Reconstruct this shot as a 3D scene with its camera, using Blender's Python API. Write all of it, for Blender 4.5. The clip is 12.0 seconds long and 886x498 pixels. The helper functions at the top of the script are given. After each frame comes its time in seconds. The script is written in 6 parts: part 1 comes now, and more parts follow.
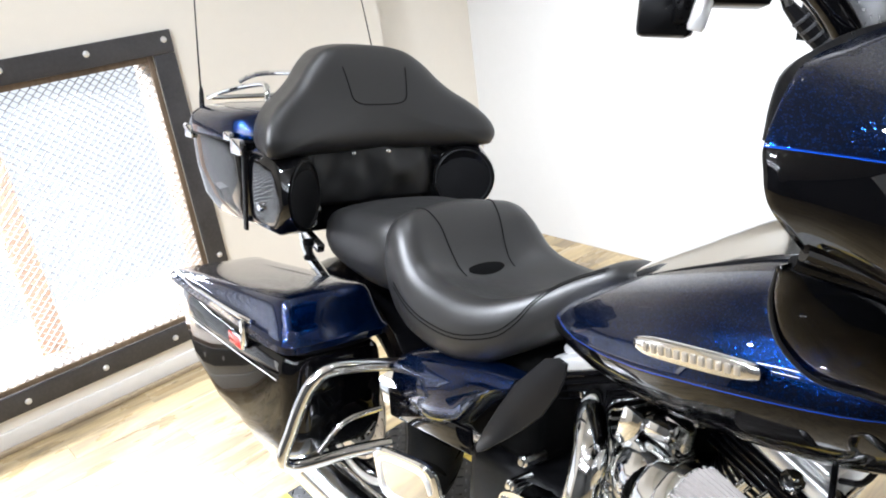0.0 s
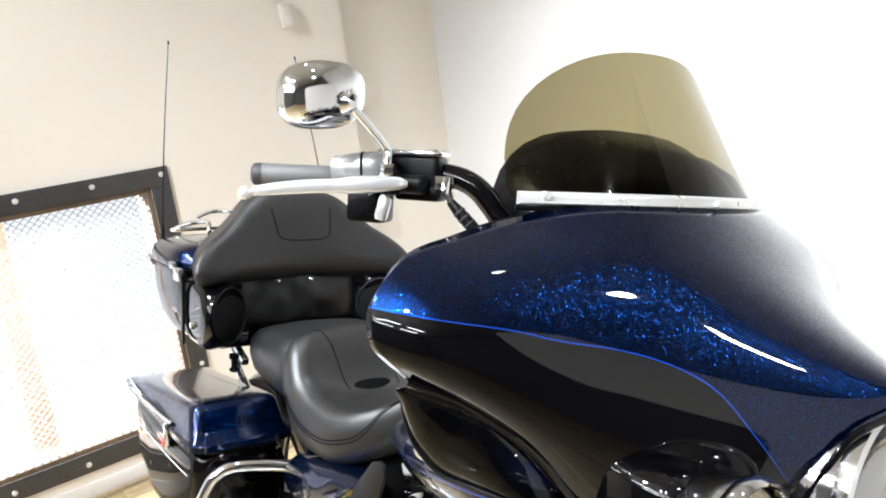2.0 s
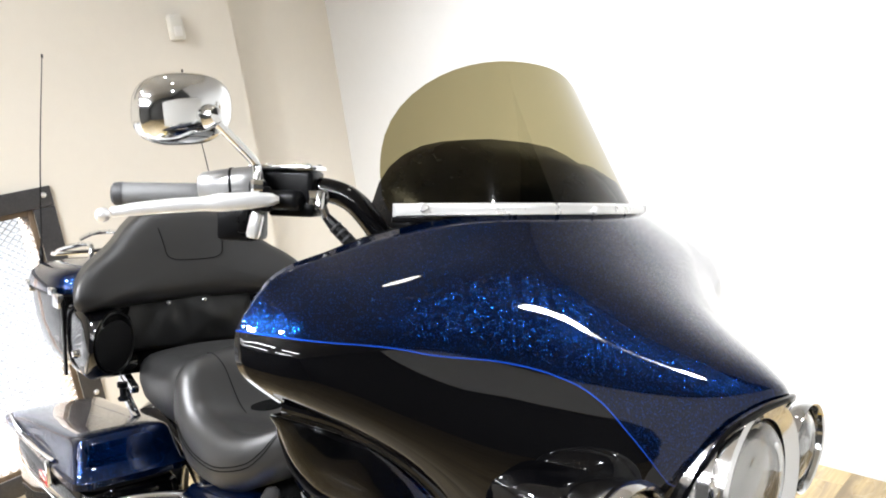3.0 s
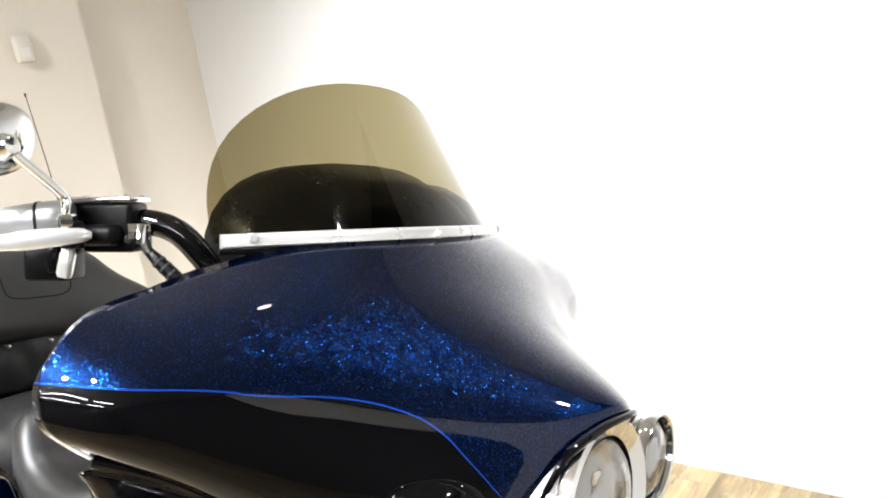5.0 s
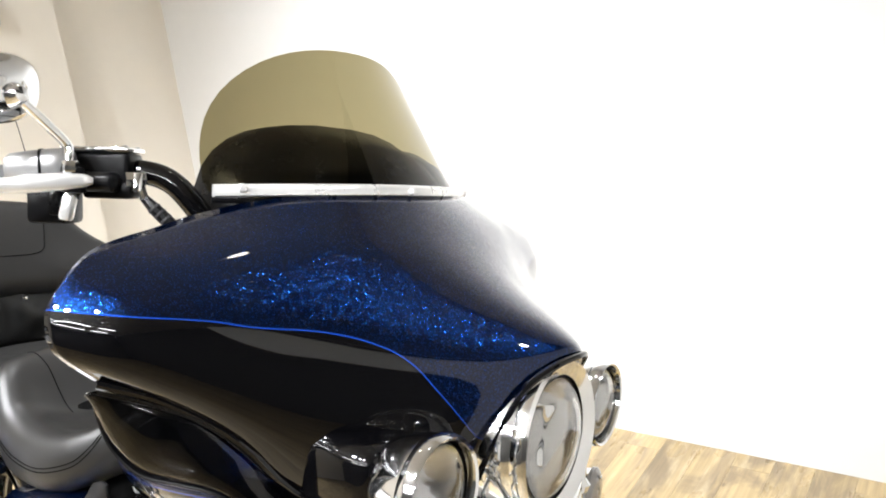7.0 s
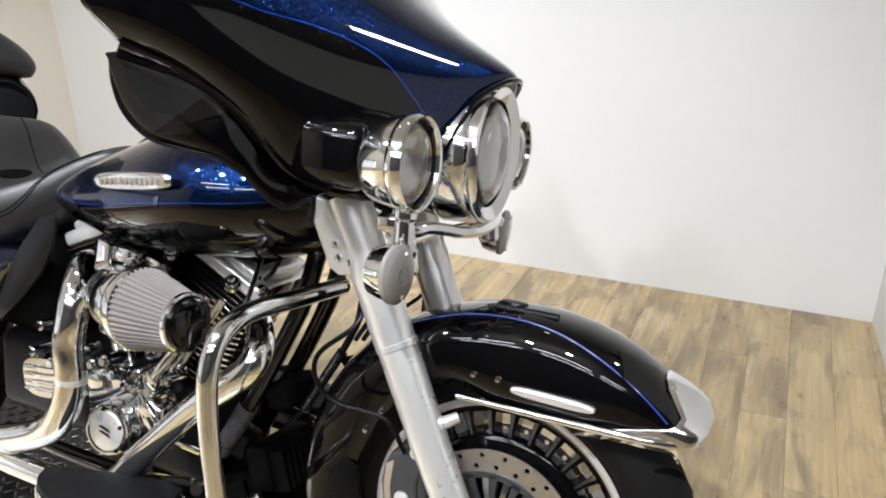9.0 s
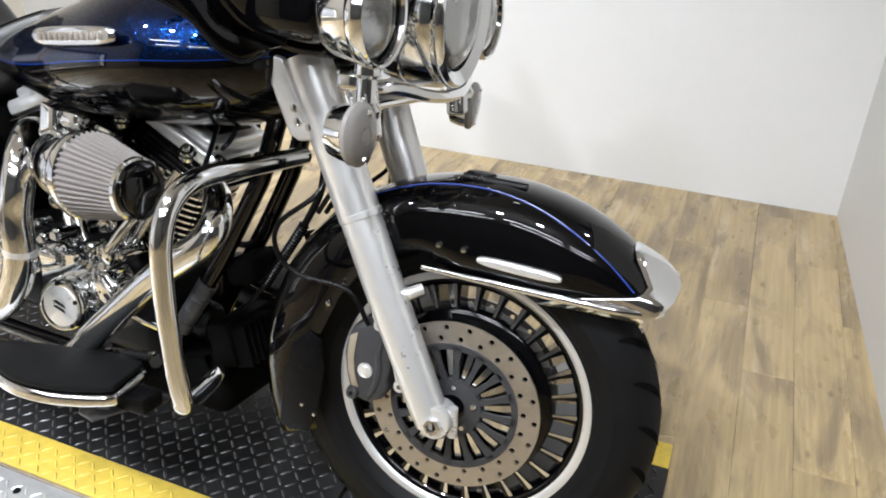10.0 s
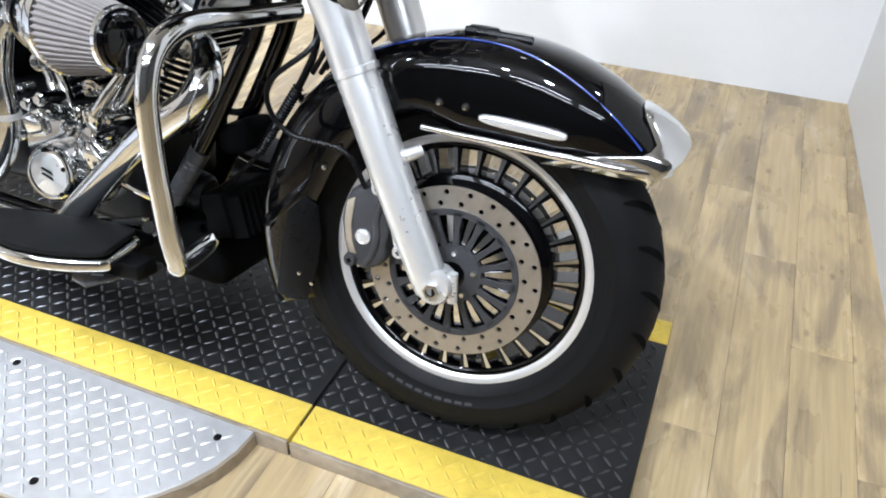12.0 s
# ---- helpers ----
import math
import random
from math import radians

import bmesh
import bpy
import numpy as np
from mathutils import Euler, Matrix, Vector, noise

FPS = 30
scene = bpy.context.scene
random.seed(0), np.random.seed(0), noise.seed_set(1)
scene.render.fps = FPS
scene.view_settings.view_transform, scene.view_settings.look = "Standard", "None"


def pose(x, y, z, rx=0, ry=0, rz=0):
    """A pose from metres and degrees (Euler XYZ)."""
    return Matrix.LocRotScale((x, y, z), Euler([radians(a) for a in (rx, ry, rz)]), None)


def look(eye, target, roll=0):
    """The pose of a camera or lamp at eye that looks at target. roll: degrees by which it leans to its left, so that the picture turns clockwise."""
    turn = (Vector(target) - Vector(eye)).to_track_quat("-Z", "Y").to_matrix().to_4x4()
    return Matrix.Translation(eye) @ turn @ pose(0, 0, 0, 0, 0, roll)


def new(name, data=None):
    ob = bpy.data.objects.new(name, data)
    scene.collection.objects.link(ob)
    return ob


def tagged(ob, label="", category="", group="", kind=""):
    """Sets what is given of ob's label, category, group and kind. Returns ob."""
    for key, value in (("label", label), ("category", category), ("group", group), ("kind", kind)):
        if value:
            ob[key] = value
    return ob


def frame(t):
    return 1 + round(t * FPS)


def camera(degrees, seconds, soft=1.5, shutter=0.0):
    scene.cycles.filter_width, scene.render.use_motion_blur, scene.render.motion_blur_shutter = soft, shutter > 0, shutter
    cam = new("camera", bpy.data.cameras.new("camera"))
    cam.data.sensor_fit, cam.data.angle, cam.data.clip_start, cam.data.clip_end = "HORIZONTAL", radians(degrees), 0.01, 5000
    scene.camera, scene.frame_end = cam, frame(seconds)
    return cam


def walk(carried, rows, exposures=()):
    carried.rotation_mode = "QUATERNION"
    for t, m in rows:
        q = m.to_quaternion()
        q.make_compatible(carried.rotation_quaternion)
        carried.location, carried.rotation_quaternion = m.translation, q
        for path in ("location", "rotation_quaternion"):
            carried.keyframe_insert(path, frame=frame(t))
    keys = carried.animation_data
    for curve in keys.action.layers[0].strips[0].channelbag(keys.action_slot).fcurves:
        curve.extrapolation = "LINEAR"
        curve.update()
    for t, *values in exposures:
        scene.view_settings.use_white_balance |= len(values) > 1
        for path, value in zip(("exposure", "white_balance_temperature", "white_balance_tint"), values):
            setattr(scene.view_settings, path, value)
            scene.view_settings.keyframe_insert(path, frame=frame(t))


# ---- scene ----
cam = camera(60.44, 12.0, soft=1.9)
ROWS = [
    (0.0, 1.478, -0.772, 1.364, 67.633, 7.352, 48.38),
    (0.5, 1.741, -0.715, 1.382, 69.344, 4.403, 55.073),
    (1.0, 1.863, -0.699, 1.415, 73.504, 6.113, 55.513),
    (1.5, 1.901, -0.667, 1.433, 75.490, 6.967, 54.411),
    (2.0, 1.901, -0.646, 1.435, 76.439, 7.340, 52.325),
    (2.5, 1.907, -0.621, 1.438, 76.894, 8.875, 48.831),
    (3.0, 1.914, -0.597, 1.429, 76.261, 7.999, 45.588),
    (3.5, 1.922, -0.571, 1.427, 76.086, 8.469, 43.246),
    (5.5, 1.958, -0.523, 1.417, 76.608, 8.109, 36.656),
    (6.0, 1.979, -0.521, 1.413, 76.620, 7.813, 36.994),
    (6.5, 1.990, -0.535, 1.427, 76.023, 7.460, 36.788),
    (8.5, 1.953, -0.905, 1.260, 70.698, 1.774, 24.449),
    (9.0, 1.951, -0.909, 1.227, 67.007, 0.797, 23.980),
    (9.5, 1.948, -0.904, 1.193, 63.055, 0.172, 23.486),
    (10.0, 1.953, -0.896, 1.158, 59.983, -0.646, 22.211),
    (10.5, 1.956, -0.896, 1.123, 57.267, -1.545, 21.815),
    (11.0, 1.962, -0.902, 1.088, 53.919, -2.266, 21.417),
    (11.5, 1.967, -0.910, 1.067, 52.546, -2.549, 21.324),
    (12.0, 1.955, -0.903, 1.079, 53.188, -0.880, 22.255),
]
walk(cam, [(t, pose(*place)) for t, *place in ROWS], exposures=((0.0, 0.13, 5740, 10), (0.6, 0.06, 5780, 10), (1.5, 0.13, 5900, 10), (3.5, 0.24, 6100, 10), (6.5, 0.32, 6200, 10), (8.5, -0.32, 6060, 10), (9.5, -0.48, 5990, 10), (10.5, -0.41, 5830, 10), (12.0, -0.25, 5560, 10)))

from mathutils.bvhtree import BVHTree

# ---- world and light ----
LIGHT = 1.0
world = bpy.data.worlds.new("world")
scene.world = world
world.use_nodes = True
world.node_tree.nodes["Background"].inputs[0].default_value = (0.9, 0.93, 1.0, 1)
world.node_tree.nodes["Background"].inputs[1].default_value = 0.25


def area_lamp(name, place, target, size, watts, colour=(1, 0.985, 0.96), spread=80):
    data = bpy.data.lights.new(name, "AREA")
    data.shape, data.size, data.energy, data.color, data.spread = "DISK", size, watts * LIGHT, colour, radians(spread)
    ob = new(name, data)
    ob.matrix_world = look(place, target)
    return ob


# ---- materials ----
def mat(name, base, rough=0.5, metal=0.0, coat=0.0, coat_rough=0.03, spec=0.5, bump=0.0, scale=40.0, vary=0.0, rvary=0.0, stretch=(1, 1, 1), detail=4.0):
    """Procedural surface: colour and roughness varied by noise at two scales, and fine relief."""
    m = bpy.data.materials.new(name)
    m.use_nodes = True
    n, l = m.node_tree.nodes, m.node_tree.links
    b = n["Principled BSDF"]
    b.inputs["Base Color"].default_value = (*base, 1)
    b.inputs["Roughness"].default_value = rough
    b.inputs["Metallic"].default_value = metal
    b.inputs["Coat Weight"].default_value = coat
    b.inputs["Coat Roughness"].default_value = coat_rough
    b.inputs["Specular IOR Level"].default_value = spec
    tc = n.new("ShaderNodeTexCoord")
    mp = n.new("ShaderNodeMapping")
    mp.inputs["Scale"].default_value = stretch
    l.new(tc.outputs["Object"], mp.inputs["Vector"])
    if vary or rvary:
        big = n.new("ShaderNodeTexNoise")
        big.inputs["Scale"].default_value, big.inputs["Detail"].default_value = scale * 0.12, 6
        fine = n.new("ShaderNodeTexNoise")
        fine.inputs["Scale"].default_value, fine.inputs["Detail"].default_value = scale, detail
        for q in (big, fine):
            l.new(mp.outputs[0], q.inputs["Vector"])
        mix = n.new("ShaderNodeMath")
        mix.operation = "ADD"
        l.new(big.outputs["Fac"], mix.inputs[0])
        l.new(fine.outputs["Fac"], mix.inputs[1])
        if vary:
            r = n.new("ShaderNodeMapRange")
            r.inputs[1].default_value, r.inputs[2].default_value = 0.6, 1.4
            r.inputs[3].default_value, r.inputs[4].default_value = 1 - vary, 1 + vary
            l.new(mix.outputs[0], r.inputs[0])
            c = n.new("ShaderNodeVectorMath")
            c.operation = "SCALE"
            c.inputs[0].default_value = base
            l.new(r.outputs[0], c.inputs["Scale"])
            l.new(c.outputs[0], b.inputs["Base Color"])
        if rvary:
            r = n.new("ShaderNodeMapRange")
            r.inputs[1].default_value, r.inputs[2].default_value = 0.6, 1.4
            r.inputs[3].default_value, r.inputs[4].default_value = max(0.01, rough - rvary), rough + rvary
            l.new(mix.outputs[0], r.inputs[0])
            l.new(r.outputs[0], b.inputs["Roughness"])
    if bump:
        q = n.new("ShaderNodeTexNoise")
        q.inputs["Scale"].default_value, q.inputs["Detail"].default_value = scale * 2, detail
        l.new(mp.outputs[0], q.inputs["Vector"])
        bp = n.new("ShaderNodeBump")
        bp.inputs["Strength"].default_value, bp.inputs["Distance"].default_value = bump, 0.002
        l.new(q.outputs["Fac"], bp.inputs["Height"])
        l.new(bp.outputs[0], b.inputs["Normal"])
    return m


def paint(name, curve=None, line=0.0):
    """Black gloss paint, and above the curve z(x) blue metal-flake paint with a lighter pinstripe along the edge."""
    m = bpy.data.materials.new(name)
    m.use_nodes = True
    n, l = m.node_tree.nodes, m.node_tree.links
    b = n["Principled BSDF"]
    b.inputs["Coat Weight"].default_value, b.inputs["Coat Roughness"].default_value, b.inputs["Coat IOR"].default_value = 1.0, 0.02, 1.45
    b.inputs["Specular IOR Level"].default_value = 0.02
    tc = n.new("ShaderNodeTexCoord")
    fl = n.new("ShaderNodeTexVoronoi")
    fl.inputs["Scale"].default_value = 940
    l.new(tc.outputs["Object"], fl.inputs["Vector"])
    sep = n.new("ShaderNodeSeparateXYZ")
    l.new(tc.outputs["Object"], sep.inputs[0])
    # flakes tilt the base layer's normal and change its tone
    geo = n.new("ShaderNodeNewGeometry")
    off = n.new("ShaderNodeVectorMath")
    off.operation = "MULTIPLY_ADD"
    off.inputs[1].default_value = (0.28, 0.28, 0.28)
    off.inputs[2].default_value = (-0.14, -0.14, -0.14)
    l.new(fl.outputs["Color"], off.inputs[0])
    add = n.new("ShaderNodeVectorMath")
    l.new(geo.outputs["Normal"], add.inputs[0])
    l.new(off.outputs[0], add.inputs[1])
    nrm = n.new("ShaderNodeVectorMath")
    nrm.operation = "NORMALIZE"
    l.new(add.outputs[0], nrm.inputs[0])
    l.new(nrm.outputs[0], b.inputs["Normal"])
    if curve is None:
        b.inputs["Base Color"].default_value = (0.0009, 0.0009, 0.0012, 1)
        b.inputs["Roughness"].default_value = 0.3
        b.inputs["Normal"].default_value = (0, 0, 0)
        l.remove(b.inputs["Normal"].links[0])
        return m
    # z of the colour edge at this x
    mr = n.new("ShaderNodeMapRange")
    x0, x1 = curve[0][0], curve[-1][0]
    mr.inputs[1].default_value, mr.inputs[2].default_value = x0, x1
    l.new(sep.outputs["X"], mr.inputs[0])
    fc = n.new("ShaderNodeFloatCurve")
    z0, z1 = min(p[1] for p in curve), max(p[1] for p in curve)
    pts = fc.mapping.curves[0].points
    norm = [((x - x0) / (x1 - x0), (z - z0) / (z1 - z0)) for x, z in curve]
    pts[0].location, pts[1].location = norm[0], norm[-1]
    for q in norm[1:-1]:
        pts.new(*q)
    fc.mapping.update()
    l.new(mr.outputs[0], fc.inputs["Value"])
    back = n.new("ShaderNodeMapRange")
    back.inputs[3].default_value, back.inputs[4].default_value = z0, z1
    l.new(fc.outputs[0], back.inputs[0])
    diff = n.new("ShaderNodeMath")
    diff.operation = "SUBTRACT"
    l.new(sep.outputs["Z"], diff.inputs[0])
    l.new(back.outputs[0], diff.inputs[1])
    ramp = n.new("ShaderNodeMapRange")
    ramp.inputs[1].default_value, ramp.inputs[2].default_value = -0.0006, 0.0006
    l.new(diff.outputs[0], ramp.inputs[0])
    absd = n.new("ShaderNodeMath")
    absd.operation = "ABSOLUTE"
    l.new(diff.outputs[0], absd.inputs[0])
    pin = n.new("ShaderNodeMath")
    pin.operation = "LESS_THAN"
    pin.inputs[1].default_value = line
    l.new(absd.outputs[0], pin.inputs[0])
    tone = n.new("ShaderNodeMixRGB")
    tone.inputs[1].default_value, tone.inputs[2].default_value = (0.0002, 0.0010, 0.005, 1), (0.0042, 0.040, 0.205, 1)
    big = n.new("ShaderNodeTexVoronoi")
    big.inputs["Scale"].default_value = 760
    l.new(tc.outputs["Object"], big.inputs["Vector"])
    few = n.new("ShaderNodeSeparateColor")
    l.new(big.outputs["Color"], few.inputs[0])
    pick = n.new("ShaderNodeMapRange")
    pick.inputs[1].default_value, pick.inputs[2].default_value, pick.inputs[3].default_value, pick.inputs[4].default_value = 0.72, 1.0, 0.10, 0.9
    l.new(few.outputs[0], pick.inputs[0])
    l.new(pick.outputs[0], tone.inputs[0])
    c1 = n.new("ShaderNodeMixRGB")
    c1.inputs[1].default_value = (0.0009, 0.0009, 0.0012, 1)
    l.new(ramp.outputs[0], c1.inputs[0])
    l.new(tone.outputs[0], c1.inputs[2])
    c2 = n.new("ShaderNodeMixRGB")
    c2.inputs[2].default_value = (0.006, 0.035, 0.24, 1)
    l.new(pin.outputs[0], c2.inputs[0])
    l.new(c1.outputs[0], c2.inputs[1])
    l.new(c2.outputs[0], b.inputs["Base Color"])
    met = n.new("ShaderNodeMath")
    met.operation = "MULTIPLY"
    met.inputs[1].default_value = 0.9
    l.new(ramp.outputs[0], met.inputs[0])
    l.new(met.outputs[0], b.inputs["Metallic"])
    b.inputs["Roughness"].default_value = 0.15
    return m


def emitter(name, colour, strength):
    m = bpy.data.materials.new(name)
    m.use_nodes = True
    n, l = m.node_tree.nodes, m.node_tree.links
    n.remove(n["Principled BSDF"])
    e = n.new("ShaderNodeEmission")
    e.inputs[0].default_value, e.inputs[1].default_value = (*colour, 1), strength
    l.new(e.outputs[0], n["Material Output"].inputs[0])
    return m


def glass(name, colour, rough=0.0, mixed=0.0):
    m = bpy.data.materials.new(name)
    m.use_nodes = True
    b = m.node_tree.nodes["Principled BSDF"]
    b.inputs["Base Color"].default_value = (*colour, 1)
    b.inputs["Roughness"].default_value = rough
    b.inputs["Transmission Weight"].default_value = 1.0 - mixed
    b.inputs["IOR"].default_value = 1.45
    return m


def sheet_glass(name, tint, gloss=0.06):
    """A thin tinted sheet: straight-through tint with a mirror layer on top."""
    m = bpy.data.materials.new(name)
    m.use_nodes = True
    n, l = m.node_tree.nodes, m.node_tree.links
    n.remove(n["Principled BSDF"])
    t = n.new("ShaderNodeBsdfTransparent")
    t.inputs[0].default_value = (*tint, 1)
    g = n.new("ShaderNodeBsdfGlossy")
    g.inputs["Roughness"].default_value = 0.03
    f = n.new("ShaderNodeFresnel")
    f.inputs[0].default_value = 1.45
    mx = n.new("ShaderNodeMixShader")
    l.new(f.outputs[0], mx.inputs[0])
    l.new(t.outputs[0], mx.inputs[1])
    l.new(g.outputs[0], mx.inputs[2])
    l.new(mx.outputs[0], n["Material Output"].inputs[0])
    return m


FAIRING_EDGE = [(1.10, 1.122), (1.24, 1.118), (1.30, 1.110), (1.327, 1.103), (1.35, 1.092), (1.385, 1.081), (1.42, 1.064), (1.447, 1.044), (1.475, 1.009), (1.497, 0.971), (1.512, 0.93), (1.60, 0.80)]
TANK_EDGE = [(0.76, 0.778), (0.82, 0.772), (0.87, 0.774), (0.95, 0.784), (1.04, 0.800), (1.15, 0.815), (1.25, 0.826), (1.36, 0.845)]
M_FAIR = paint("fairing_paint", FAIRING_EDGE, 0.0009)
M_TANK = paint("tank_paint", TANK_EDGE, 0.0009)
M_BLUE = paint("blue_flake_paint", [(-3.0, -1.0), (0.0, -1.01), (3.0, -1.0)], 0.0)
M_BLACK = paint("black_paint")
M_PIN = mat("blue_pinstripe", (0.012, 0.04, 0.26), 0.3, coat=1)
M_CHROME = mat("chrome", (0.86, 0.875, 0.89), 0.085, 1.0, rvary=0.02, scale=30)
M_SATIN = mat("satin_aluminium", (0.86, 0.86, 0.86), 0.30, 0.75, rvary=0.03, vary=0.02, scale=60)
M_SILVER = mat("silver_powder_coat", (0.80, 0.80, 0.79), 0.30, 0.7, rvary=0.05, vary=0.03, scale=70, bump=0.04)
M_CALIPER = mat("dark_grey_casting", (0.030, 0.030, 0.032), 0.5, spec=0.4, vary=0.15, bump=0.15, scale=300)
M_TRIM = mat("bright_trim", (0.80, 0.80, 0.80), 0.17, 1.0, rvary=0.04, scale=60)
M_STEEL = mat("brushed_steel", (0.50, 0.46, 0.40), 0.36, 0.9, vary=0.1, rvary=0.08, scale=120, bump=0.05)
M_VINYL = mat("black_vinyl", (0.0090, 0.0088, 0.0087), 0.42, spec=0.60, bump=0.10, scale=420, vary=0.15, rvary=0.06)
M_LEATHER = mat("black_leather_pouch", (0.007, 0.007, 0.007), 0.40, spec=0.45, bump=0.4, scale=260, vary=0.2)
M_SEAM = mat("dark_thread", (0.004, 0.004, 0.004), 0.8, spec=0.05)
# near-black that puts the shade of recesses into the colour
M_SHADE = mat("shade_black", (0.002, 0.002, 0.002), 0.9, spec=0.05)
M_RUBBER = mat("tyre_rubber", (0.0048, 0.0048, 0.0051), 0.56, spec=0.14, bump=0.15, scale=200, vary=0.25, rvary=0.1)
M_PLASTIC = mat("black_plastic", (0.0028, 0.0028, 0.0032), 0.30, spec=0.13, bump=0.05, scale=200, rvary=0.06)
M_ENGINE = mat("wrinkle_black_metal", (0.0026, 0.0026, 0.003), 0.40, 0.0, spec=0.13, bump=0.25, scale=500, vary=0.2)
M_GREYPLASTIC = mat("dark_grey_plastic", (0.005, 0.005, 0.0054), 0.34, spec=0.14, bump=0.05, scale=220, vary=0.1)
M_BOARD = mat("board_rubber", (0.005, 0.005, 0.0052), 0.6, spec=0.12, bump=0.2, scale=220, vary=0.2)
M_FILTER = mat("grey_filter_cloth", (0.17, 0.155, 0.145), 0.75, bump=0.3, scale=300, vary=0.12)
M_RED = mat("red_reflector", (0.55, 0.02, 0.02), 0.15, coat=1)
M_LENS = glass("clear_lens", (0.95, 0.96, 0.97), 0.02)
M_SMOKE = mat("smoke_lens", (0.22, 0.21, 0.20), 0.25, coat=0.7, vary=0.12, scale=40)
M_SCREEN = sheet_glass("smoked_screen", (0.31, 0.27, 0.15))
M_DEFLECT = sheet_glass("smoked_deflector", (0.17, 0.17, 0.175))
M_REFLECTOR = mat("lamp_reflector", (0.50, 0.50, 0.50), 0.10, 1.0, bump=0.35, scale=60)
M_DECAL = mat("pale_decal", (0.6, 0.6, 0.6), 0.4)
M_WALL = mat("white_wall_paint", (0.67, 0.667, 0.656), 0.6, bump=0.06, scale=180, vary=0.015)
M_WALLWARM = mat("cream_wall_paint", (0.79, 0.745, 0.665), 0.6, bump=0.06, scale=180, vary=0.015)
M_CEIL = mat("pale_ceiling_paint", (0.55, 0.55, 0.545), 0.8, vary=0.1)
M_HOUSING = mat("grey_housing_metal", (0.30, 0.30, 0.30), 0.32, 0.6, rvary=0.05, scale=80)
M_GRIP = mat("grey_rubber", (0.075, 0.075, 0.075), 0.6, bump=0.1, scale=200, vary=0.1)
# dark tone that gives unseen walls their lack of light, for dark reflections
M_DARKROOM = mat("unlit_room_tone", (0.09, 0.09, 0.089), 0.8, vary=0.2, scale=8)
M_FRAME = mat("grey_steel_frame", (0.055, 0.053, 0.055), 0.45, 0.3, bump=0.1, scale=90, vary=0.3, rvary=0.1)
M_RAW = mat("rough_wood_liner", (0.16, 0.115, 0.075), 0.7, bump=0.4, scale=60, vary=0.45, stretch=(1, 1, 0.15))
M_MESH = mat("white_expanded_mesh", (0.36, 0.355, 0.35), 0.5, 0.2, vary=0.1)
M_STUD = mat("pale_wood_stud", (0.62, 0.42, 0.30), 0.7, vary=0.2, scale=30, stretch=(1, 1, 0.1))
M_BASE = mat("white_baseboard_paint", (0.78, 0.76, 0.73), 0.5, vary=0.03)
M_TAN = mat("tan_trim", (0.42, 0.33, 0.22), 0.6, vary=0.2)
M_PLATE = mat("black_tread_plate", (0.011, 0.0111, 0.0114), 0.42, 0.35, vary=0.35, rvary=0.12, scale=50, bump=0.08)
M_YELLOW = mat("worn_yellow_paint", (0.56, 0.415, 0.06), 0.5, vary=0.22, rvary=0.1, scale=45, bump=0.08)
M_GREYPLATE = mat("bare_aluminium_tread", (0.60, 0.60, 0.60), 0.36, 0.6, vary=0.14, rvary=0.12, scale=40, bump=0.06)
# worn bar tops, made paler so that the colour carries their glints too
M_TREAD = mat("worn_glint_tread_bars", (0.055, 0.055, 0.058), 0.32, 0.6, rvary=0.1, vary=0.4, scale=60)
M_EDGE = mat("worn_steel_edge", (0.36, 0.31, 0.24), 0.45, 0.5, vary=0.3, scale=50)
M_LAMP = emitter("lamp_face", (1, 0.93, 0.82), 30)
M_TUBE = emitter("tube_face", (1, 0.97, 0.92), 12)
M_GLOW = emitter("bright_outdoors", (0.99, 0.99, 1.0), 0.95)
M_CREAM = mat("cream_plastic", (0.70, 0.68, 0.62), 0.45)


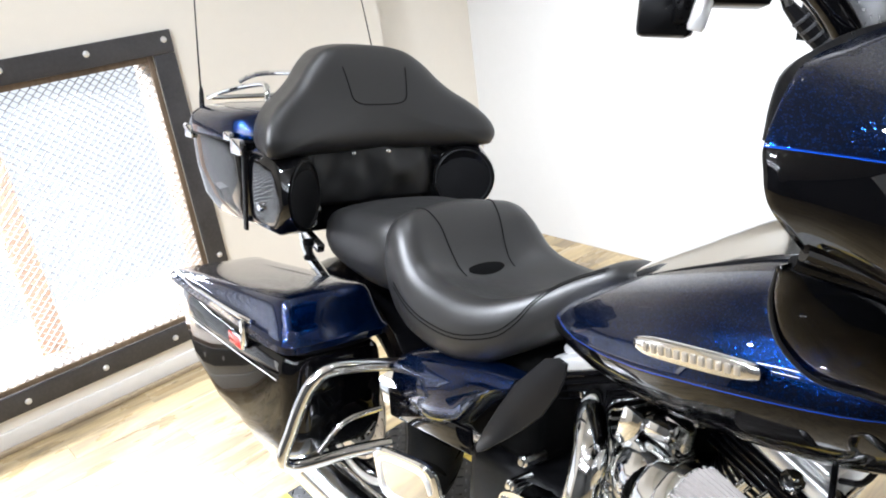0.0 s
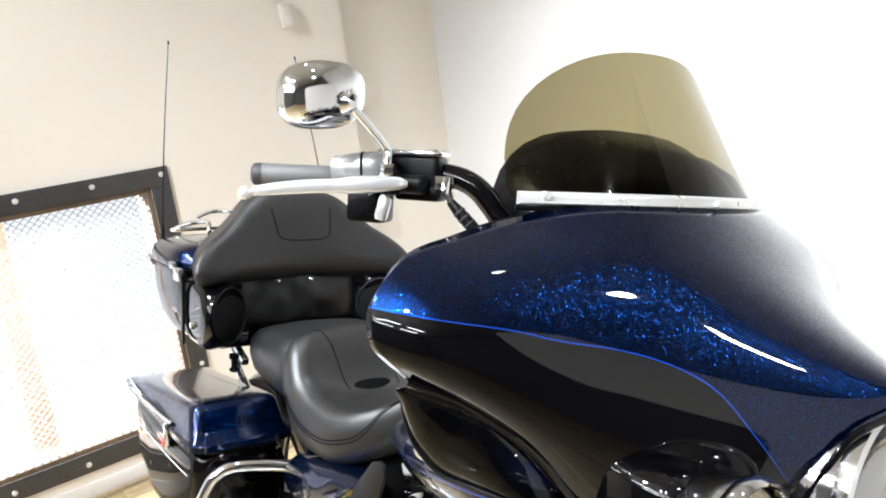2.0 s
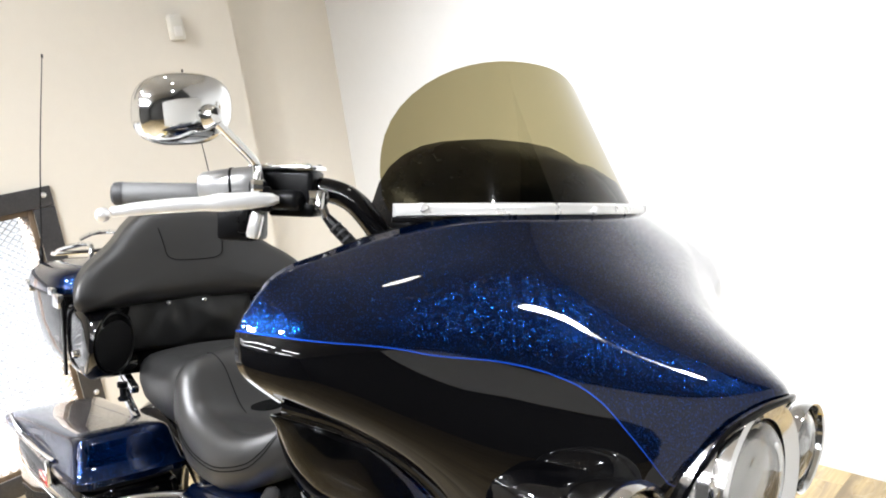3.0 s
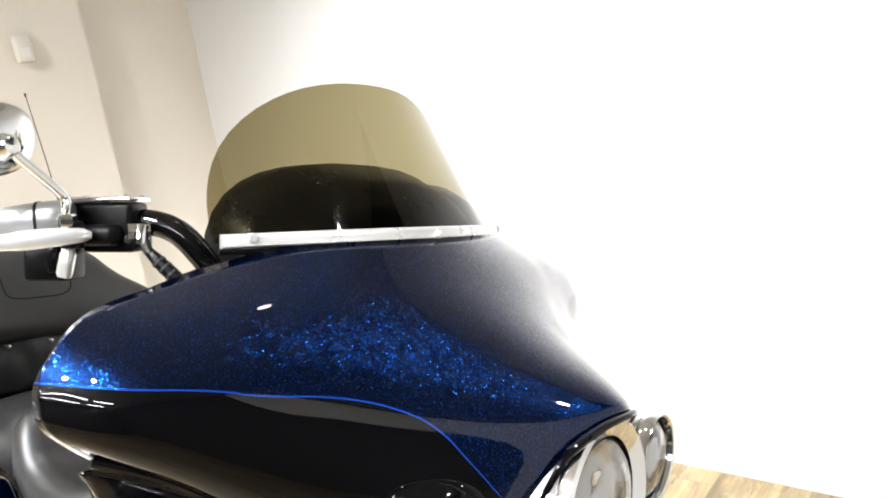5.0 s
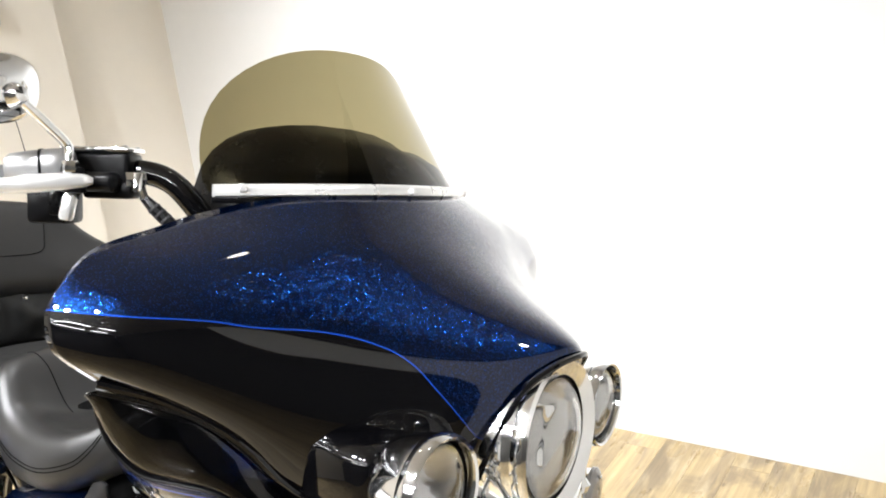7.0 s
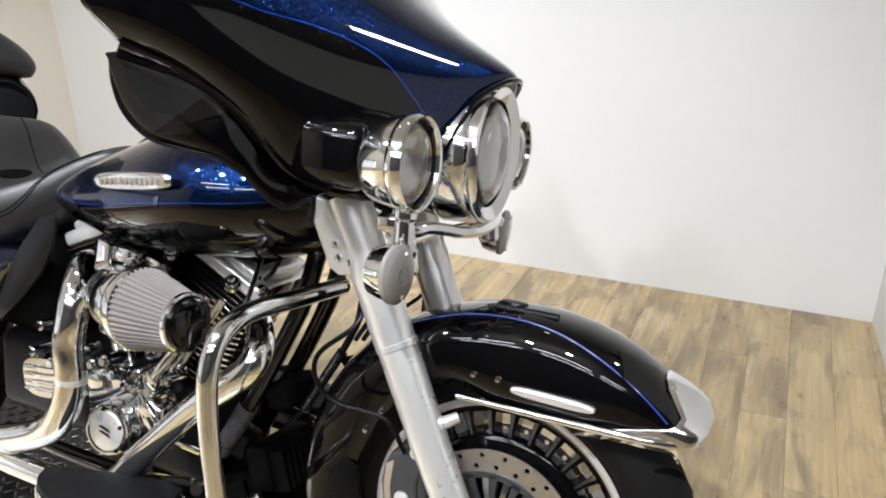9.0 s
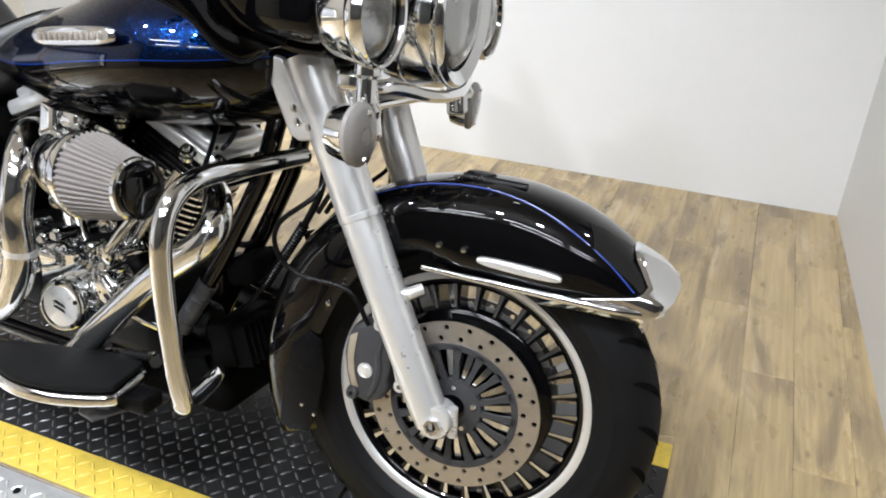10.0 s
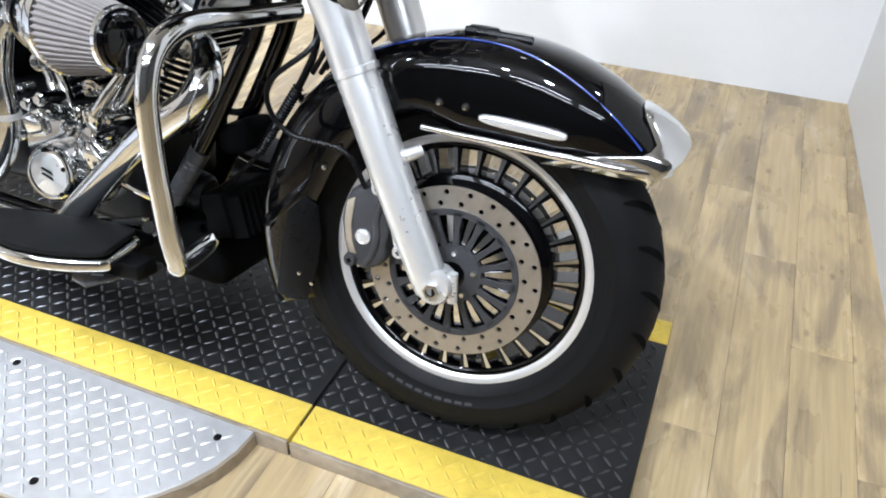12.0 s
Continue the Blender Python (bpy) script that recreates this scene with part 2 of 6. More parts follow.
def wood_material():
    """Vinyl plank: straw tone with soft grey-brown blotches, faint long grain, small knots and dark checks."""
    m = bpy.data.materials.new("oak_plank")
    m.use_nodes = True
    n, l = m.node_tree.nodes, m.node_tree.links
    b = n["Principled BSDF"]
    tc, info = n.new("ShaderNodeTexCoord"), n.new("ShaderNodeObjectInfo")
    mul = n.new("ShaderNodeMath")
    mul.operation = "MULTIPLY"
    mul.inputs[1].default_value = 37.0
    l.new(info.outputs["Random"], mul.inputs[0])
    comb = n.new("ShaderNodeCombineXYZ")
    for k in range(3):
        l.new(mul.outputs[0], comb.inputs[k])
    add = n.new("ShaderNodeVectorMath")
    l.new(tc.outputs["Object"], add.inputs[0])
    l.new(comb.outputs[0], add.inputs[1])

    def layer(scale, detail, rough, lo, hi, a, z, warp=0.0):
        mp = n.new("ShaderNodeMapping")
        mp.inputs["Scale"].default_value = scale
        l.new(add.outputs[0], mp.inputs[0])
        q = n.new("ShaderNodeTexNoise")
        q.inputs["Scale"].default_value, q.inputs["Detail"].default_value = 1.0, detail
        q.inputs["Roughness"].default_value, q.inputs["Distortion"].default_value = rough, warp
        l.new(mp.outputs[0], q.inputs["Vector"])
        r = n.new("ShaderNodeMapRange")
        r.interpolation_type = "SMOOTHSTEP"
        for i, v in enumerate((lo, hi, a, z)):
            r.inputs[i + 1].default_value = v
        l.new(q.outputs["Fac"], r.inputs[0])
        return q, r

    def blend(fac, first, colour):
        mx = n.new("ShaderNodeMixRGB")
        l.new(fac, mx.inputs[0])
        if isinstance(first, tuple):
            mx.inputs[1].default_value = (*first, 1)
        else:
            l.new(first, mx.inputs[1])
        mx.inputs[2].default_value = (*colour, 1)
        return mx.outputs[0]

    grain, fine = layer((95, 3.2, 1), 8, 0.6, 0.25, 0.75, 0.82, 1.14)
    _, blotch = layer((9, 2.3, 1), 6, 0.6, 0.44, 0.64, 0.0, 0.92, 0.9)
    _, pale = layer((16, 2.0, 1), 5, 0.55, 0.52, 0.70, 0.0, 0.6, 0.5)
    _, streak = layer((60, 4.5, 1), 6, 0.65, 0.60, 0.72, 0.0, 0.55, 0.6)
    _, check = layer((120, 3.0, 1), 3, 0.5, 0.735, 0.76, 0.0, 0.8)
    col = blend(pale.outputs[0], (0.425, 0.322, 0.172), (0.560, 0.462, 0.310))
    col = blend(blotch.outputs[0], col, (0.235, 0.180, 0.112))
    col = blend(streak.outputs[0], col, (0.300, 0.228, 0.135))
    col = blend(check.outputs[0], col, (0.10, 0.075, 0.05))
    mp3 = n.new("ShaderNodeMapping")
    mp3.inputs["Scale"].default_value = (13, 6.5, 1)
    l.new(add.outputs[0], mp3.inputs[0])
    kn = n.new("ShaderNodeTexVoronoi")
    kn.inputs["Scale"].default_value = 1.0
    l.new(mp3.outputs[0], kn.inputs["Vector"])
    kr = n.new("ShaderNodeMapRange")
    kr.inputs[1].default_value, kr.inputs[2].default_value, kr.inputs[3].default_value, kr.inputs[4].default_value = 0.04, 0.12, 0.75, 0.0
    l.new(kn.outputs["Distance"], kr.inputs[0])
    col = blend(kr.outputs[0], col, (0.150, 0.110, 0.070))
    tone = n.new("ShaderNodeMapRange")
    tone.inputs[3].default_value, tone.inputs[4].default_value = 0.86, 1.05
    l.new(info.outputs["Random"], tone.inputs[0])
    both = n.new("ShaderNodeMath")
    both.operation = "MULTIPLY"
    l.new(tone.outputs[0], both.inputs[0])
    l.new(fine.outputs[0], both.inputs[1])
    sc = n.new("ShaderNodeVectorMath")
    sc.operation = "SCALE"
    l.new(col, sc.inputs[0])
    l.new(both.outputs[0], sc.inputs["Scale"])
    l.new(sc.outputs[0], b.inputs["Base Color"])
    _, gloss = layer((14, 5, 1), 4, 0.5, 0.3, 0.7, 0.24, 0.40)
    l.new(gloss.outputs[0], b.inputs["Roughness"])
    bp = n.new("ShaderNodeBump")
    bp.inputs["Strength"].default_value, bp.inputs["Distance"].default_value = 0.12, 0.001
    l.new(grain.outputs["Fac"], bp.inputs["Height"])
    l.new(bp.outputs[0], b.inputs["Normal"])
    return m


M_WOOD = wood_material()


# ---- shapes: each returns (points, faces) ----
def spline(pts, n):
    """Points along a smooth curve through pts, n to each span."""
    p = [Vector(q) for q in pts]
    p = [2 * p[0] - p[1]] + p + [2 * p[-1] - p[-2]]
    out = []
    for i in range(1, len(p) - 2):
        for k in range(n):
            t = k / n
            a, b, c, d = p[i - 1], p[i], p[i + 1], p[i + 2]
            out.append(0.5 * ((2 * b) + (c - a) * t + (2 * a - 5 * b + 4 * c - d) * t * t + (3 * b - a - 3 * c + d) * t ** 3))
    out.append(p[-2])
    return out


def thick(shape, way):
    """A flat sheet made solid: its faces, a copy moved by way, and walls along every open edge."""
    vs, fs = [Vector(v) for v in shape[0]], list(shape[1])
    n = len(vs)
    used = {}
    key = [tuple(round(c, 6) for c in v) for v in vs]
    for f in fs:
        for a, b in zip(f, f[1:] + f[:1]):
            e = frozenset((key[a], key[b]))
            used[e] = used.get(e, 0) + 1
    back = [tuple(i + n for i in reversed(f)) for f in fs]
    walls = [(b, a, a + n, b + n) for f in fs for a, b in zip(f, f[1:] + f[:1]) if used[frozenset((key[a], key[b]))] == 1]
    return vs + [v + Vector(way) for v in vs], fs + back + walls


def tube(pts, r, sides=12, n=6, cap=True):
    """A pipe along a smooth curve; r is one radius or one for each point of pts."""
    path = spline(pts, n) if n > 1 else [Vector(q) for q in pts]
    if hasattr(r, "__len__"):
        rr = [v[0] for v in spline([(q, 0, 0) for q in r], n)] if n > 1 else list(r)
    else:
        rr = [r] * len(path)
    vs, fs = [], []
    side = None
    for i, q in enumerate(path):
        d = (path[min(i + 1, len(path) - 1)] - path[max(i - 1, 0)]).normalized()
        if side is None:
            side = d.cross(Vector((0, 0, 1)) if abs(d.z) < 0.9 else Vector((1, 0, 0))).normalized()
        side = (side - d * side.dot(d)).normalized()
        up = d.cross(side)
        for k in range(sides):
            a = 2 * math.pi * k / sides
            vs.append(q + (side * math.cos(a) + up * math.sin(a)) * rr[i])
    m = len(path)
    for i in range(m - 1):
        for k in range(sides):
            fs.append((i * sides + k, i * sides + (k + 1) % sides, (i + 1) * sides + (k + 1) % sides, (i + 1) * sides + k))
    if cap:
        fs.append(tuple(range(sides - 1, -1, -1)))
        fs.append(tuple((m - 1) * sides + k for k in range(sides)))
    return vs, fs


def axes_for(d):
    d = Vector(d).normalized()
    s = d.cross(Vector((0, 0, 1)) if abs(d.z) < 0.9 else Vector((0, 1, 0))).normalized()
    return d, s, d.cross(s)


def lathe(profile, centre, axis, n=32, close=False):
    """Turns (radius, height) points round the axis through centre."""
    d, s, u = axes_for(axis)
    c = Vector(centre)
    vs, fs = [], []
    for r, h in profile:
        for k in range(n):
            a = 2 * math.pi * k / n
            vs.append(c + d * h + (s * math.cos(a) + u * math.sin(a)) * max(r, 1e-5))
    m = len(profile)
    for i in range(m if close else m - 1):
        j = (i + 1) % m
        for k in range(n):
            fs.append((i * n + k, i * n + (k + 1) % n, j * n + (k + 1) % n, j * n + k))
    return vs, fs


def grid(rows, loop=False):
    """A sheet through rows of points; loop: each row is a closed ring."""
    w = len(rows[0])
    vs = [Vector(p) for r in rows for p in r]
    fs = []
    for i in range(len(rows) - 1):
        for k in range(w if loop else w - 1):
            j = (k + 1) % w
            fs.append((i * w + k, i * w + j, (i + 1) * w + j, (i + 1) * w + k))
    return vs, fs


def rings(rows):
    """A closed body through rings, capped at both ends."""
    vs, fs = grid(rows, True)
    w, m = len(rows[0]), len(rows)
    fs.append(tuple(range(w - 1, -1, -1)))
    fs.append(tuple((m - 1) * w + k for k in range(w)))
    return vs, fs


def join(*shapes):
    vs, fs = [], []
    for v, f in shapes:
        o = len(vs)
        vs += [Vector(q) for q in v]
        fs += [tuple(i + o for i in g) for g in f]
    return vs, fs


def moved(shape, m):
    return [m @ Vector(v) for v in shape[0]], shape[1]


def mirrored(shape):
    return [Vector((v[0], -v[1], v[2])) for v in shape[0]], [tuple(reversed(f)) for f in shape[1]]


def block(size, at=(0, 0, 0), turn=(0, 0, 0), bevel=0.004, segs=2):
    """A box with rounded edges."""
    bm = bmesh.new()
    bmesh.ops.create_cube(bm, size=1, matrix=Matrix.Diagonal((*size, 1)))
    if bevel:
        bmesh.ops.bevel(bm, geom=bm.edges[:] + bm.verts[:], offset=min(bevel, min(size) * 0.45), segments=segs, profile=0.5, affect="EDGES")
    m = pose(*at, *turn)
    bm.verts.index_update()
    out = [m @ v.co for v in bm.verts], [tuple(v.index for v in f.verts) for f in bm.faces]
    bm.free()
    return out


def slab(poly, thick, m, bevel=0.003, segs=2):
    """A flat outline in the xy plane, drawn up by thick, edges rounded, set at m."""
    bm = bmesh.new()
    f = bm.faces.new([bm.verts.new((x, y, 0)) for x, y in poly])
    ext = bmesh.ops.extrude_face_region(bm, geom=[f])
    bmesh.ops.translate(bm, verts=[v for v in ext["geom"] if isinstance(v, bmesh.types.BMVert)], vec=(0, 0, thick))
    bmesh.ops.recalc_face_normals(bm, faces=bm.faces[:])
    if bevel:
        bmesh.ops.bevel(bm, geom=[e for e in bm.edges if e.calc_face_angle(0) > 0.6], offset=bevel, segments=segs, profile=0.5, affect="EDGES", clamp_overlap=True)
    bm.verts.index_update()
    out = [m @ v.co for v in bm.verts], [tuple(v.index for v in f.verts) for f in bm.faces]
    bm.free()
    return out


def squircle(a, b, n, power=2.6):
    """A rounded outline of half-sizes a and b."""
    out = []
    for k in range(n):
        t = 2 * math.pi * k / n
        c, s = math.cos(t), math.sin(t)
        out.append((a * math.copysign(abs(c) ** (2 / power), c), b * math.copysign(abs(s) ** (2 / power), s)))
    return out


def laid_on(shape, pts, way, lift=0.0008):
    """Points moved along the way until they lie on the shape's skin."""
    tree = BVHTree.FromPolygons([tuple(v) for v in shape[0]], shape[1])
    w = Vector(way).normalized()
    out = []
    for p in spline(pts, 4):
        hit = tree.ray_cast(Vector(p) - w * 0.4, w)
        out.append((hit[0] if hit[0] is not None else Vector(p)) - w * lift)
    return out


def mesh_of(shape, material, name, sharp=35, subdiv=0):
    me = bpy.data.meshes.new(name)
    me.from_pydata([tuple(v) for v in shape[0]], [], shape[1])
    bm = bmesh.new()
    bm.from_mesh(me)
    if name == "brake_disc":
        bmesh.ops.remove_doubles(bm, verts=bm.verts[:], dist=0.00005)
    bmesh.ops.recalc_face_normals(bm, faces=bm.faces[:])
    bm.to_mesh(me)
    bm.free()
    me.polygons.foreach_set("use_smooth", [True] * len(me.polygons))
    me.set_sharp_from_angle(angle=radians(sharp))
    me.materials.append(material)
    return me


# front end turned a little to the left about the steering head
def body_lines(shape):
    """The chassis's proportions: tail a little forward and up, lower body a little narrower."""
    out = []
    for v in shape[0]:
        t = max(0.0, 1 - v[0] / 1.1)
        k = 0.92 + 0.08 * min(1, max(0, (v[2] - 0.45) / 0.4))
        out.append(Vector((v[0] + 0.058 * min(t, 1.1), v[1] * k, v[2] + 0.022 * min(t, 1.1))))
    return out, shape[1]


def front_lines(shape):
    """The front end's proportions, narrower below, and its turn to the left."""
    out = []
    for v in shape[0]:
        k = 0.90 + 0.10 * min(1, max(0, (v[2] - 0.66) / 0.25))
        out.append(STEER @ Vector((v[0] + 0.012 * min(1, max(0, (v[2] - 0.5) / 0.4)), v[1] * k, v[2] + 0.004)))
    return out, shape[1]


STEER = Matrix.Translation((1.33, 0, 0.85)) @ Matrix.Rotation(radians(3.0), 4, Vector((-0.44, 0, 0.90))) @ Matrix.Translation((-1.33, 0, -0.85))


def part(name, shape, material, parent, label="", sharp=35, solid=0.0, front=False, sub=0, warp=False):
    """One mesh object under a thing or a part, in the thing's own axes."""
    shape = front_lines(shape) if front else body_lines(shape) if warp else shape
    ob = new(name, mesh_of(shape, material, name, sharp))
    ob.parent = parent
    if label:
        tagged(ob, label)
    if solid:
        md = ob.modifiers.new("solid", "SOLIDIFY")
        md.thickness, md.offset = solid, -1
    if sub:
        md = ob.modifiers.new("smooth", "SUBSURF")
        md.levels = md.render_levels = sub
    return ob


def thing(name, label, category, m=Matrix(), group="", kind=""):
    ob = new(name)
    ob.empty_display_size = 0.05
    ob.matrix_world = m
    return tagged(ob, label, category, group, kind)


def setting(name, shape, material, label="", category="", sharp=35):
    ob = new(name, mesh_of(shape, material, name, sharp))
    return tagged(ob, label, category, kind="structure")


# ---- the room ----
FLOOR = -0.04
XW, YB, XF, YN, TOP = -1.2, 1.78, 2.46, -4.6, 3.0
WY0, WY1, WZ0, WZ1 = -2.40, 0.222, 0.148, 1.116   # the mesh window's opening


def wall_box(name, x0, x1, y0, y1, z0, z1, material, label):
    return setting(name, block((x1 - x0, y1 - y0, z1 - z0), ((x0 + x1) / 2, (y0 + y1) / 2, (z0 + z1) / 2), bevel=0), material, label, "wall")


subfloor = setting("floor", block((8.4, 8.0, 0.1), (1.6, -1.2, FLOOR - 0.056), bevel=0), M_TAN, "pale oak vinyl plank floor of the showroom", "floor")
wall_box("wall_back", XW - 0.15, XF + 0.15, YB, YB + 0.15, FLOOR - 0.006, TOP, M_WALL, "plain white painted wall behind the motorcycle")
partition = setting("wall_front", moved(block((0.15, 2.05, 1.75), (0.075, -1.025, 0.875), bevel=0), pose(2.3425, YB + 0.004, FLOOR - 0.006, 0, 0, 3.05)), M_WALL, "low plain white painted end wall", "wall")
part("wall_cap", moved(block((0.17, 2.06, 0.025), (0.075, -1.025, 1.7627), bevel=0.004), pose(2.3425, YB + 0.004, FLOOR - 0.006, 0, 0, 3.05)), M_FRAME, partition, "dark cap rail")
# window wall, pierced by the opening
wall_w = setting("wall_window", join(
    block((0.15, 1.20 - WY1, TOP - FLOOR), (XW - 0.075, (1.20 + WY1) / 2, (TOP + FLOOR) / 2), bevel=0),
    block((0.07, YB - 1.20, TOP - FLOOR), (XW - 0.115, (YB + 1.20) / 2, (TOP + FLOOR) / 2), bevel=0),
    block((0.15, WY1 - WY0, TOP - WZ1), (XW - 0.075, (WY0 + WY1) / 2, (TOP + WZ1) / 2), bevel=0),
    block((0.15, WY1 - WY0, WZ0 - FLOOR), (XW - 0.075, (WY0 + WY1) / 2, (WZ0 + FLOOR) / 2), bevel=0),
    block((0.15, WY0 - YN, TOP - FLOOR), (XW - 0.075, (WY0 + YN) / 2, (TOP + FLOOR) / 2), bevel=0)), M_WALLWARM, "cream painted wall with a large mesh window", "wall")
# walls out of view, coloured dark in place of being unlit
wall_box("wall_near", XW - 0.15, 5.2, YN - 0.15, YN, FLOOR - 0.006, TOP, M_DARKROOM, "unseen far wall behind the viewer, its dimness put into dark paint")
wall_box("wall_side", 5.05, 5.2, YN, YB, FLOOR - 0.006, TOP, M_DARKROOM, "unseen side wall of the showroom, its dimness put into dark paint")
wall_box("wall_back_far", XF + 0.15, 5.2, YB, YB + 0.15, FLOOR - 0.006, TOP, M_DARKROOM, "unseen back wall beyond the end wall, its dimness put into dark paint")
setting("ceiling", block((6.6, 6.7, 0.1), (1.95, -1.4, TOP + 0.05), bevel=0), M_CEIL, "plain grey ceiling", "ceiling")
setting("baseboard", join(block((0.012, 6.3, 0.07), (XW + 0.006, -1.4, FLOOR + 0.035), bevel=0.003),), M_BASE, "white painted baseboard under the mesh window", "baseboard")
setting("trim", block((0.02, 6.3, 0.016), (XW + 0.022, -1.4, FLOOR + 0.008), bevel=0.004), M_TAN, "tan quarter-round trim at the wall's foot", "trim")


def mesh_window():
    win = thing("window_1", "wide window of white expanded metal in a bolted grey steel frame", "window", kind="structure")
    fw = 0.076
    x = XW + 0.006
    bars = [("window_frame", (0.012, WY1 - WY0 + 2 * fw, fw), (x, (WY0 + WY1) / 2, WZ1 + fw / 2)),
            ("window_frame", (0.012, WY1 - WY0 + 2 * fw, fw), (x, (WY0 + WY1) / 2, WZ0 - fw / 2)),
            ("window_frame", (0.012, fw, WZ1 - WZ0 - 0.004), (x, WY1 + fw / 2, (WZ0 + WZ1) / 2)),
            ("window_frame", (0.012, fw, WZ1 - WZ0 - 0.004), (x, WY0 - fw / 2, (WZ0 + WZ1) / 2))]
    frames = [part(n, block(s, p, bevel=0.002), M_FRAME, win) for n, s, p in bars]
    bolt = lathe([(0.0, 0.007), (0.006, 0.0065), (0.0095, 0.004), (0.011, 0.0), (0.011, -0.003)], (0, 0, 0), (1, 0, 0), 12)
    spots = [(WY1 + fw * 0.62 - i * 0.262, WZ1 + fw * 0.6) for i in range(11)] + [(WY1 - 0.20 - i * 0.262, WZ0 - fw * 0.55) for i in range(10)] + [(WY1 + fw * 0.62, z) for z in (0.86, 0.355)]
    for y, z in spots:
        part("bolt", moved(bolt, Matrix.Translation((XW + 0.0125, y, z))), M_SATIN, frames[0], "round bolt head")
    # wooden lining of the opening
    for s, p in (((0.15, 0.02, WZ1 - WZ0), (XW - 0.076, WY1 - 0.010, (WZ0 + WZ1) / 2)), ((0.15, WY1 - WY0 - 0.04, 0.02), (XW - 0.076, (WY0 + WY1) / 2, WZ0 + 0.010)), ((0.15, WY1 - WY0 - 0.04, 0.02), (XW - 0.076, (WY0 + WY1) / 2, WZ1 - 0.010))):
        part("liner", block(s, p, bevel=0.002), M_RAW, win, "rough wooden lining board")
    # expanded metal: zigzag strands that meet at diamonds
    vs, fs = [], []
    dy, dz, t = 0.030, 0.0135, 0.0017
    rows = int((WZ1 - WZ0) / dz)
    cols = int((WY1 - WY0) / (dy / 2))
    for i in range(rows):
        base = len(vs)
        z0 = WZ0 + (i + 0.5) * dz
        for k in range(cols + 1):
            z = z0 + (dz / 2 - t * 0.6) * (1 if (k + i) % 2 else -1)
            y = WY0 + k * dy / 2
            vs += [(XW - 0.012, y, z - t), (XW - 0.012, y, z + t), (XW - 0.017, y, z + t), (XW - 0.017, y, z - t)]
        for k in range(cols):
            a = base + 4 * k
            for q in range(4):
                fs.append((a + q, a + (q + 1) % 4, a + 4 + (q + 1) % 4, a + 4 + q))
    ob = part("mesh_screen", (vs, fs), M_MESH, win, "white expanded metal mesh", sharp=80)
    tagged(ob, kind="stuff")
    return win


mesh_window()
setting("backdrop", block((0.02, 7.0, 3.2), (XW - 1.1, -1.4, 1.0), bevel=0), M_GLOW, "blown-out bright daylight beyond the mesh window", "backdrop")
post = tagged(new("wall_stud", mesh_of(block((0.06, 0.09, 1.3), (XW - 0.22, -0.335, 0.62), bevel=0.004), M_STUD, "wall_stud")), "pale orange wooden stud behind the window mesh", "stud", kind="structure")

crate = thing("storage_box", "dark storage box standing on the floor beyond the mesh window", "box", pose(XW - 0.42, -0.66, FLOOR - 0.006))
part("body", block((0.24, 0.26, 0.44), (0, 0, 0.22), bevel=0.008), M_FRAME, crate)
part("lid", block((0.26, 0.28, 0.04), (0, 0, 0.461), bevel=0.008), M_FRAME, crate)

alarm = thing("wall_sensor", "small cream plastic alarm sensor fixed to the cream wall", "sensor")
part("casing", block((0.035, 0.062, 0.105), (XW + 0.0185, 0.928, 1.725), bevel=0.010, segs=3), M_CREAM, alarm)
part("lens", block((0.006, 0.036, 0.04), (XW + 0.037, 0.928, 1.708), bevel=0.004), M_BASE, alarm, "paler sensor window")

# lift platform set on the floor
PY0, PY1 = -0.190, 0.392
JX, FX0 = 1.388, 1.968


def lugs(x0, x1, y0, y1, keep, pitch=0.0245, z=0.0):
    """Raised tread bars, each a low lens, laid alternately along two diagonals."""
    vs, fs = [], []
    for i in range(int((x1 - x0) / pitch) + 1):
        for j in range(int((y1 - y0) / pitch) + 1):
            x, y = x0 + (i + 0.5) * pitch, y0 + (j + 0.5) * pitch
            if not keep(x, y):
                continue
            a = radians(45 if (i + j) % 2 else -45)
            c, s = math.cos(a), math.sin(a)
            o = len(vs)
            for u, v, h in ((-0.0125, 0, 0), (-0.006, -0.0027, 0), (0.006, -0.0027, 0), (0.0125, 0, 0), (0.006, 0.0027, 0), (-0.006, 0.0027, 0), (-0.0065, 0, 0.0024), (0.0065, 0, 0.0024)):
                vs.append((x + c * u - s * v, y + s * u + c * v, z + h))
            fs += [(o, o + 1, o + 6), (o + 1, o + 2, o + 7, o + 6), (o + 2, o + 3, o + 7), (o + 3, o + 4, o + 7), (o + 4, o + 5, o + 6, o + 7), (o + 5, o, o + 6)]
    return vs, fs


lift = thing("lift_platform", "black diamond-tread motorcycle lift with worn yellow edge bands", "lift")
YI0, YI1 = -0.103, 0.318


def plate(name, x0, x1, y0, y1, material, parent, label):
    p = part(name, block((x1 - x0, y1 - y0, 0.03), ((x0 + x1) / 2, (y0 + y1) / 2, -0.015), bevel=0.002), material, parent, label)
    t = part("tread", lugs(x0, x1, y0, y1, lambda x, y: x0 + 0.008 < x < x1 - 0.008 and y0 + 0.006 < y < y1 - 0.006), M_TREAD if material == M_PLATE else material, p, sharp=30)
    tagged(t, kind="stuff")
    return p


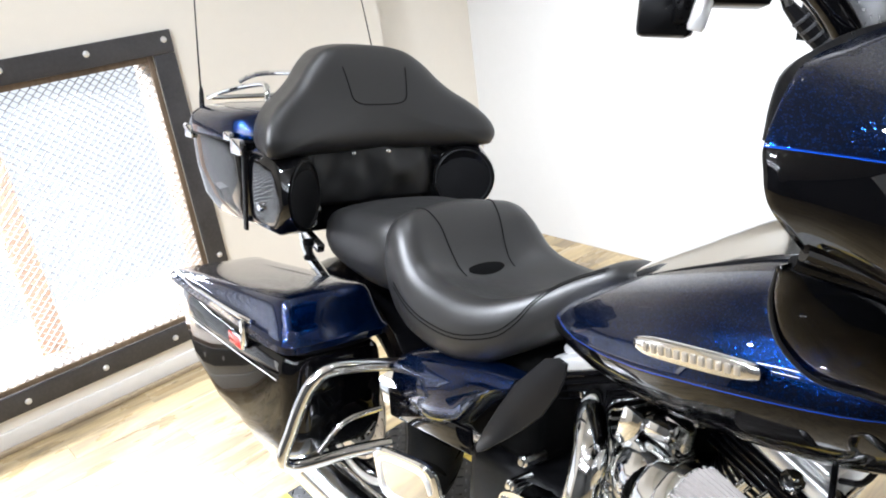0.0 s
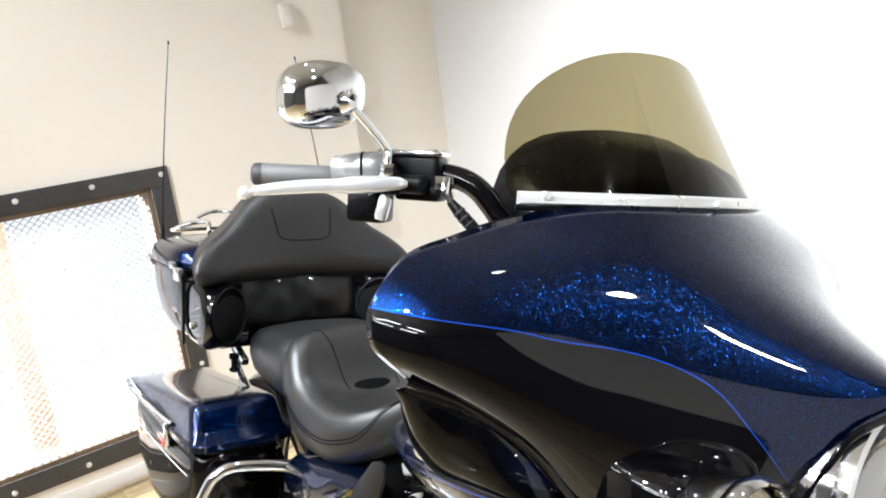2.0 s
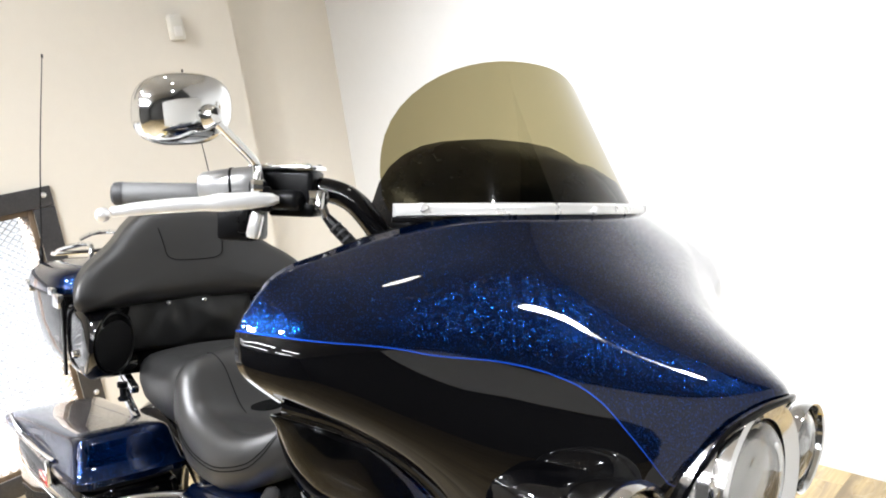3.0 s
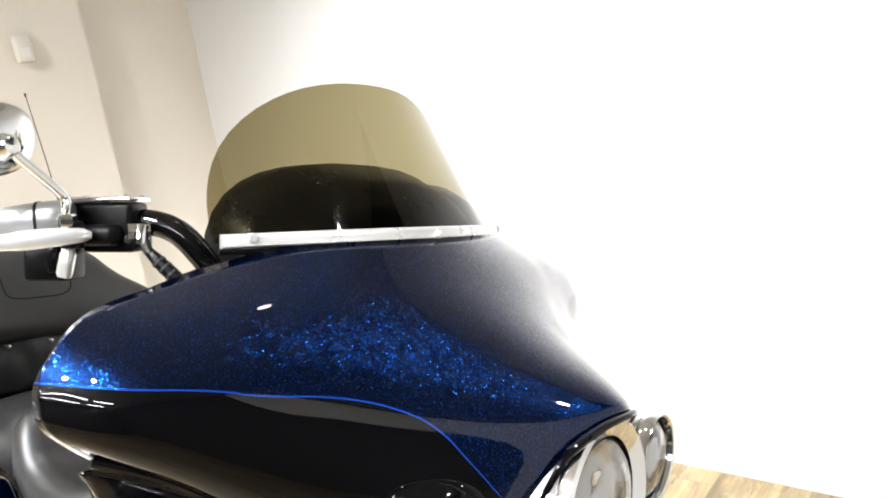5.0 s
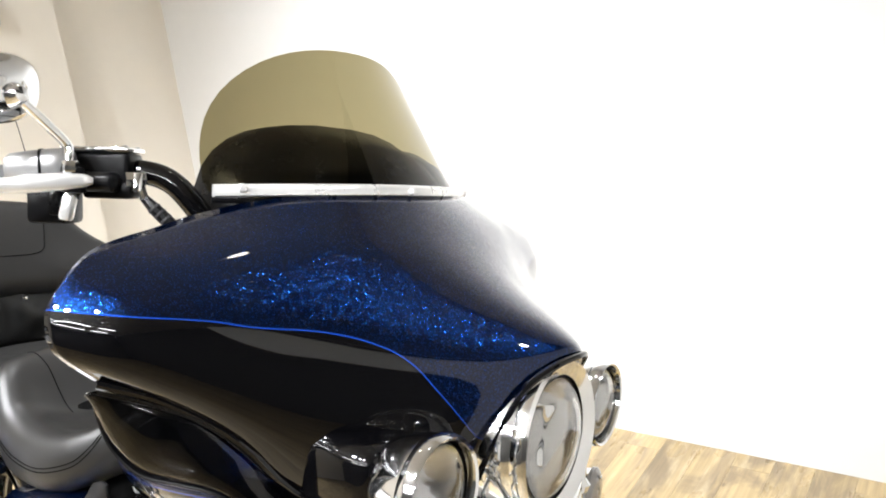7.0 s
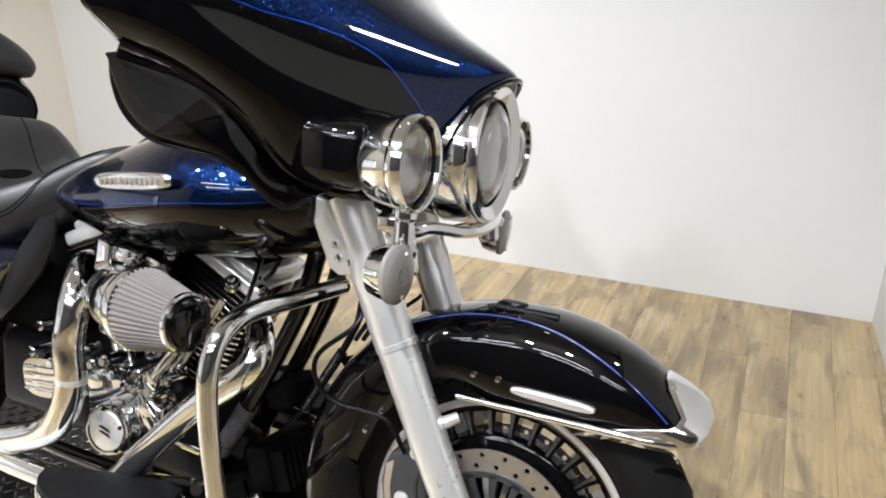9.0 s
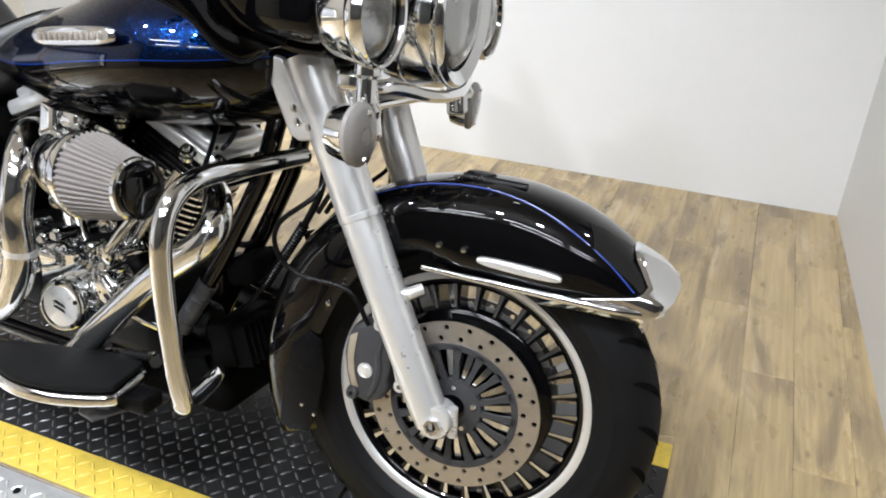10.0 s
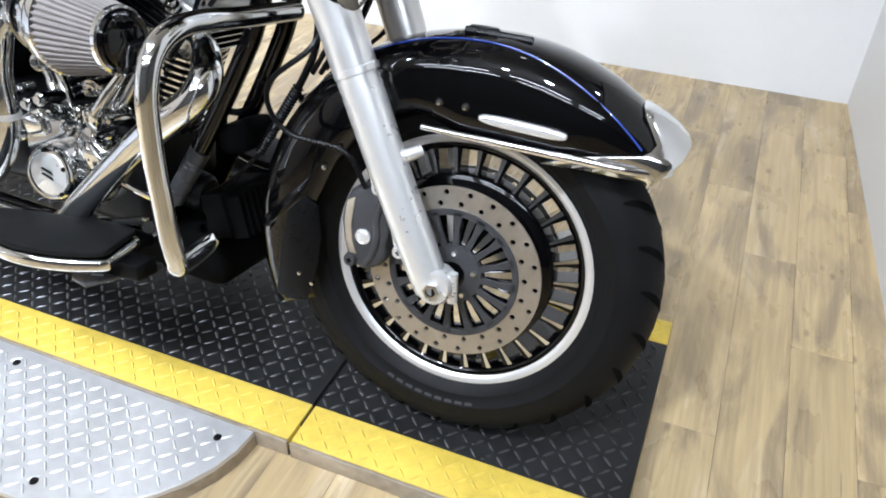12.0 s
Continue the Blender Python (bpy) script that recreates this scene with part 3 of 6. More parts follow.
plate("deck_plate", -0.20, JX - 0.003, YI0, YI1, M_PLATE, lift, "black diamond-tread steel plate")
plate("deck_plate", JX + 0.003, FX0, YI0, YI1, M_PLATE, lift, "black diamond-tread steel plate")
for a, b in ((-0.20, JX - 0.003), (JX + 0.003, FX0)):
    plate("edge_band", a, b, PY0, YI0, M_YELLOW, lift, "worn yellow painted tread band")
    plate("edge_band", a, b, YI1, PY1, M_YELLOW, lift, "worn yellow painted tread band")
    part("side_rail", block((b - a, 0.006, 0.038), ((a + b) / 2, PY0 - 0.004, -0.0205), bevel=0.001), M_EDGE, lift, "scuffed bare steel side rail")
part("lip", block((0.008, 0.5, 0.03), (JX, 0.10, -0.02), bevel=0.002), M_PLASTIC, lift, "dark hinge joint")
# round-ended bare side plate
side_plate = thing("side_plate", "bare aluminium diamond-tread side plate with a rounded end", "lift plate")
outline = [(-0.2, -0.199), (1.32, -0.199)] + [(1.32 - 0.0 - 0.33 * (1 - math.cos(a)) , -0.199 - 0.27 * math.sin(a)) for a in [radians(10 * k) for k in range(1, 10)]] + [(0.95, -0.474), (-0.2, -0.50)]
def inside(x, y):
    hit = False
    for (x1, y1), (x2, y2) in zip(outline, outline[1:] + outline[:1]):
        if (y1 > y) != (y2 > y) and x < (x2 - x1) * (y - y1) / (y2 - y1) + x1:
            hit = not hit
    return hit


def well_inside(x, y):
    return all(inside(x + a, y + b) for a in (-0.012, 0.012) for b in (-0.012, 0.012))


part("top", slab(list(reversed(outline)), 0.012, pose(0, 0, -0.013), 0.001, 1), M_GREYPLATE, side_plate)
tagged(part("tread", lugs(-0.2, 1.34, -0.51, -0.2, well_inside, z=-0.001), M_GREYPLATE, side_plate, sharp=80), kind="stuff")
# the rim's tan stands for the wood floor mirrored in it
part("skirt", slab([(x, y) for x, y in reversed(outline)], 0.027, pose(0, 0, -0.0405), 0.0, 1), M_EDGE, side_plate, "scuffed rim under the plate, the floor's tan reflection painted in")
for x, y in ((1.268, -0.235), (1.042, -0.43), (0.80, -0.235)):
    part("bolt", lathe([(0, 0.004), (0.006, 0.003), (0.008, 0)], (x, y, -0.001), (0, 0, 1), 10), M_ENGINE, side_plate, "dark screw head")

# ---- lamps ----
for x, y, watts in ((-0.3, -1.2, 24), (0.45, -1.5, 24), (1.15, -1.75, 24), (1.85, -1.5, 24), (0.3, 0.5, 18), (1.5, 0.7, 1.2), (2.93, 1.02, 5)):
    sp = thing("ceiling_spot", "round white recessed ceiling spot lamp", "ceiling lamp", pose(x, y, TOP), group="ceiling spots")
    part("rim", lathe([(0.055, 0.0), (0.075, -0.002), (0.078, -0.010), (0.06, -0.012), (0.055, -0.006)], (0, 0, 0), (0, 0, 1), 24), M_BASE, sp)
    part("lamp_face", lathe([(0.0, -0.004), (0.054, -0.004)], (0, 0, 0), (0, 0, 1), 24), M_LAMP, sp)
    area_lamp("spot_light", (x, y, TOP - 0.02), (x + (0.05 if x < 2.5 else -0.8), y + (1.7 if y < 0 else 1.0 if x < 2.5 else -0.5), 0.7 if y < 0 else 0.35 if x == 0.3 else 1.1), 0.11, watts * 0.85)
for i, y in enumerate((-2.7, -3.6)):
    for x in (0.2, 1.6, 3.0):
        tb = thing("tube_lamp", "long white ceiling tube lamp", "ceiling lamp", pose(x, y, TOP), group="ceiling tube lamps")
        part("housing", block((1.16, 0.10, 0.05), (0, 0, -0.025), bevel=0.01), M_BASE, tb)
        part("tube", tube([(-0.55, 0, -0.065), (0.55, 0, -0.065)], 0.016, 12, 1), M_TUBE, tb, "glowing tube")
        data = bpy.data.lights.new("tube_light", "AREA")
        data.shape, data.size, data.size_y, data.energy, data.color = "RECTANGLE", 1.1, 0.04, 20 * LIGHT, (1, 0.985, 0.96)
        ob = new("tube_light", data)
        ob.matrix_world = look((x, y, TOP - 0.085), (x, y + 0.9, 0))
day = bpy.data.lights.new("window_daylight", "AREA")
day.shape, day.size, day.size_y, day.energy, day.color = "RECTANGLE", 2.55, 0.66, 820 * LIGHT, (1.0, 0.99, 0.97)
day_ob = new("window_daylight", day)
day_ob.matrix_world = look((XW - 0.95, (WY0 + WY1) / 2, 1.55), (XW, (WY0 + WY1) / 2, 0.80))

# ---- the motorcycle, leaning on its stand ----
bike = thing("motorcycle", "dark blue and black touring motorcycle leaning on the lift", "motorcycle", pose(0.0007, 0.0129, 0.002, -12.0, 0, -1.7))
WC = Vector((1.613, 0, 0.315))
FRONT_HUB = Vector((1.621, 0, 0.317))


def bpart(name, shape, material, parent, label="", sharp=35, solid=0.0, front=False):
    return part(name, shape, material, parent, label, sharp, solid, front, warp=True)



def polar(r, a, y, c=WC):
    return Vector((c.x + r * math.cos(a), y, c.z + r * math.sin(a)))


# -- wheels --
def wheel(name, c, rt, width, front, e=1.0):
    w = bpart(name, lathe([(r, y * e) for r, y in ((0.203, -0.042), (0.196, -0.038), (0.191, -0.028), (0.189, 0.0), (0.191, 0.028), (0.196, 0.038), (0.203, 0.042), (0.207, 0.040), (0.199, 0.026), (0.198, 0.0), (0.199, -0.026), (0.207, -0.040))], c, (0, 1, 0), 72, True), M_BLACK, bike, "chrome-lipped black cast wheel", front=front)
    for q in (-1, 1):
        bpart("rim_lip", lathe([(r, q * (y - 0.051 * (1 - e))) for r, y in ((0.2015, 0.040), (0.2015, 0.044), (0.2075, 0.0490), (0.2140, 0.0510), (0.2190, 0.0495), (0.2200, 0.046), (0.213, 0.043), (0.206, 0.039))], c, (0, 1, 0), 84, True), M_SATIN, w, "polished bright rim lip", front=front)
    h = width / 2
    prof = [(0.204, -0.040 * e), (0.214, -0.047 * e), (0.219, -0.051 * e)] + [(r + (rt - 0.318), y * h / 0.065) for r, y in ((0.230, -0.0565), (0.2312, -0.0585), (0.2335, -0.0588), (0.2348, -0.0592), (0.250, -0.0638), (0.2515, -0.0652), (0.2545, -0.0654), (0.256, -0.0644), (0.265, -0.0645), (0.278, -0.060), (0.290, -0.052), (0.302, -0.039), (0.312, -0.021), (0.318, 0.0))]
    prof += [(r, -y) for r, y in reversed(prof[:-1])]
    tyre = bpart("tyre", lathe(prof, c, (0, 1, 0), 84), M_RUBBER, w, "black road tyre with curved tread grooves", front=front)
    # tread grooves along both shoulders: thin surface strips, groove shade put into their colour
    vs, fs = [], []
    for s in (-1, 1):
        for k in range(26):
            a0 = 2 * math.pi * (k + (0.5 if s > 0 else 0)) / 26
            pts = []
            for t in range(7):
                u = t / 6
                yy = s * h * (0.12 + 0.74 * u)
                rr = rt + 0.0004 - 0.0025 * (abs(yy) / h / 0.29) ** 2 * (1 if abs(yy) / h < 0.29 else 0) - (0 if abs(yy) / h < 0.29 else 0.0025 + 0.0285 * ((abs(yy) / h - 0.29) / 0.57) ** 1.25)
                pts.append((rr + 0.0009, a0 + 0.20 * u - 0.06 * u * u, yy))
            o = len(vs)
            for i, (rr, aa, yy) in enumerate(pts):
                wd = 0.0075 * math.sin(math.pi * (0.12 + 0.8 * i / 6))
                for q in (-1, 1):
                    vs.append(polar(rr, aa + q * wd / rt, yy, Vector(c)))
            for i in range(6):
                fs.append((o + 2 * i, o + 2 * i + 1, o + 2 * i + 3, o + 2 * i + 2))
    # raised maker's marks on the sidewall, as plain bars
    for k in range(9):
        a = -1.95 + 0.075 * k
        q = [polar(r + (rt - 0.318), a + da, -0.0655 * h / 0.065 + 0.0042 * abs(r - 0.2465) / 0.006, Vector(c)) for r, da in ((0.2405, -0.026), (0.2405, 0.026), (0.2485, 0.026), (0.2485, -0.026))]
        bpart("sidewall_bar", thick((q, [(0, 1, 2, 3)]), (0, 0.004, 0)), M_CALIPER, tyre, front=front)
    tagged(bpart("tread_pattern", (vs, fs), M_SHADE, w, "dark curved strips painted as shaded tread grooves", front=front), kind="stuff")
    return w


fw = wheel("front_wheel", tuple(FRONT_HUB), 0.318, 0.112, True, 0.62)
rw = wheel("rear_wheel", (0.0, 0, 0.315), 0.318, 0.170, False)

# cast spokes: thin blades with bright machined faces, leaning outwards
for k in range(30):
    a = 2 * math.pi * k / 30 + 0.05
    prof = [(0.118, -0.030, 0.0042), (0.145, -0.027, 0.0042), (0.172, -0.020, 0.0052), (0.194, -0.018, 0.0085)]
    vs = []
    for r, y, wd in prof:
        for q, dd in ((-1, 0), (1, 0), (1, 0.046), (-1, 0.046)):
            vs.append(polar(r, a + q * wd / r, y + dd, FRONT_HUB))
    fs = [(4 * i + q, 4 * i + (q + 1) % 4, 4 * i + 4 + (q + 1) % 4, 4 * i + 4 + q) for i in range(3) for q in range(4)] + [(3, 2, 1, 0), (12, 13, 14, 15)]
    bpart("spoke", (vs, fs), M_BLACK, fw, front=True)
    face = [polar(r, a + (0.45 + q * 0.45) * wd / r, y - 0.0012, FRONT_HUB) for r, y, wd in [(0.155, -0.0235, 0.0042)] + prof[2:] for q in (-1, 1)]
    bpart("spoke_face", (face, [(2 * i, 2 * i + 1, 2 * i + 3, 2 * i + 2) for i in range(2)]), M_CHROME, fw, front=True)
bpart("wheel_dish", lathe([(0.110, -0.036), (0.145, -0.031), (0.152, -0.027), (0.154, -0.021), (0.154, 0.012), (0.144, 0.012)], FRONT_HUB, (0, 1, 0), 64), M_BLACK, fw, "gloss black dished wheel centre", front=True)
bpart("hub", lathe([(0.0, -0.072), (0.022, -0.072), (0.030, -0.062), (0.034, -0.045), (0.060, -0.040), (0.105, -0.034), (0.122, -0.030), (0.125, 0.0), (0.122, 0.030), (0.034, 0.045), (0.0, 0.07)], FRONT_HUB, (0, 1, 0), 40), M_BLACK, fw, "gloss black hub", front=True)


def disc(parent, c, y, front):
    """A floating brake rotor: drilled steel ring on a black spider."""
    vs, fs = [], []
    n, bands = 66, ((0.1075, 0.1250), (0.1250, 0.1430))
    for b, (r0, r1) in enumerate(bands):
        for k in range(n):
            a0, a1 = 2 * math.pi * k / n, 2 * math.pi * (k + 1) / n
            am, rm = (a0 + a1) / 2, (r0 + r1) / 2
            outer = [(r0, a0), (r0, am), (r0, a1), (rm, a1), (r1, a1), (r1, am), (r1, a0), (rm, a0)]
            o = len(vs)
            vs += [polar(r, a, y, c) for r, a in outer]
            if (k % 3) == (0 if b else 1):
                ctr = polar(rm, am, y, c)
                for r, a in outer:
                    d = polar(r, a, y, c) - ctr
                    vs.append(ctr + d.normalized() * 0.0046)
                fs += [(o + q, o + (q + 1) % 8, o + 8 + (q + 1) % 8, o + 8 + q) for q in range(8)]
            else:
                fs.append(tuple(o + q for q in range(8)))
    ring = bpart("brake_disc", thick((vs, fs), (0, 0.005, 0)), M_STEEL, parent, "drilled steel brake disc", front=front)
    for k in range(16):
        a = 2 * math.pi * k / 16
        prof = [(0.045, 0.0055), (0.075, 0.0040), (0.104, 0.0075)]
        q = [polar(r, a + s * wd / r + 0.012 * i, y + dy, c) for i, (r, wd) in enumerate(prof) for s, dy in ((-1, -0.003), (1, -0.003), (1, 0.003), (-1, 0.003))]
        bpart("carrier_arm", (q, [(4 * i + e, 4 * i + (e + 1) % 4, 4 * i + 4 + (e + 1) % 4, 4 * i + 4 + e) for i in range(2) for e in range(4)]), M_CALIPER, parent, front=front)
        fin = [polar(r, a + 0.19 + q * wd / r, y + dy, c) for r, wd, dy in ((0.052, 0.003, 0.0045), (0.080, 0.0050, 0.006), (0.098, 0.0055, 0.009)) for q in (-1, 1)]
        bpart("hub_fin", thick((fin, [(0, 1, 3, 2), (2, 3, 5, 4)]), (0, 0.006, 0)), M_CHROME, parent, "polished hub rib", front=front)
    bpart("carrier_ring", lathe([(0.098, y - 0.003), (0.108, y - 0.003), (0.108, y + 0.003), (0.098, y + 0.003)], c, (0, 1, 0), 48, True), M_CALIPER, parent, front=front)
    bpart("carrier_hub", lathe([(0.020, y - 0.006), (0.048, y - 0.004), (0.050, y + 0.004), (0.020, y + 0.006)], c, (0, 1, 0), 32), M_CALIPER, parent, front=front)
    for k in range(5):
        a = 2 * math.pi * k / 5 + 0.3
        bpart("disc_bolt", lathe([(0, -0.006), (0.004, -0.006), (0.006, 0)], polar(0.037, a, y - 0.004, c), (0, 1, 0), 8), M_CHROME, parent, front=front)
    return ring


disc(fw, FRONT_HUB, -0.066, True)
disc(fw, FRONT_HUB, 0.066, True)
disc(rw, Vector((0, 0, 0.315)), -0.075, False)

# -- front fender --
RT, HW = 0.352, 0.098


def fender_ring(deg, hw, rtop, rlow, crown=0.016):
    a = radians(deg)
    row = []
    span = rtop - rlow
    prof = [(1.0, 0.0), (1.02, 0.25), (1.02, 0.5), (1.0, 0.72), (0.93, 0.86), (0.78, 0.95), (0.5, 0.99), (0.25, 1.0), (0, 1.0)]
    for yy, f in prof:
        row.append(polar(rlow + span * f + crown * (1 - yy * yy) * f, a, -hw * yy))
    return row + [Vector((p.x, -p.y, p.z)) for p in reversed(row[:-1])]


def flare(deg):
    """Radius of the fender's crown: it stands off the tyre more towards the nose."""
    return RT + 0.020 * max(0.0, min(1.0, (98 - deg) / 50))


rows = []
for deg in [39.0, 40.5, 41.5, 43, 45, 48, 54, 60, 66, 72, 78, 84, 90, 95, 100, 105, 112, 120, 130, 140, 150, 160, 170, 180, 190, 198, 203]:
    a = radians(deg)
    skirt = 0.548 - 0.315
    rl = min(skirt / math.sin(a), RT - 0.012) if deg <= 90 else 0.233 + 0.03 * min(1, (deg - 90) / 15)
    hw = HW * (0.72 + 0.28 * min(1, (deg - 34) / 26)) if deg < 60 else HW
    if deg > 115:
        rl = 0.263 - 0.027 * min(1, (deg - 115) / 35)
    rows.append(fender_ring(deg, hw, flare(deg) - 0.030 * max(0, (deg - 130) / 73), rl))
fender = bpart("front_fender", grid(rows), M_BLACK, bike, "gloss black front fender with blue pinstripes", front=True, solid=0.0025, sharp=50)
for s in (-1, 1):
    line = [polar(flare(d) + lift_ + 0.0006, radians(d), s * out_) for d, lift_, out_ in ((117, 0.0085, 0.056), (106, 0.0085, 0.0565), (97, 0.0082, 0.0565), (88, 0.0060, 0.062), (80, 0.0034, 0.0682), (73, 0.0002, 0.0755), (65, -0.0045, 0.0815), (57, -0.0090, 0.0842), (51, -0.0115, 0.0838), (46, -0.0122, 0.0825))]
    bpart("pinstripe", tube(line, 0.0013, 6, 5), M_PIN, fender, "thin blue pinstripe", front=True)
    bpart("skirt_trim", tube([(1.555, s * 0.101, 0.550), (1.65, s * 0.102, 0.549), (1.76, s * 0.100, 0.548), (1.84, s * 0.093, 0.546), (1.888, s * 0.070, 0.543), (1.902, s * 0.045, 0.541)], [0.0048, 0.0055, 0.0062, 0.0070, 0.0085, 0.0085], 12, 6), M_CHROME, fender, "chrome skirt trim", front=True)
    strip = rings([[Vector((a, d, b)) for a, b in squircle(0.064 * k, 0.0078 * k2, 36, 3.2)] for d, k, k2 in ((0.0, 1.0, 1.0), (-0.003, 1.0, 1.0), (-0.0055, 0.985, 0.86), (-0.007, 0.96, 0.55), (-0.0073, 0.93, 0.2))])
    strip = moved(strip, pose(1.701, -0.1010, 0.578, 0, 1.5, -1.5))
    bpart("side_strip", strip if s < 0 else mirrored(strip), M_SATIN, fender, "white-silver rounded side strip", front=True)
    for x, z in ((1.577, 0.590), (1.616, 0.590)):
        bpart("fender_bolt", lathe([(0, 0.006), (0.004, 0.0055), (0.006, 0.0)], (x, s * 0.100, z), (0, s, 0), 10), M_CHROME, fender, front=True)
# chrome tip bumper that wraps the nose: a tab on the crown, cut back at the shoulders, long at the skirt
back_edge = [61.0, 53.0, 47.5, 45.0, 44.6, 45.0, 51.0, 52.5, 53.0]
back_edge = back_edge + back_edge[-2::-1]
tip = []
for u, e in ((-0.10, -0.030), (0.0, 0.002), (0.04, 0.013), (0.12, 0.019), (0.25, 0.020), (0.45, 0.017), (0.65, 0.012), (0.85, 0.007), (1.0, 0.0035)):
    row = []
    for k, last in enumerate(back_edge):
        deg = 38.6 + (last - 38.6) * u
        hw = HW * (0.74 + 0.28 * min(1, (deg - 34) / 26)) + 0.003
        low = min(0.222 / math.sin(radians(deg)) - 0.004 - 0.006 * max(0.0, 1 - u * 2), RT - 0.012)
        row.append(fender_ring(deg, hw, flare(deg) + e, low)[k])
    tip.append(row)
bpart("nose_bumper", grid(tip), M_CHROME, fender, "polished chrome nose tip", front=True, solid=0.004, sharp=38)
bpart("badge", moved(lathe([(0, 0.006), (0.014, 0.005), (0.018, 0)], (0, 0, 0), (0, 0, 1), 20), pose(1.60, 0, 0.684, 0, 0, 0) @ Matrix.Diagonal((1.5, 0.8, 1, 1))), M_PLASTIC, fender, "small dark emblem", front=True)
bpart("badge_bar", tube([(1.58, -0.03, 0.684), (1.68, -0.03, 0.683)], 0.006, 8, 2), M_PLASTIC, fender, "dark moulded bar", front=True)

# -- fork --
for s in (-1, 1):
    y = s * 0.117
    low = tube([(1.606, y, 0.300), (1.600, y, 0.318), (1.53, y, 0.458), (1.452, y, 0.614), (1.450, y, 0.618)], [0.020, 0.029, 0.031, 0.0325, 0.030], 24, 4)
    leg = bpart("fork_leg", low, M_SILVER, bike, "satin silver fork slider", front=True)
    bpart("fork_cover", tube([(1.452, y, 0.612), (1.40, y, 0.72), (1.345, y, 0.835)], [0.0335, 0.0345, 0.036], 24, 4), M_SATIN, leg, "chrome upper fork cover", front=True)
    bpart("fork_collar", lathe([(0.029, -0.008), (0.0345, -0.006), (0.0345, 0.003), (0.029, 0.006)], (1.452, y, 0.616), (-0.447, 0, 0.894), 24), M_SATIN, leg, front=True)
    bpart("axle_clamp", join(lathe([(0.0, -0.025), (0.025, -0.025), (0.0285, -0.019), (0.0285, 0.019), (0.025, 0.025), (0.0, 0.025)], (1.612, y, 0.317), (0, 1, 0), 28), tube([(1.634, y, 0.340), (1.640, y, 0.292)], [0.010, 0.008], 12, 1)), M_SILVER, leg, "cast axle clamp", front=True)
    bpart("axle_nut", lathe([(0.008, 0.034), (0.013, 0.034), (0.0145, 0.030), (0.0145, 0.02), (0.019, 0.018), (0.019, 0.0)], (1.613, y, 0.315), (0, s, 0), 6 if s < 0 else 12), M_CHROME, leg, "chrome axle nut", front=True)
    bpart("axle_bore", lathe([(0.0, 0.026), (0.0085, 0.026), (0.0085, 0.035)], (1.613, y, 0.315), (0, s, 0), 16), M_PLASTIC, leg, "dark hollow of the axle", front=True)
    bpart("fender_stay", tube([(1.50, y, 0.515), (1.535, y, 0.505), (1.560, s * 0.10, 0.515)], [0.012, 0.011, 0.009], 12, 4), M_SILVER, leg, "cast fender mount", front=True)
    # caliper behind the slider
    turn = (lambda q: q) if s < 0 else mirrored
    body = [(1.447, 0.412), (1.456, 0.432), (1.474, 0.444), (1.500, 0.440), (1.515, 0.424), (1.519, 0.400), (1.524, 0.376), (1.519, 0.352), (1.524, 0.334), (1.512, 0.316), (1.490, 0.304), (1.472, 0.306), (1.456, 0.324), (1.448, 0.350), (1.443, 0.382)]
    cal = bpart("brake_caliper", turn(slab(body, 0.046, pose(0, -0.068, 0, 90, 0, 0), 0.010, 3)), M_CALIPER, bike, "dark grey cast front brake caliper", front=True)
    bpart("caliper_shade", turn(slab([(1.452, 0.416), (1.466, 0.424), (1.464, 0.402), (1.462, 0.378), (1.466, 0.350), (1.474, 0.330), (1.462, 0.330), (1.454, 0.352), (1.450, 0.384)], 0.003, pose(0, -0.1135, 0, 90, 0, 0), 0.001)), M_EDGE, cal, "tan grey shaded edge of the casting", front=True)
    bpart("caliper_ridge", turn(tube([(1.508, -0.114, 0.424), (1.503, -0.116, 0.395), (1.506, -0.116, 0.365), (1.500, -0.115, 0.335), (1.490, -0.114, 0.318)], 0.0055, 10, 4)), M_CALIPER, cal, front=True)
    bpart("caliper_badge", lathe([(0, 0.0035), (0.0085, 0.0033), (0.0095, 0.0025), (0.0105, 0.0035), (0.0125, 0.003), (0.013, 0)], (1.483, s * 0.1145, 0.362), (0, s, 0), 24), M_SILVER, cal, "round silver badge", front=True)
    for x, z in ((1.503, 0.446), (1.545, 0.352), (1.464, 0.318)):
        bpart("caliper_bolt", lathe([(0.004, 0.010), (0.009, 0.010), (0.011, 0.006), (0.011, 0), (0.013, -0.012)], (x, s * 0.112, z), (0, s, 0), 12), M_SILVER if z > 0.33 else M_CALIPER, cal, front=True)
    bpart("caliper_arm", turn(slab([(1.494, 0.458), (1.512, 0.458), (1.530, 0.420), (1.556, 0.352), (1.548, 0.340), (1.536, 0.348), (1.520, 0.400)], 0.014, pose(0, -0.098, 0, 90, 0, 0), 0.004, 2)), M_SILVER, cal, "silver cast caliper mount", front=True)
    bpart("brake_hose", tube([(1.487, s * 0.126, 0.445), (1.453, s * 0.137, 0.498), (1.370, s * 0.149, 0.510), (1.336, s * 0.160, 0.546), (1.339, s * 0.161, 0.589), (1.389, s * 0.143, 0.639), (1.392, s * 0.109, 0.678)], 0.0042, 8, 6), M_PLASTIC, cal, "thin black brake hose", front=True)
    bpart("hose_fitting", tube([(1.497, s * 0.108, 0.445), (1.485, s * 0.111, 0.48)], 0.0075, 10, 2), M_CHROME, cal, front=True)
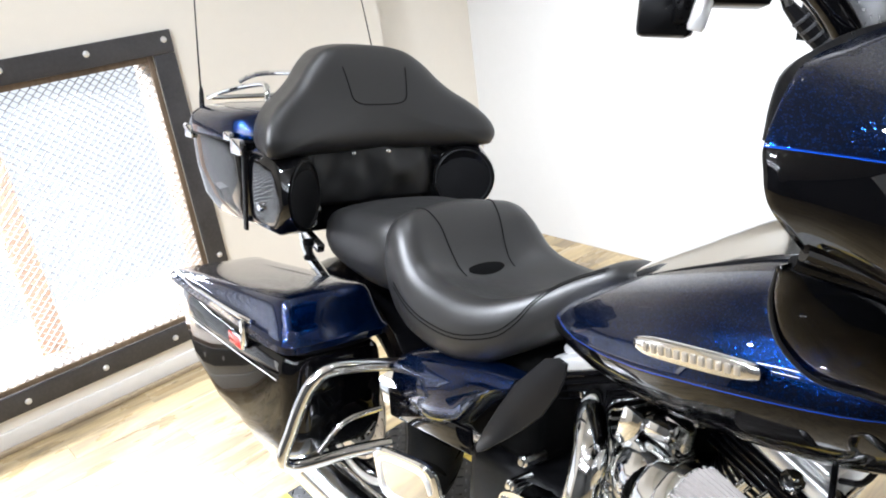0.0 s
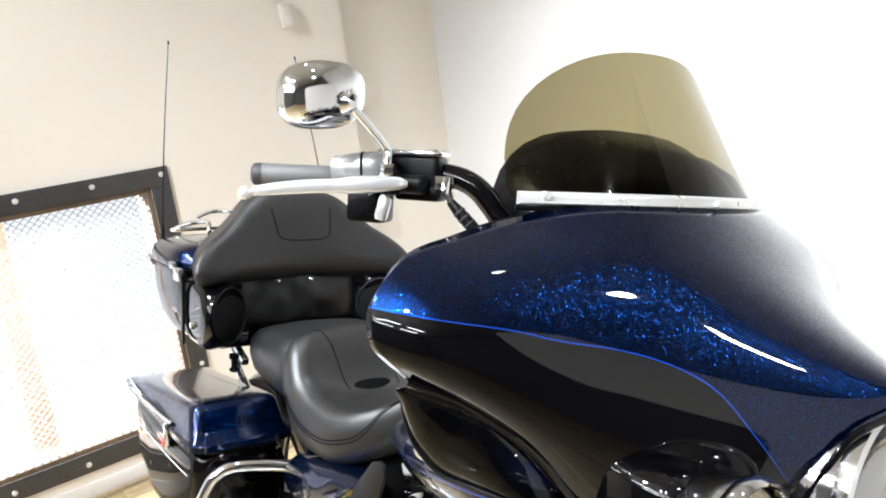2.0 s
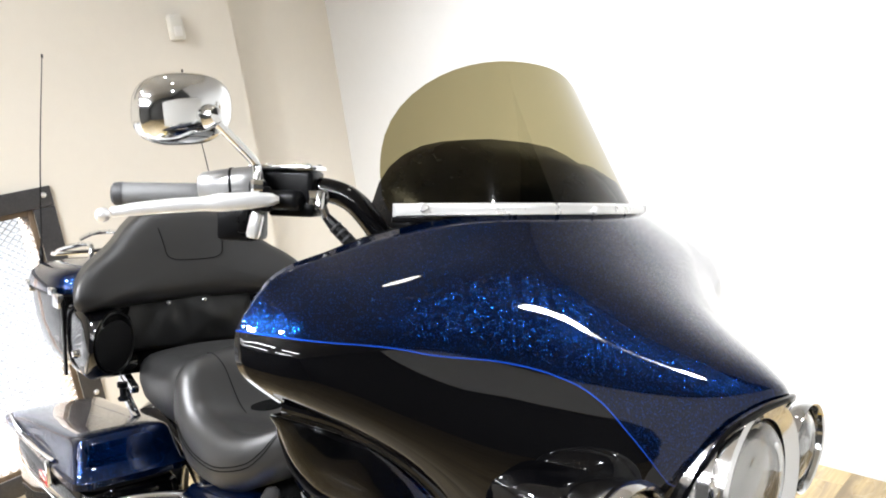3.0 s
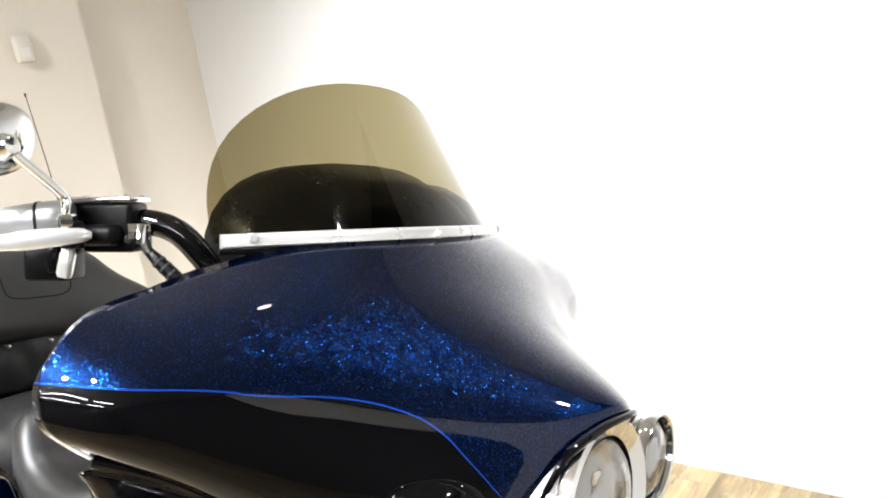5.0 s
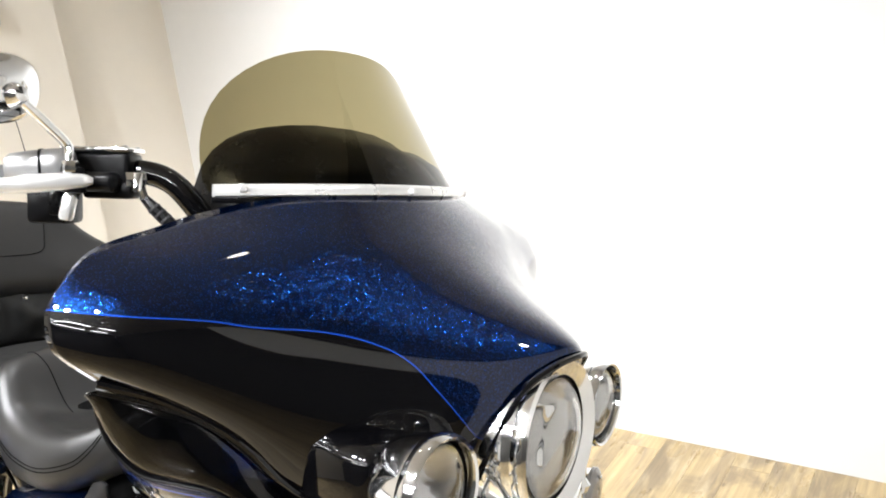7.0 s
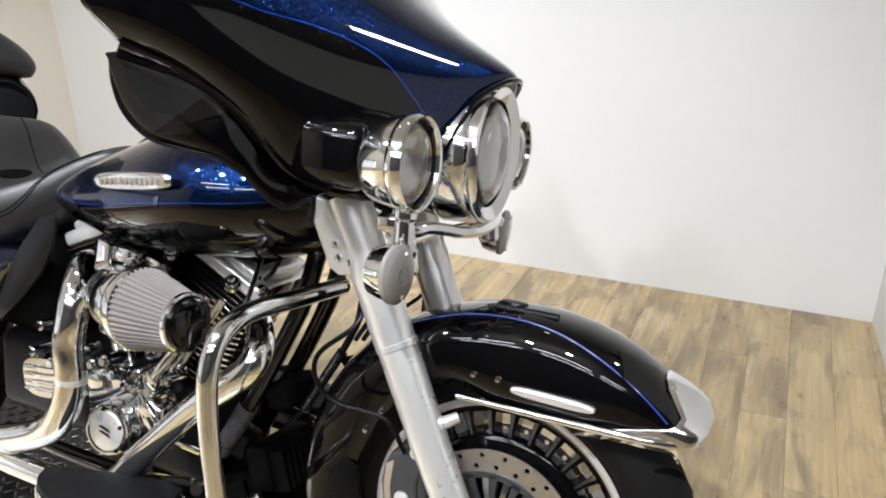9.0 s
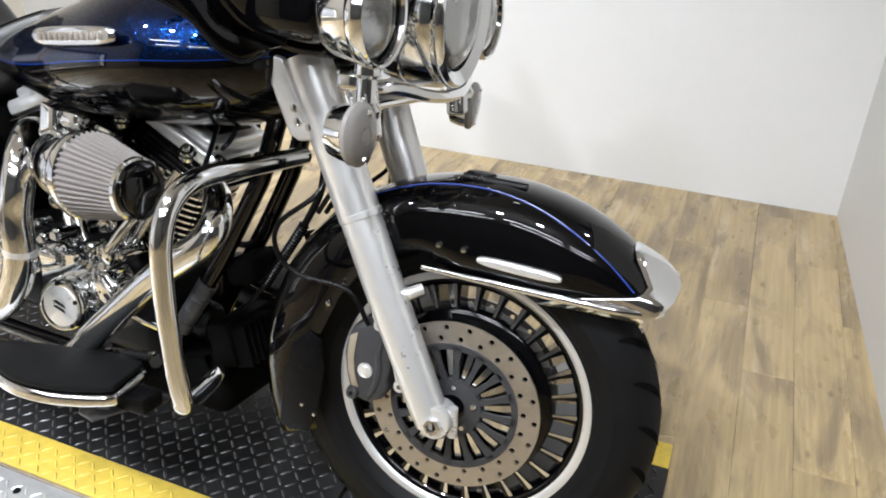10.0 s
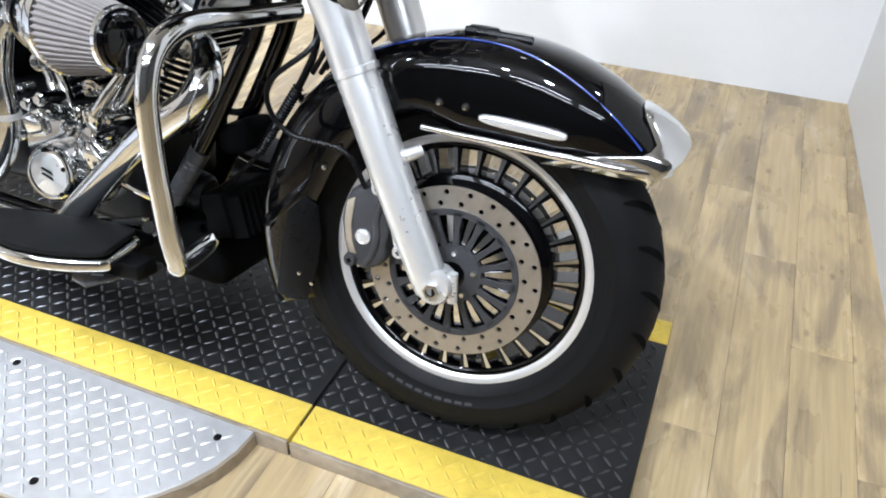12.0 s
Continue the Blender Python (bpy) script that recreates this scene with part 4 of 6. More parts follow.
    # mud flap on the tail of the fender
    flap = bpart("mud_flap", turn(slab([(1.372, 0.400), (1.344, 0.372), (1.330, 0.300), (1.325, 0.215), (1.345, 0.206), (1.383, 0.214), (1.396, 0.262), (1.404, 0.330), (1.396, 0.388)], 0.004, pose(0, -0.0985, 0, 90, 0, 0), 0.0015)), M_PLASTIC, fender, "dull black mud flap", front=True)
    for x, z in ((1.368, 0.262), (1.392, 0.250)):
        bpart("flap_bolt", lathe([(0, 0.005), (0.003, 0.0045), (0.004, 0.0)], (x, s * 0.1020, z), (0, s, 0), 10), M_CHROME, flap, front=True)
    for x, z in ((1.430, 0.492), (1.405, 0.455)):
        bpart("fender_bolt", lathe([(0, 0.005), (0.004, 0.0045), (0.005, 0.0)], (x, s * 0.1005, z), (0, s, 0), 10), M_CHROME, fender, front=True)
bpart("lower_bridge", block((0.06, 0.26, 0.035), (1.365, 0, 0.80), (0, -26, 0), 0.010, 3), M_CHROME, bike, "chrome lower fork bridge", front=True)
plate_line = [(1.284, 0.829), (1.302, 0.834), (1.320, 0.831), (1.346, 0.808), (1.377, 0.769), (1.396, 0.735), (1.392, 0.722), (1.352, 0.713), (1.336, 0.722), (1.314, 0.766)]
for s in (-1, 1):
    turn = (lambda q: q) if s < 0 else mirrored
    nac = bpart("fork_nacelle", turn(slab(plate_line, 0.012, pose(0, -0.130, 0, 90, 0, 0), 0.005, 3)), M_SATIN, bike, "bright polished nacelle side plate", front=True)
    for x, z in ((1.352, 0.742), (1.372, 0.738), (1.345, 0.762)):
        bpart("nacelle_bolt", turn(lathe([(0, 0.007), (0.005, 0.0065), (0.007, 0.004), (0.008, 0)], (x, -0.1418, z), (0, -1, 0), 12)), M_CHROME, nac, front=True)
for i, (y, x) in enumerate(((-0.05, 1.40), (-0.035, 1.41), (0.03, 1.40), (0.05, 1.395))):
    bpart("control_cable", tube([(x - 0.03, y, 0.82), (x, y + 0.012, 0.74), (x - 0.01, y - 0.01, 0.66), (x - 0.06, y * 0.6, 0.58)], 0.0045, 8, 6), M_PLASTIC, bike, "black control cable", front=True)

# -- fairing --
NET = [
    [(1.304, 0, 1.226), (1.290, 0.10, 1.225), (1.250, 0.20, 1.222), (1.203, 0.285, 1.203), (1.187, 0.360, 1.181), (1.187, 0.432, 1.160), (1.190, 0.474, 1.114)],
    [(1.366, 0, 1.164), (1.358, 0.10, 1.163), (1.326, 0.20, 1.166), (1.290, 0.29, 1.164), (1.264, 0.37, 1.148), (1.232, 0.444, 1.128), (1.192, 0.482, 1.098)],
    [(1.458, 0, 1.096), (1.428, 0.085, 1.095), (1.368, 0.19, 1.101), (1.326, 0.29, 1.096), (1.296, 0.38, 1.088), (1.258, 0.452, 1.080), (1.196, 0.484, 1.084)],
    [(1.558, 0, 1.040), (1.536, 0.062, 1.034), (1.440, 0.17, 1.026), (1.360, 0.28, 1.024), (1.302, 0.375, 1.030), (1.252, 0.448, 1.046), (1.199, 0.482, 1.068)],
    [(1.533, 0, 1.026), (1.512, 0.095, 0.963), (1.445, 0.18, 0.936), (1.368, 0.28, 0.945), (1.306, 0.362, 0.996), (1.252, 0.432, 1.028), (1.206, 0.470, 1.050)],
    [(1.458, 0, 1.020), (1.468, 0.108, 0.881), (1.418, 0.18, 0.848), (1.346, 0.262, 0.872), (1.304, 0.325, 0.950), (1.260, 0.386, 1.000), (1.216, 0.440, 1.024)],
]


def net_surface(net, nu=3, nv=3, firm=1.2):
    """A fair skin that passes near the net's points: least bending, its border held fast."""
    full = [[(x, -y, z) for x, y, z in reversed(row)] + [(x, y * (1 + 0.04 * min(1, y / 0.4)), z + 0.024 * min(1, y / 0.4) ** 2) for x, y, z in row[1:]] for row in net]
    h, w = (len(full) - 1) * nv + 1, (len(full[0]) - 1) * nu + 1
    a, b = np.zeros((h * w, h * w)), np.zeros((h * w, 3))

    def bend(cells, coefs):
        k = [r * w + c for r, c in cells]
        a[np.ix_(k, k)] += np.outer(coefs, coefs)

    for r in range(h):
        for c in range(w):
            if r + 2 < h:
                bend([(r, c), (r + 1, c), (r + 2, c)], (1, -2, 1))
            if c + 2 < w:
                bend([(r, c), (r, c + 1), (r, c + 2)], (1, -2, 1))
            if r + 1 < h and c + 1 < w:
                bend([(r, c), (r + 1, c), (r, c + 1), (r + 1, c + 1)], (1.2, -1.2, -1.2, 1.2))
    for r, row in enumerate(full):
        for c, p in enumerate(row):
            k = r * nv * w + c * nu
            g = 20.0 if r in (0, len(full) - 1) or c in (0, len(row) - 1) else 8.0 if c >= len(row) // 2 else firm
            a[k, k] += g
            b[k] += g * np.array(p)
    q = np.linalg.solve(a, b).reshape(h, w, 3).tolist()
    across = [spline(row, 2) for row in q]
    cols = [spline([across[i][k] for i in range(h)], 2) for k in range(len(across[0]))]
    return [[cols[k][i] for k in range(len(cols))] for i in range(len(cols[0]))]


fair_rows = net_surface(NET)
fairing = bpart("fairing", grid(fair_rows), M_FAIR, bike, "batwing fairing, blue metal-flake above gloss black", front=True, solid=0.006, sharp=60)
# inner fairing that closes the back
inner = [[Vector((p.x - 0.006 - 0.05 * (1 - abs(k - 36) / 36), p.y * 0.975, p.z - 0.004)) for k, p in enumerate(fair_rows[0])], [Vector((1.205, p.y * 0.95, 1.10)) for p in fair_rows[0]], [Vector((1.22, p.y * 0.86, 1.0)) for p in fair_rows[0]]]
bpart("inner_fairing", grid(inner), M_PLASTIC, fairing, "matt black inner fairing", front=True, solid=0.006, sharp=60)
bpart("instrument_hood", rings([[(x, math.copysign(abs(y) ** 0.75, y) * w, z0 + h * y2 ** 0.75) for y, y2 in [(math.cos(radians(a)), max(0, math.sin(radians(a)))) for a in range(0, 181, 12)]] for x, w, z0, h in ((1.09, 0.225, 1.19, 0.137), (1.14, 0.235, 1.19, 0.138), (1.19, 0.225, 1.19, 0.110), (1.235, 0.20, 1.19, 0.057))]), M_PLASTIC, fairing, "black instrument hood behind the screen", front=True, sharp=60)
bpart("hood_wing", rings([[(x, 0.135 + math.copysign(abs(y) ** 0.5, y) * w, z0 + h * y2 ** 0.35) for y, y2 in [(math.cos(radians(a)), max(0, math.sin(radians(a)))) for a in range(0, 181, 12)]] for x, w, z0, h in ((1.07, 0.155, 1.19, 0.112), (1.12, 0.160, 1.19, 0.114), (1.16, 0.150, 1.19, 0.094), (1.205, 0.13, 1.19, 0.04))]), M_PLASTIC, fairing, "lower black shoulder of the hood", front=True, sharp=60)
for s in (-1, 1):
    bpart("lower_rim", tube([(p[0], s * p[1], p[2]) for p in reversed(NET[5][1:])], 0.0065, 10, 5), M_BLACK, fairing, "gloss black rolled lower edge", front=True)
bpart("eyebrow_trim", tube([(1.478, -0.115, 0.872), (1.503, -0.108, 0.93), (1.527, -0.085, 0.992), (1.552, -0.045, 1.022), (1.563, 0, 1.030), (1.552, 0.045, 1.022), (1.527, 0.085, 0.992), (1.503, 0.108, 0.93), (1.478, 0.115, 0.872)], 0.004, 8, 8), M_BLACK, fairing, "black rolled rim over the headlight", front=True)

# -- windshield --
low = spline([(1.196, -0.278, 1.227), (1.216, -0.246, 1.227), (1.270, -0.14, 1.227), (1.297, 0, 1.227), (1.270, 0.14, 1.227), (1.216, 0.246, 1.227), (1.196, 0.278, 1.227)], 6)
rows = []
for i in range(15):
    f = i / 14
    row = []
    for p in low:
        q = min(1.0, abs(p.y) / 0.278)
        h = max(0.016, 0.210 * (1 - q ** 2.6) ** 0.62)
        row.append(Vector((p.x - 0.006 - f * h * (0.5 + 0.3 * q * q), p.y, 1.225 + f * h)))
    rows.append(row)
screen = bpart("windshield", grid(rows), M_SCREEN, bike, "short smoke-tinted windshield", front=True, sharp=60)
trim_rows = [[Vector((p.x * 1 + e, p.y * (1 + e * 0.8), z + 0.004 - 0.006 * (p.y / 0.278) ** 2)) for p in low] for e, z in ((0.006, 1.221), (0.0095, 1.223), (0.009, 1.232), (0.004, 1.237), (0.001, 1.237), (0.001, 1.221))]
bpart("windshield_trim", grid(trim_rows), M_SILVER, screen, "chrome trim band with screws", front=True, sharp=50)
for x, y in ((1.221, -0.252), (1.307, -0.018), (1.221, 0.252)):
    d = Vector((1, y * 2.2, 0)).normalized()
    bpart("trim_screw", lathe([(0, 0.005), (0.004, 0.0046), (0.006, 0.002), (0.006, -0.004)], (x, y, 1.231), d, 12), M_SATIN, screen, "small chrome screw", front=True)
bpart("trim_gasket", tube([(p.x + 0.001, p.y * 1.005, 1.2150) for p in low[::2]], 0.0035, 6, 2), M_PLASTIC, screen, "black rubber gasket", front=True)


# -- lamps --
def lamp(name, c, r, depth, axis, label, parent, ring_w, lens_mat=M_LENS, bucket=M_CHROME):
    c = Vector(c)
    d = Vector(axis).normalized()
    body = bpart(name, lathe([(0.0, -depth), (r * 0.35, -depth * 0.99), (r * 0.68, -depth * 0.86), (r * 0.88, -depth * 0.6), (r * 0.97, -depth * 0.3), (r, -0.012), (r, 0.0)], c, d, 48), bucket, parent, label, front=True)
    bpart("ring", lathe([(r * 0.985, -0.014), (r * 1.03, -0.010), (r * 1.045, -0.002), (r * 1.03, 0.006), (r * 0.99, 0.010), (r * 0.94, 0.008), (r * (1 - ring_w), 0.0), (r * (1 - ring_w) * 0.99, -0.010)], c, d, 48), M_CHROME, body, "chrome trim ring", front=True)
    bpart("gasket", lathe([(r * (1 - ring_w) * 0.995, -0.010), (r * (1 - ring_w) * 0.955, -0.002), (r * (1 - ring_w) * 0.92, -0.006)], c, d, 40), M_PLASTIC, body, "black gasket", front=True)
    bpart("reflector", lathe([(0.004, -depth * 0.55), (r * 0.25, -depth * 0.52), (r * 0.5, -depth * 0.42), (r * 0.7, -depth * 0.28), (r * (1 - ring_w) * 0.96, -0.014)], c, d, 40), M_REFLECTOR, body, "silvered reflector", front=True)
    bpart("lens", lathe([(0.0, 0.010), (r * 0.3, 0.0095), (r * 0.55, 0.007), (r * 0.68, 0.004), (r * (1 - ring_w) * 0.94, -0.003), (r * (1 - ring_w) * 0.94, -0.006), (r * 0.62, 0.000), (r * 0.4, 0.004), (0.0, 0.006)], c, d, 40), lens_mat, body, "clear domed lens", front=True)
    return body


head = lamp("headlight", (1.535, 0, 0.916), 0.104, 0.085, (1, 0, 0), "large round chrome headlight", bike, 0.19)
for y, z, r in ((-0.030, 0.945, 0.027), (0.030, 0.945, 0.027), (0.0, 0.878, 0.033)):
    bpart("projector", lathe([(0.0, 0.016), (r * 0.5, 0.013), (r * 0.86, 0.004), (r, 0.0), (r * 1.12, 0.0), (r * 1.12, -0.02)], (1.497, y, z), (1, 0, 0), 24), M_CHROME, head, "small projector bulb", front=True)
bpart("headlight_nacelle", lathe([(0.104, -0.10), (0.113, -0.06), (0.111, -0.02), (0.105, -0.008)], (1.535, 0, 0.916), (1, 0, 0), 48), M_CHROME, bike, "chrome headlight shroud", front=True)
for s in (-1, 1):
    pl = lamp("passing_lamp", (1.5025, s * (0.2215 if s < 0 else 0.236), 0.906), 0.064, 0.085, (1, s * 0.03, 0), "chrome round auxiliary lamp", bike, 0.11)
    bpart("lamp_block", moved(block((0.115, 0.105, 0.094), (0, 0, 0), bevel=0.026, segs=4), pose(1.395, s * 0.226, 0.912, 0, 4, 0)), M_BLACK, pl, "gloss black lamp block", front=True)
    bpart("lamp_stalk", join(lathe([(0.020, 0.0), (0.022, 0.010), (0.014, 0.02), (0.013, 0.05), (0.017, 0.055), (0.017, 0.075)], (1.485, s * 0.205, 0.775), (0, 0, 1), 20), block((0.036, 0.030, 0.085), (1.480, s * 0.195, 0.785), (0, -10, 0), 0.008, 3), block((0.050, 0.022, 0.026), (1.468, s * 0.200, 0.818), (0, 0, 0), 0.007, 3), lathe([(0.0, 0.012), (0.009, 0.011), (0.012, 0.006), (0.012, 0.0)], (1.484, s * 0.210, 0.758), (0.2, s, 0), 12)), M_CHROME, pl, "chrome lamp stalk", front=True)
    sg = bpart("turn_signal", lathe([(0.0, -0.045), (0.020, -0.043), (0.034, -0.034), (0.0385, -0.018), (0.040, 0.0)], (1.497, s * 0.245, 0.757), (1, s * 0.10, 0), 36), M_CHROME, bike, "chrome turn signal with flat smoked lens", front=True)
    bpart("lens", lathe([(0.0, 0.0105), (0.010, 0.0104), (0.0105, 0.0090), (0.0125, 0.0090), (0.013, 0.0102), (0.030, 0.0090), (0.038, 0.006), (0.0425, 0.002), (0.0425, -0.004)], (1.497, s * 0.245, 0.757), (1, s * 0.10, 0), 36), M_SMOKE, sg, "grey smoked lens", front=True)
    for q in (-1, 1):
        bpart("screw", lathe([(0, 0.003), (0.0035, 0.002), (0.004, 0)], (1.507, s * 0.245 + q * 0.003, 0.757 + q * 0.030), (1, 0, 0), 8), M_CHROME, sg, front=True)
    bpart("signal_arm", tube([(1.475, s * 0.215, 0.765), (1.45, s * 0.19, 0.775)], 0.011, 12, 2), M_CHROME, sg, front=True)
bpart("lamp_bar", tube([(1.46, -0.205, 0.80), (1.50, -0.16, 0.812), (1.525, -0.08, 0.800), (1.53, 0, 0.795), (1.525, 0.08, 0.800), (1.50, 0.16, 0.812), (1.46, 0.205, 0.80)], 0.0095, 12, 6), M_CHROME, bike, "curved chrome lamp bar", front=True)
bpart("signal_bar", tube([(1.46, -0.20, 0.775), (1.44, -0.1, 0.772), (1.44, 0.1, 0.772), (1.46, 0.20, 0.775)], 0.007, 10, 4), M_CHROME, bike, "thin chrome cross bar", front=True)

# -- clear wind deflectors below the fairing --
for s in (-1, 1):
    o = [(1.196, 0.434, 1.007), (1.190, 0.424, 0.976), (1.197, 0.412, 0.941), (1.222, 0.395, 0.913), (1.255, 0.372, 0.903), (1.287, 0.352, 0.895), (1.312, 0.330, 0.874), (1.332, 0.308, 0.844), (1.351, 0.288, 0.832), (1.368, 0.265, 0.845)]
    t = [(1.206, 0.434, 1.014), (1.224, 0.412, 1.006), (1.246, 0.394, 0.999), (1.270, 0.372, 0.988), (1.288, 0.348, 0.970), (1.303, 0.322, 0.944), (1.318, 0.298, 0.914), (1.333, 0.278, 0.888), (1.352, 0.258, 0.872), (1.388, 0.246, 0.858)]
    rows = [[Vector((a[0] + (b[0] - a[0]) * f, s * (a[1] + (b[1] - a[1]) * f + 0.012 * math.sin(math.pi * f)), a[2] + (b[2] - a[2]) * f)) for a, b in zip(spline(o, 4), spline(t, 4))] for f in (0, 0.2, 0.4, 0.6, 0.8, 1.0)]
    df = bpart("wind_deflector", grid(rows), M_DEFLECT, bike, "smoked clear wind deflector under the fairing", front=True, solid=0.003, sharp=60)
    bpart("deflector_rim", tube([Vector((x, s * y, z)) for x, y, z in t], 0.006, 8, 4), M_PLASTIC, df, "black edge strip", front=True)
    bpart("deflector_edge", tube([Vector((x, s * y, z)) for x, y, z in o], 0.0022, 8, 4), M_GREYPLASTIC, df, "rounded clear edge", front=True)

# -- handlebar and controls --
def blade(stations, n=20, p=2.6):
    """A bar through stations (x, y, z, half width, half height), its section a rounded oblong."""
    path = spline([q[:3] for q in stations], 5)
    size = spline([(q[3], q[4], 0) for q in stations], 5)
    rows = []
    for i, c in enumerate(path):
        d = (path[min(i + 1, len(path) - 1)] - path[max(i - 1, 0)]).normalized()
        side = d.cross(Vector((0, 0, 1))).normalized()
        up = side.cross(d)
        rows.append([c + side * a + up * b for a, b in squircle(size[i].x, size[i].y, n, p)])
    return rings(rows)


bar = bpart("handlebar", tube([(1.19, 0.02, 1.08), (1.188, -0.12, 1.09), (1.172, -0.195, 1.125), (1.157, -0.240, 1.168), (1.144, -0.260, 1.204), (1.121, -0.280, 1.236), (1.092, -0.302, 1.248), (1.056, -0.334, 1.247), (1.022, -0.400, 1.238), (0.97, -0.484, 1.234)], 0.0152, 18, 6), M_BLACK, bike, "thick gloss black handlebar", front=True)
bpart("handlebar", tube([(1.20, -0.02, 1.10), (1.205, 0.10, 1.13), (1.195, 0.165, 1.180), (1.172, 0.205, 1.215)], 0.0165, 16, 6), M_BLACK, bike, "thick gloss black handlebar", front=True)
GD = Vector((-0.54, -0.84, -0.02)).normalized()
G0 = Vector((1.022, -0.410, 1.238))
bpart("grip", lathe([(0.0, 0.116), (0.0115, 0.116), (0.0140, 0.112), (0.0140, 0.012), (0.0165, 0.010), (0.0165, 0.006), (0.0150, 0.004), (0.0172, 0.002), (0.0172, -0.008), (0.0145, -0.010)], G0, GD, 24), M_GRIP, bar, "grey rubber grip", front=True)
bpart("grip_end", lathe([(0.0, 0.122), (0.010, 0.121), (0.0135, 0.118), (0.0145, 0.112), (0.0145, 0.108)], G0, GD, 24), M_CALIPER, bar, "dark grip end", front=True)
bpart("switch_housing", moved(rings([[Vector((x, a, b)) for a, b in squircle(0.020 * k, 0.019 * k, 24, 2.6)] for x, k in ((-0.040, 0.70), (-0.034, 0.92), (-0.015, 1.05), (0.012, 1.15), (0.028, 1.12), (0.034, 0.9))]), pose(1.046, -0.402, 1.250, 0, -4, 50)), M_HOUSING, bar, "rounded silver switch housing", front=True)
bpart("housing_seam", moved(rings([[Vector((x, a, b)) for a, b in squircle(0.0232, 0.0220, 24, 2.6)] for x in (-0.002, 0.001)]), pose(1.046, -0.402, 1.250, 0, -4, 50)), M_PLASTIC, bar, "dark housing joint", front=True)
bpart("switch_pod", join(block((0.050, 0.046, 0.042), (1.038, -0.384, 1.204), (0, 0, 35), 0.006, 2), block((0.016, 0.020, 0.030), (1.060, -0.394, 1.208), (0, 0, 35), 0.005, 2)), M_PLASTIC, bar, "black switch pod", front=True)
bpart("switch_button", moved(rings([[Vector((a, b, z)) for a, b in squircle(0.008 * k, 0.007 * k, 16, 3)] for z, k in ((-0.016, 0.8), (-0.012, 1.0), (0.010, 1.0), (0.016, 0.7))]), pose(1.076, -0.390, 1.204, 0, 12, 35)), M_SATIN, bar, "silver rocker button", front=True)
bpart("brake_reservoir", join(moved(block((0.080, 0.050, 0.050), (0, 0, 0), bevel=0.006, segs=3), pose(1.060, -0.334, 1.246, 0, 0, 35)), moved(block((0.060, 0.054, 0.020), (0.014, 0, -0.022), bevel=0.005, segs=2), pose(1.060, -0.334, 1.246, 0, 0, 35))), M_PLASTIC, bar, "square black fluid reservoir", front=True)
bpart("reservoir_cap", moved(block((0.084, 0.054, 0.006), (0, 0, 0), bevel=0.002), pose(1.060, -0.334, 1.2742, 0, 0, 35)), M_CHROME, bar, "polished reservoir cap", front=True)
for a, b in ((-0.034, -0.020), (0.034, -0.020), (-0.034, 0.020), (0.034, 0.020)):
    bpart("cap_screw", moved(lathe([(0, 0.0028), (0.0032, 0.0022), (0.0042, 0)], (a, b, 0.0028), (0, 0, 1), 10), pose(1.060, -0.334, 1.2742, 0, 0, 35)), M_CHROME, bar, front=True)
bpart("lever_perch", join(block((0.086, 0.034, 0.024), (1.068, -0.366, 1.234), (0, 0, 35), 0.008, 3), lathe([(0.0, 0.016), (0.010, 0.015), (0.012, 0.010), (0.012, -0.014), (0.0, -0.016)], (1.088, -0.388, 1.235), (0, 0, 1), 16)), M_PLASTIC, bar, "black lever perch", front=True)
bpart("lever", join(blade([(1.104, -0.376, 1.235, 0.004, 0.004), (1.100, -0.386, 1.235, 0.007, 0.0080), (1.088, -0.408, 1.233, 0.008, 0.0100), (1.072, -0.434, 1.230, 0.008, 0.0108), (1.062, -0.450, 1.228, 0.007, 0.0088), (1.044, -0.480, 1.225, 0.006, 0.0085), (1.022, -0.513, 1.220, 0.006, 0.0075), (1.008, -0.532, 1.216, 0.005, 0.0060)]), lathe([(0.0, 0.0085), (0.0045, 0.0072), (0.0072, 0.0045), (0.0085, 0.0), (0.0072, -0.0045), (0.0045, -0.0072), (0.0, -0.0085)], (1.002, -0.540, 1.213), (-0.6, -0.8, -0.1), 18)), M_SATIN, bar, "broad silver hand lever with a ball end", front=True)
bpart("banjo_fitting", join(lathe([(0.0, 0.014), (0.009, 0.014), (0.010, 0.01), (0.010, -0.01), (0.0, -0.01)], (1.106, -0.324, 1.238), (0.4, 1, 0), 6), lathe([(0.0, 0.010), (0.007, 0.009), (0.0085, 0.004), (0.0085, -0.012)], (1.112, -0.322, 1.232), (0.2, -0.2, -1), 12), tube([(1.112, -0.322, 1.236), (1.120, -0.318, 1.214)], 0.0055, 10, 2)), M_CHROME, bar, "chrome hose fitting", front=True)
bpart("brake_line", tube([(1.119, -0.318, 1.216), (1.132, -0.309, 1.200), (1.148, -0.297, 1.181), (1.168, -0.280, 1.156)], [0.0055, 0.0080, 0.0080, 0.006], 10, 4), M_PLASTIC, bar, "black sheathed brake line", front=True)
for k in range(5):
    q = Vector((1.130, -0.311, 1.203)).lerp(Vector((1.152, -0.294, 1.176)), k / 4)
    bpart("sheath_band", lathe([(0.0078, -0.0016), (0.0088, -0.0010), (0.0088, 0.0010), (0.0078, 0.0016)], q, (0.55, 0.42, -0.7), 12), M_CALIPER, bar, front=True)
bpart("cable_sleeve", tube([(1.160, -0.288, 1.166), (1.174, -0.276, 1.146), (1.185, -0.266, 1.128)], 0.0068, 10, 4), M_PIN, bar, "blue cable sleeve", front=True)
mc = Vector((1.055, -0.467, 1.335))
prof = []
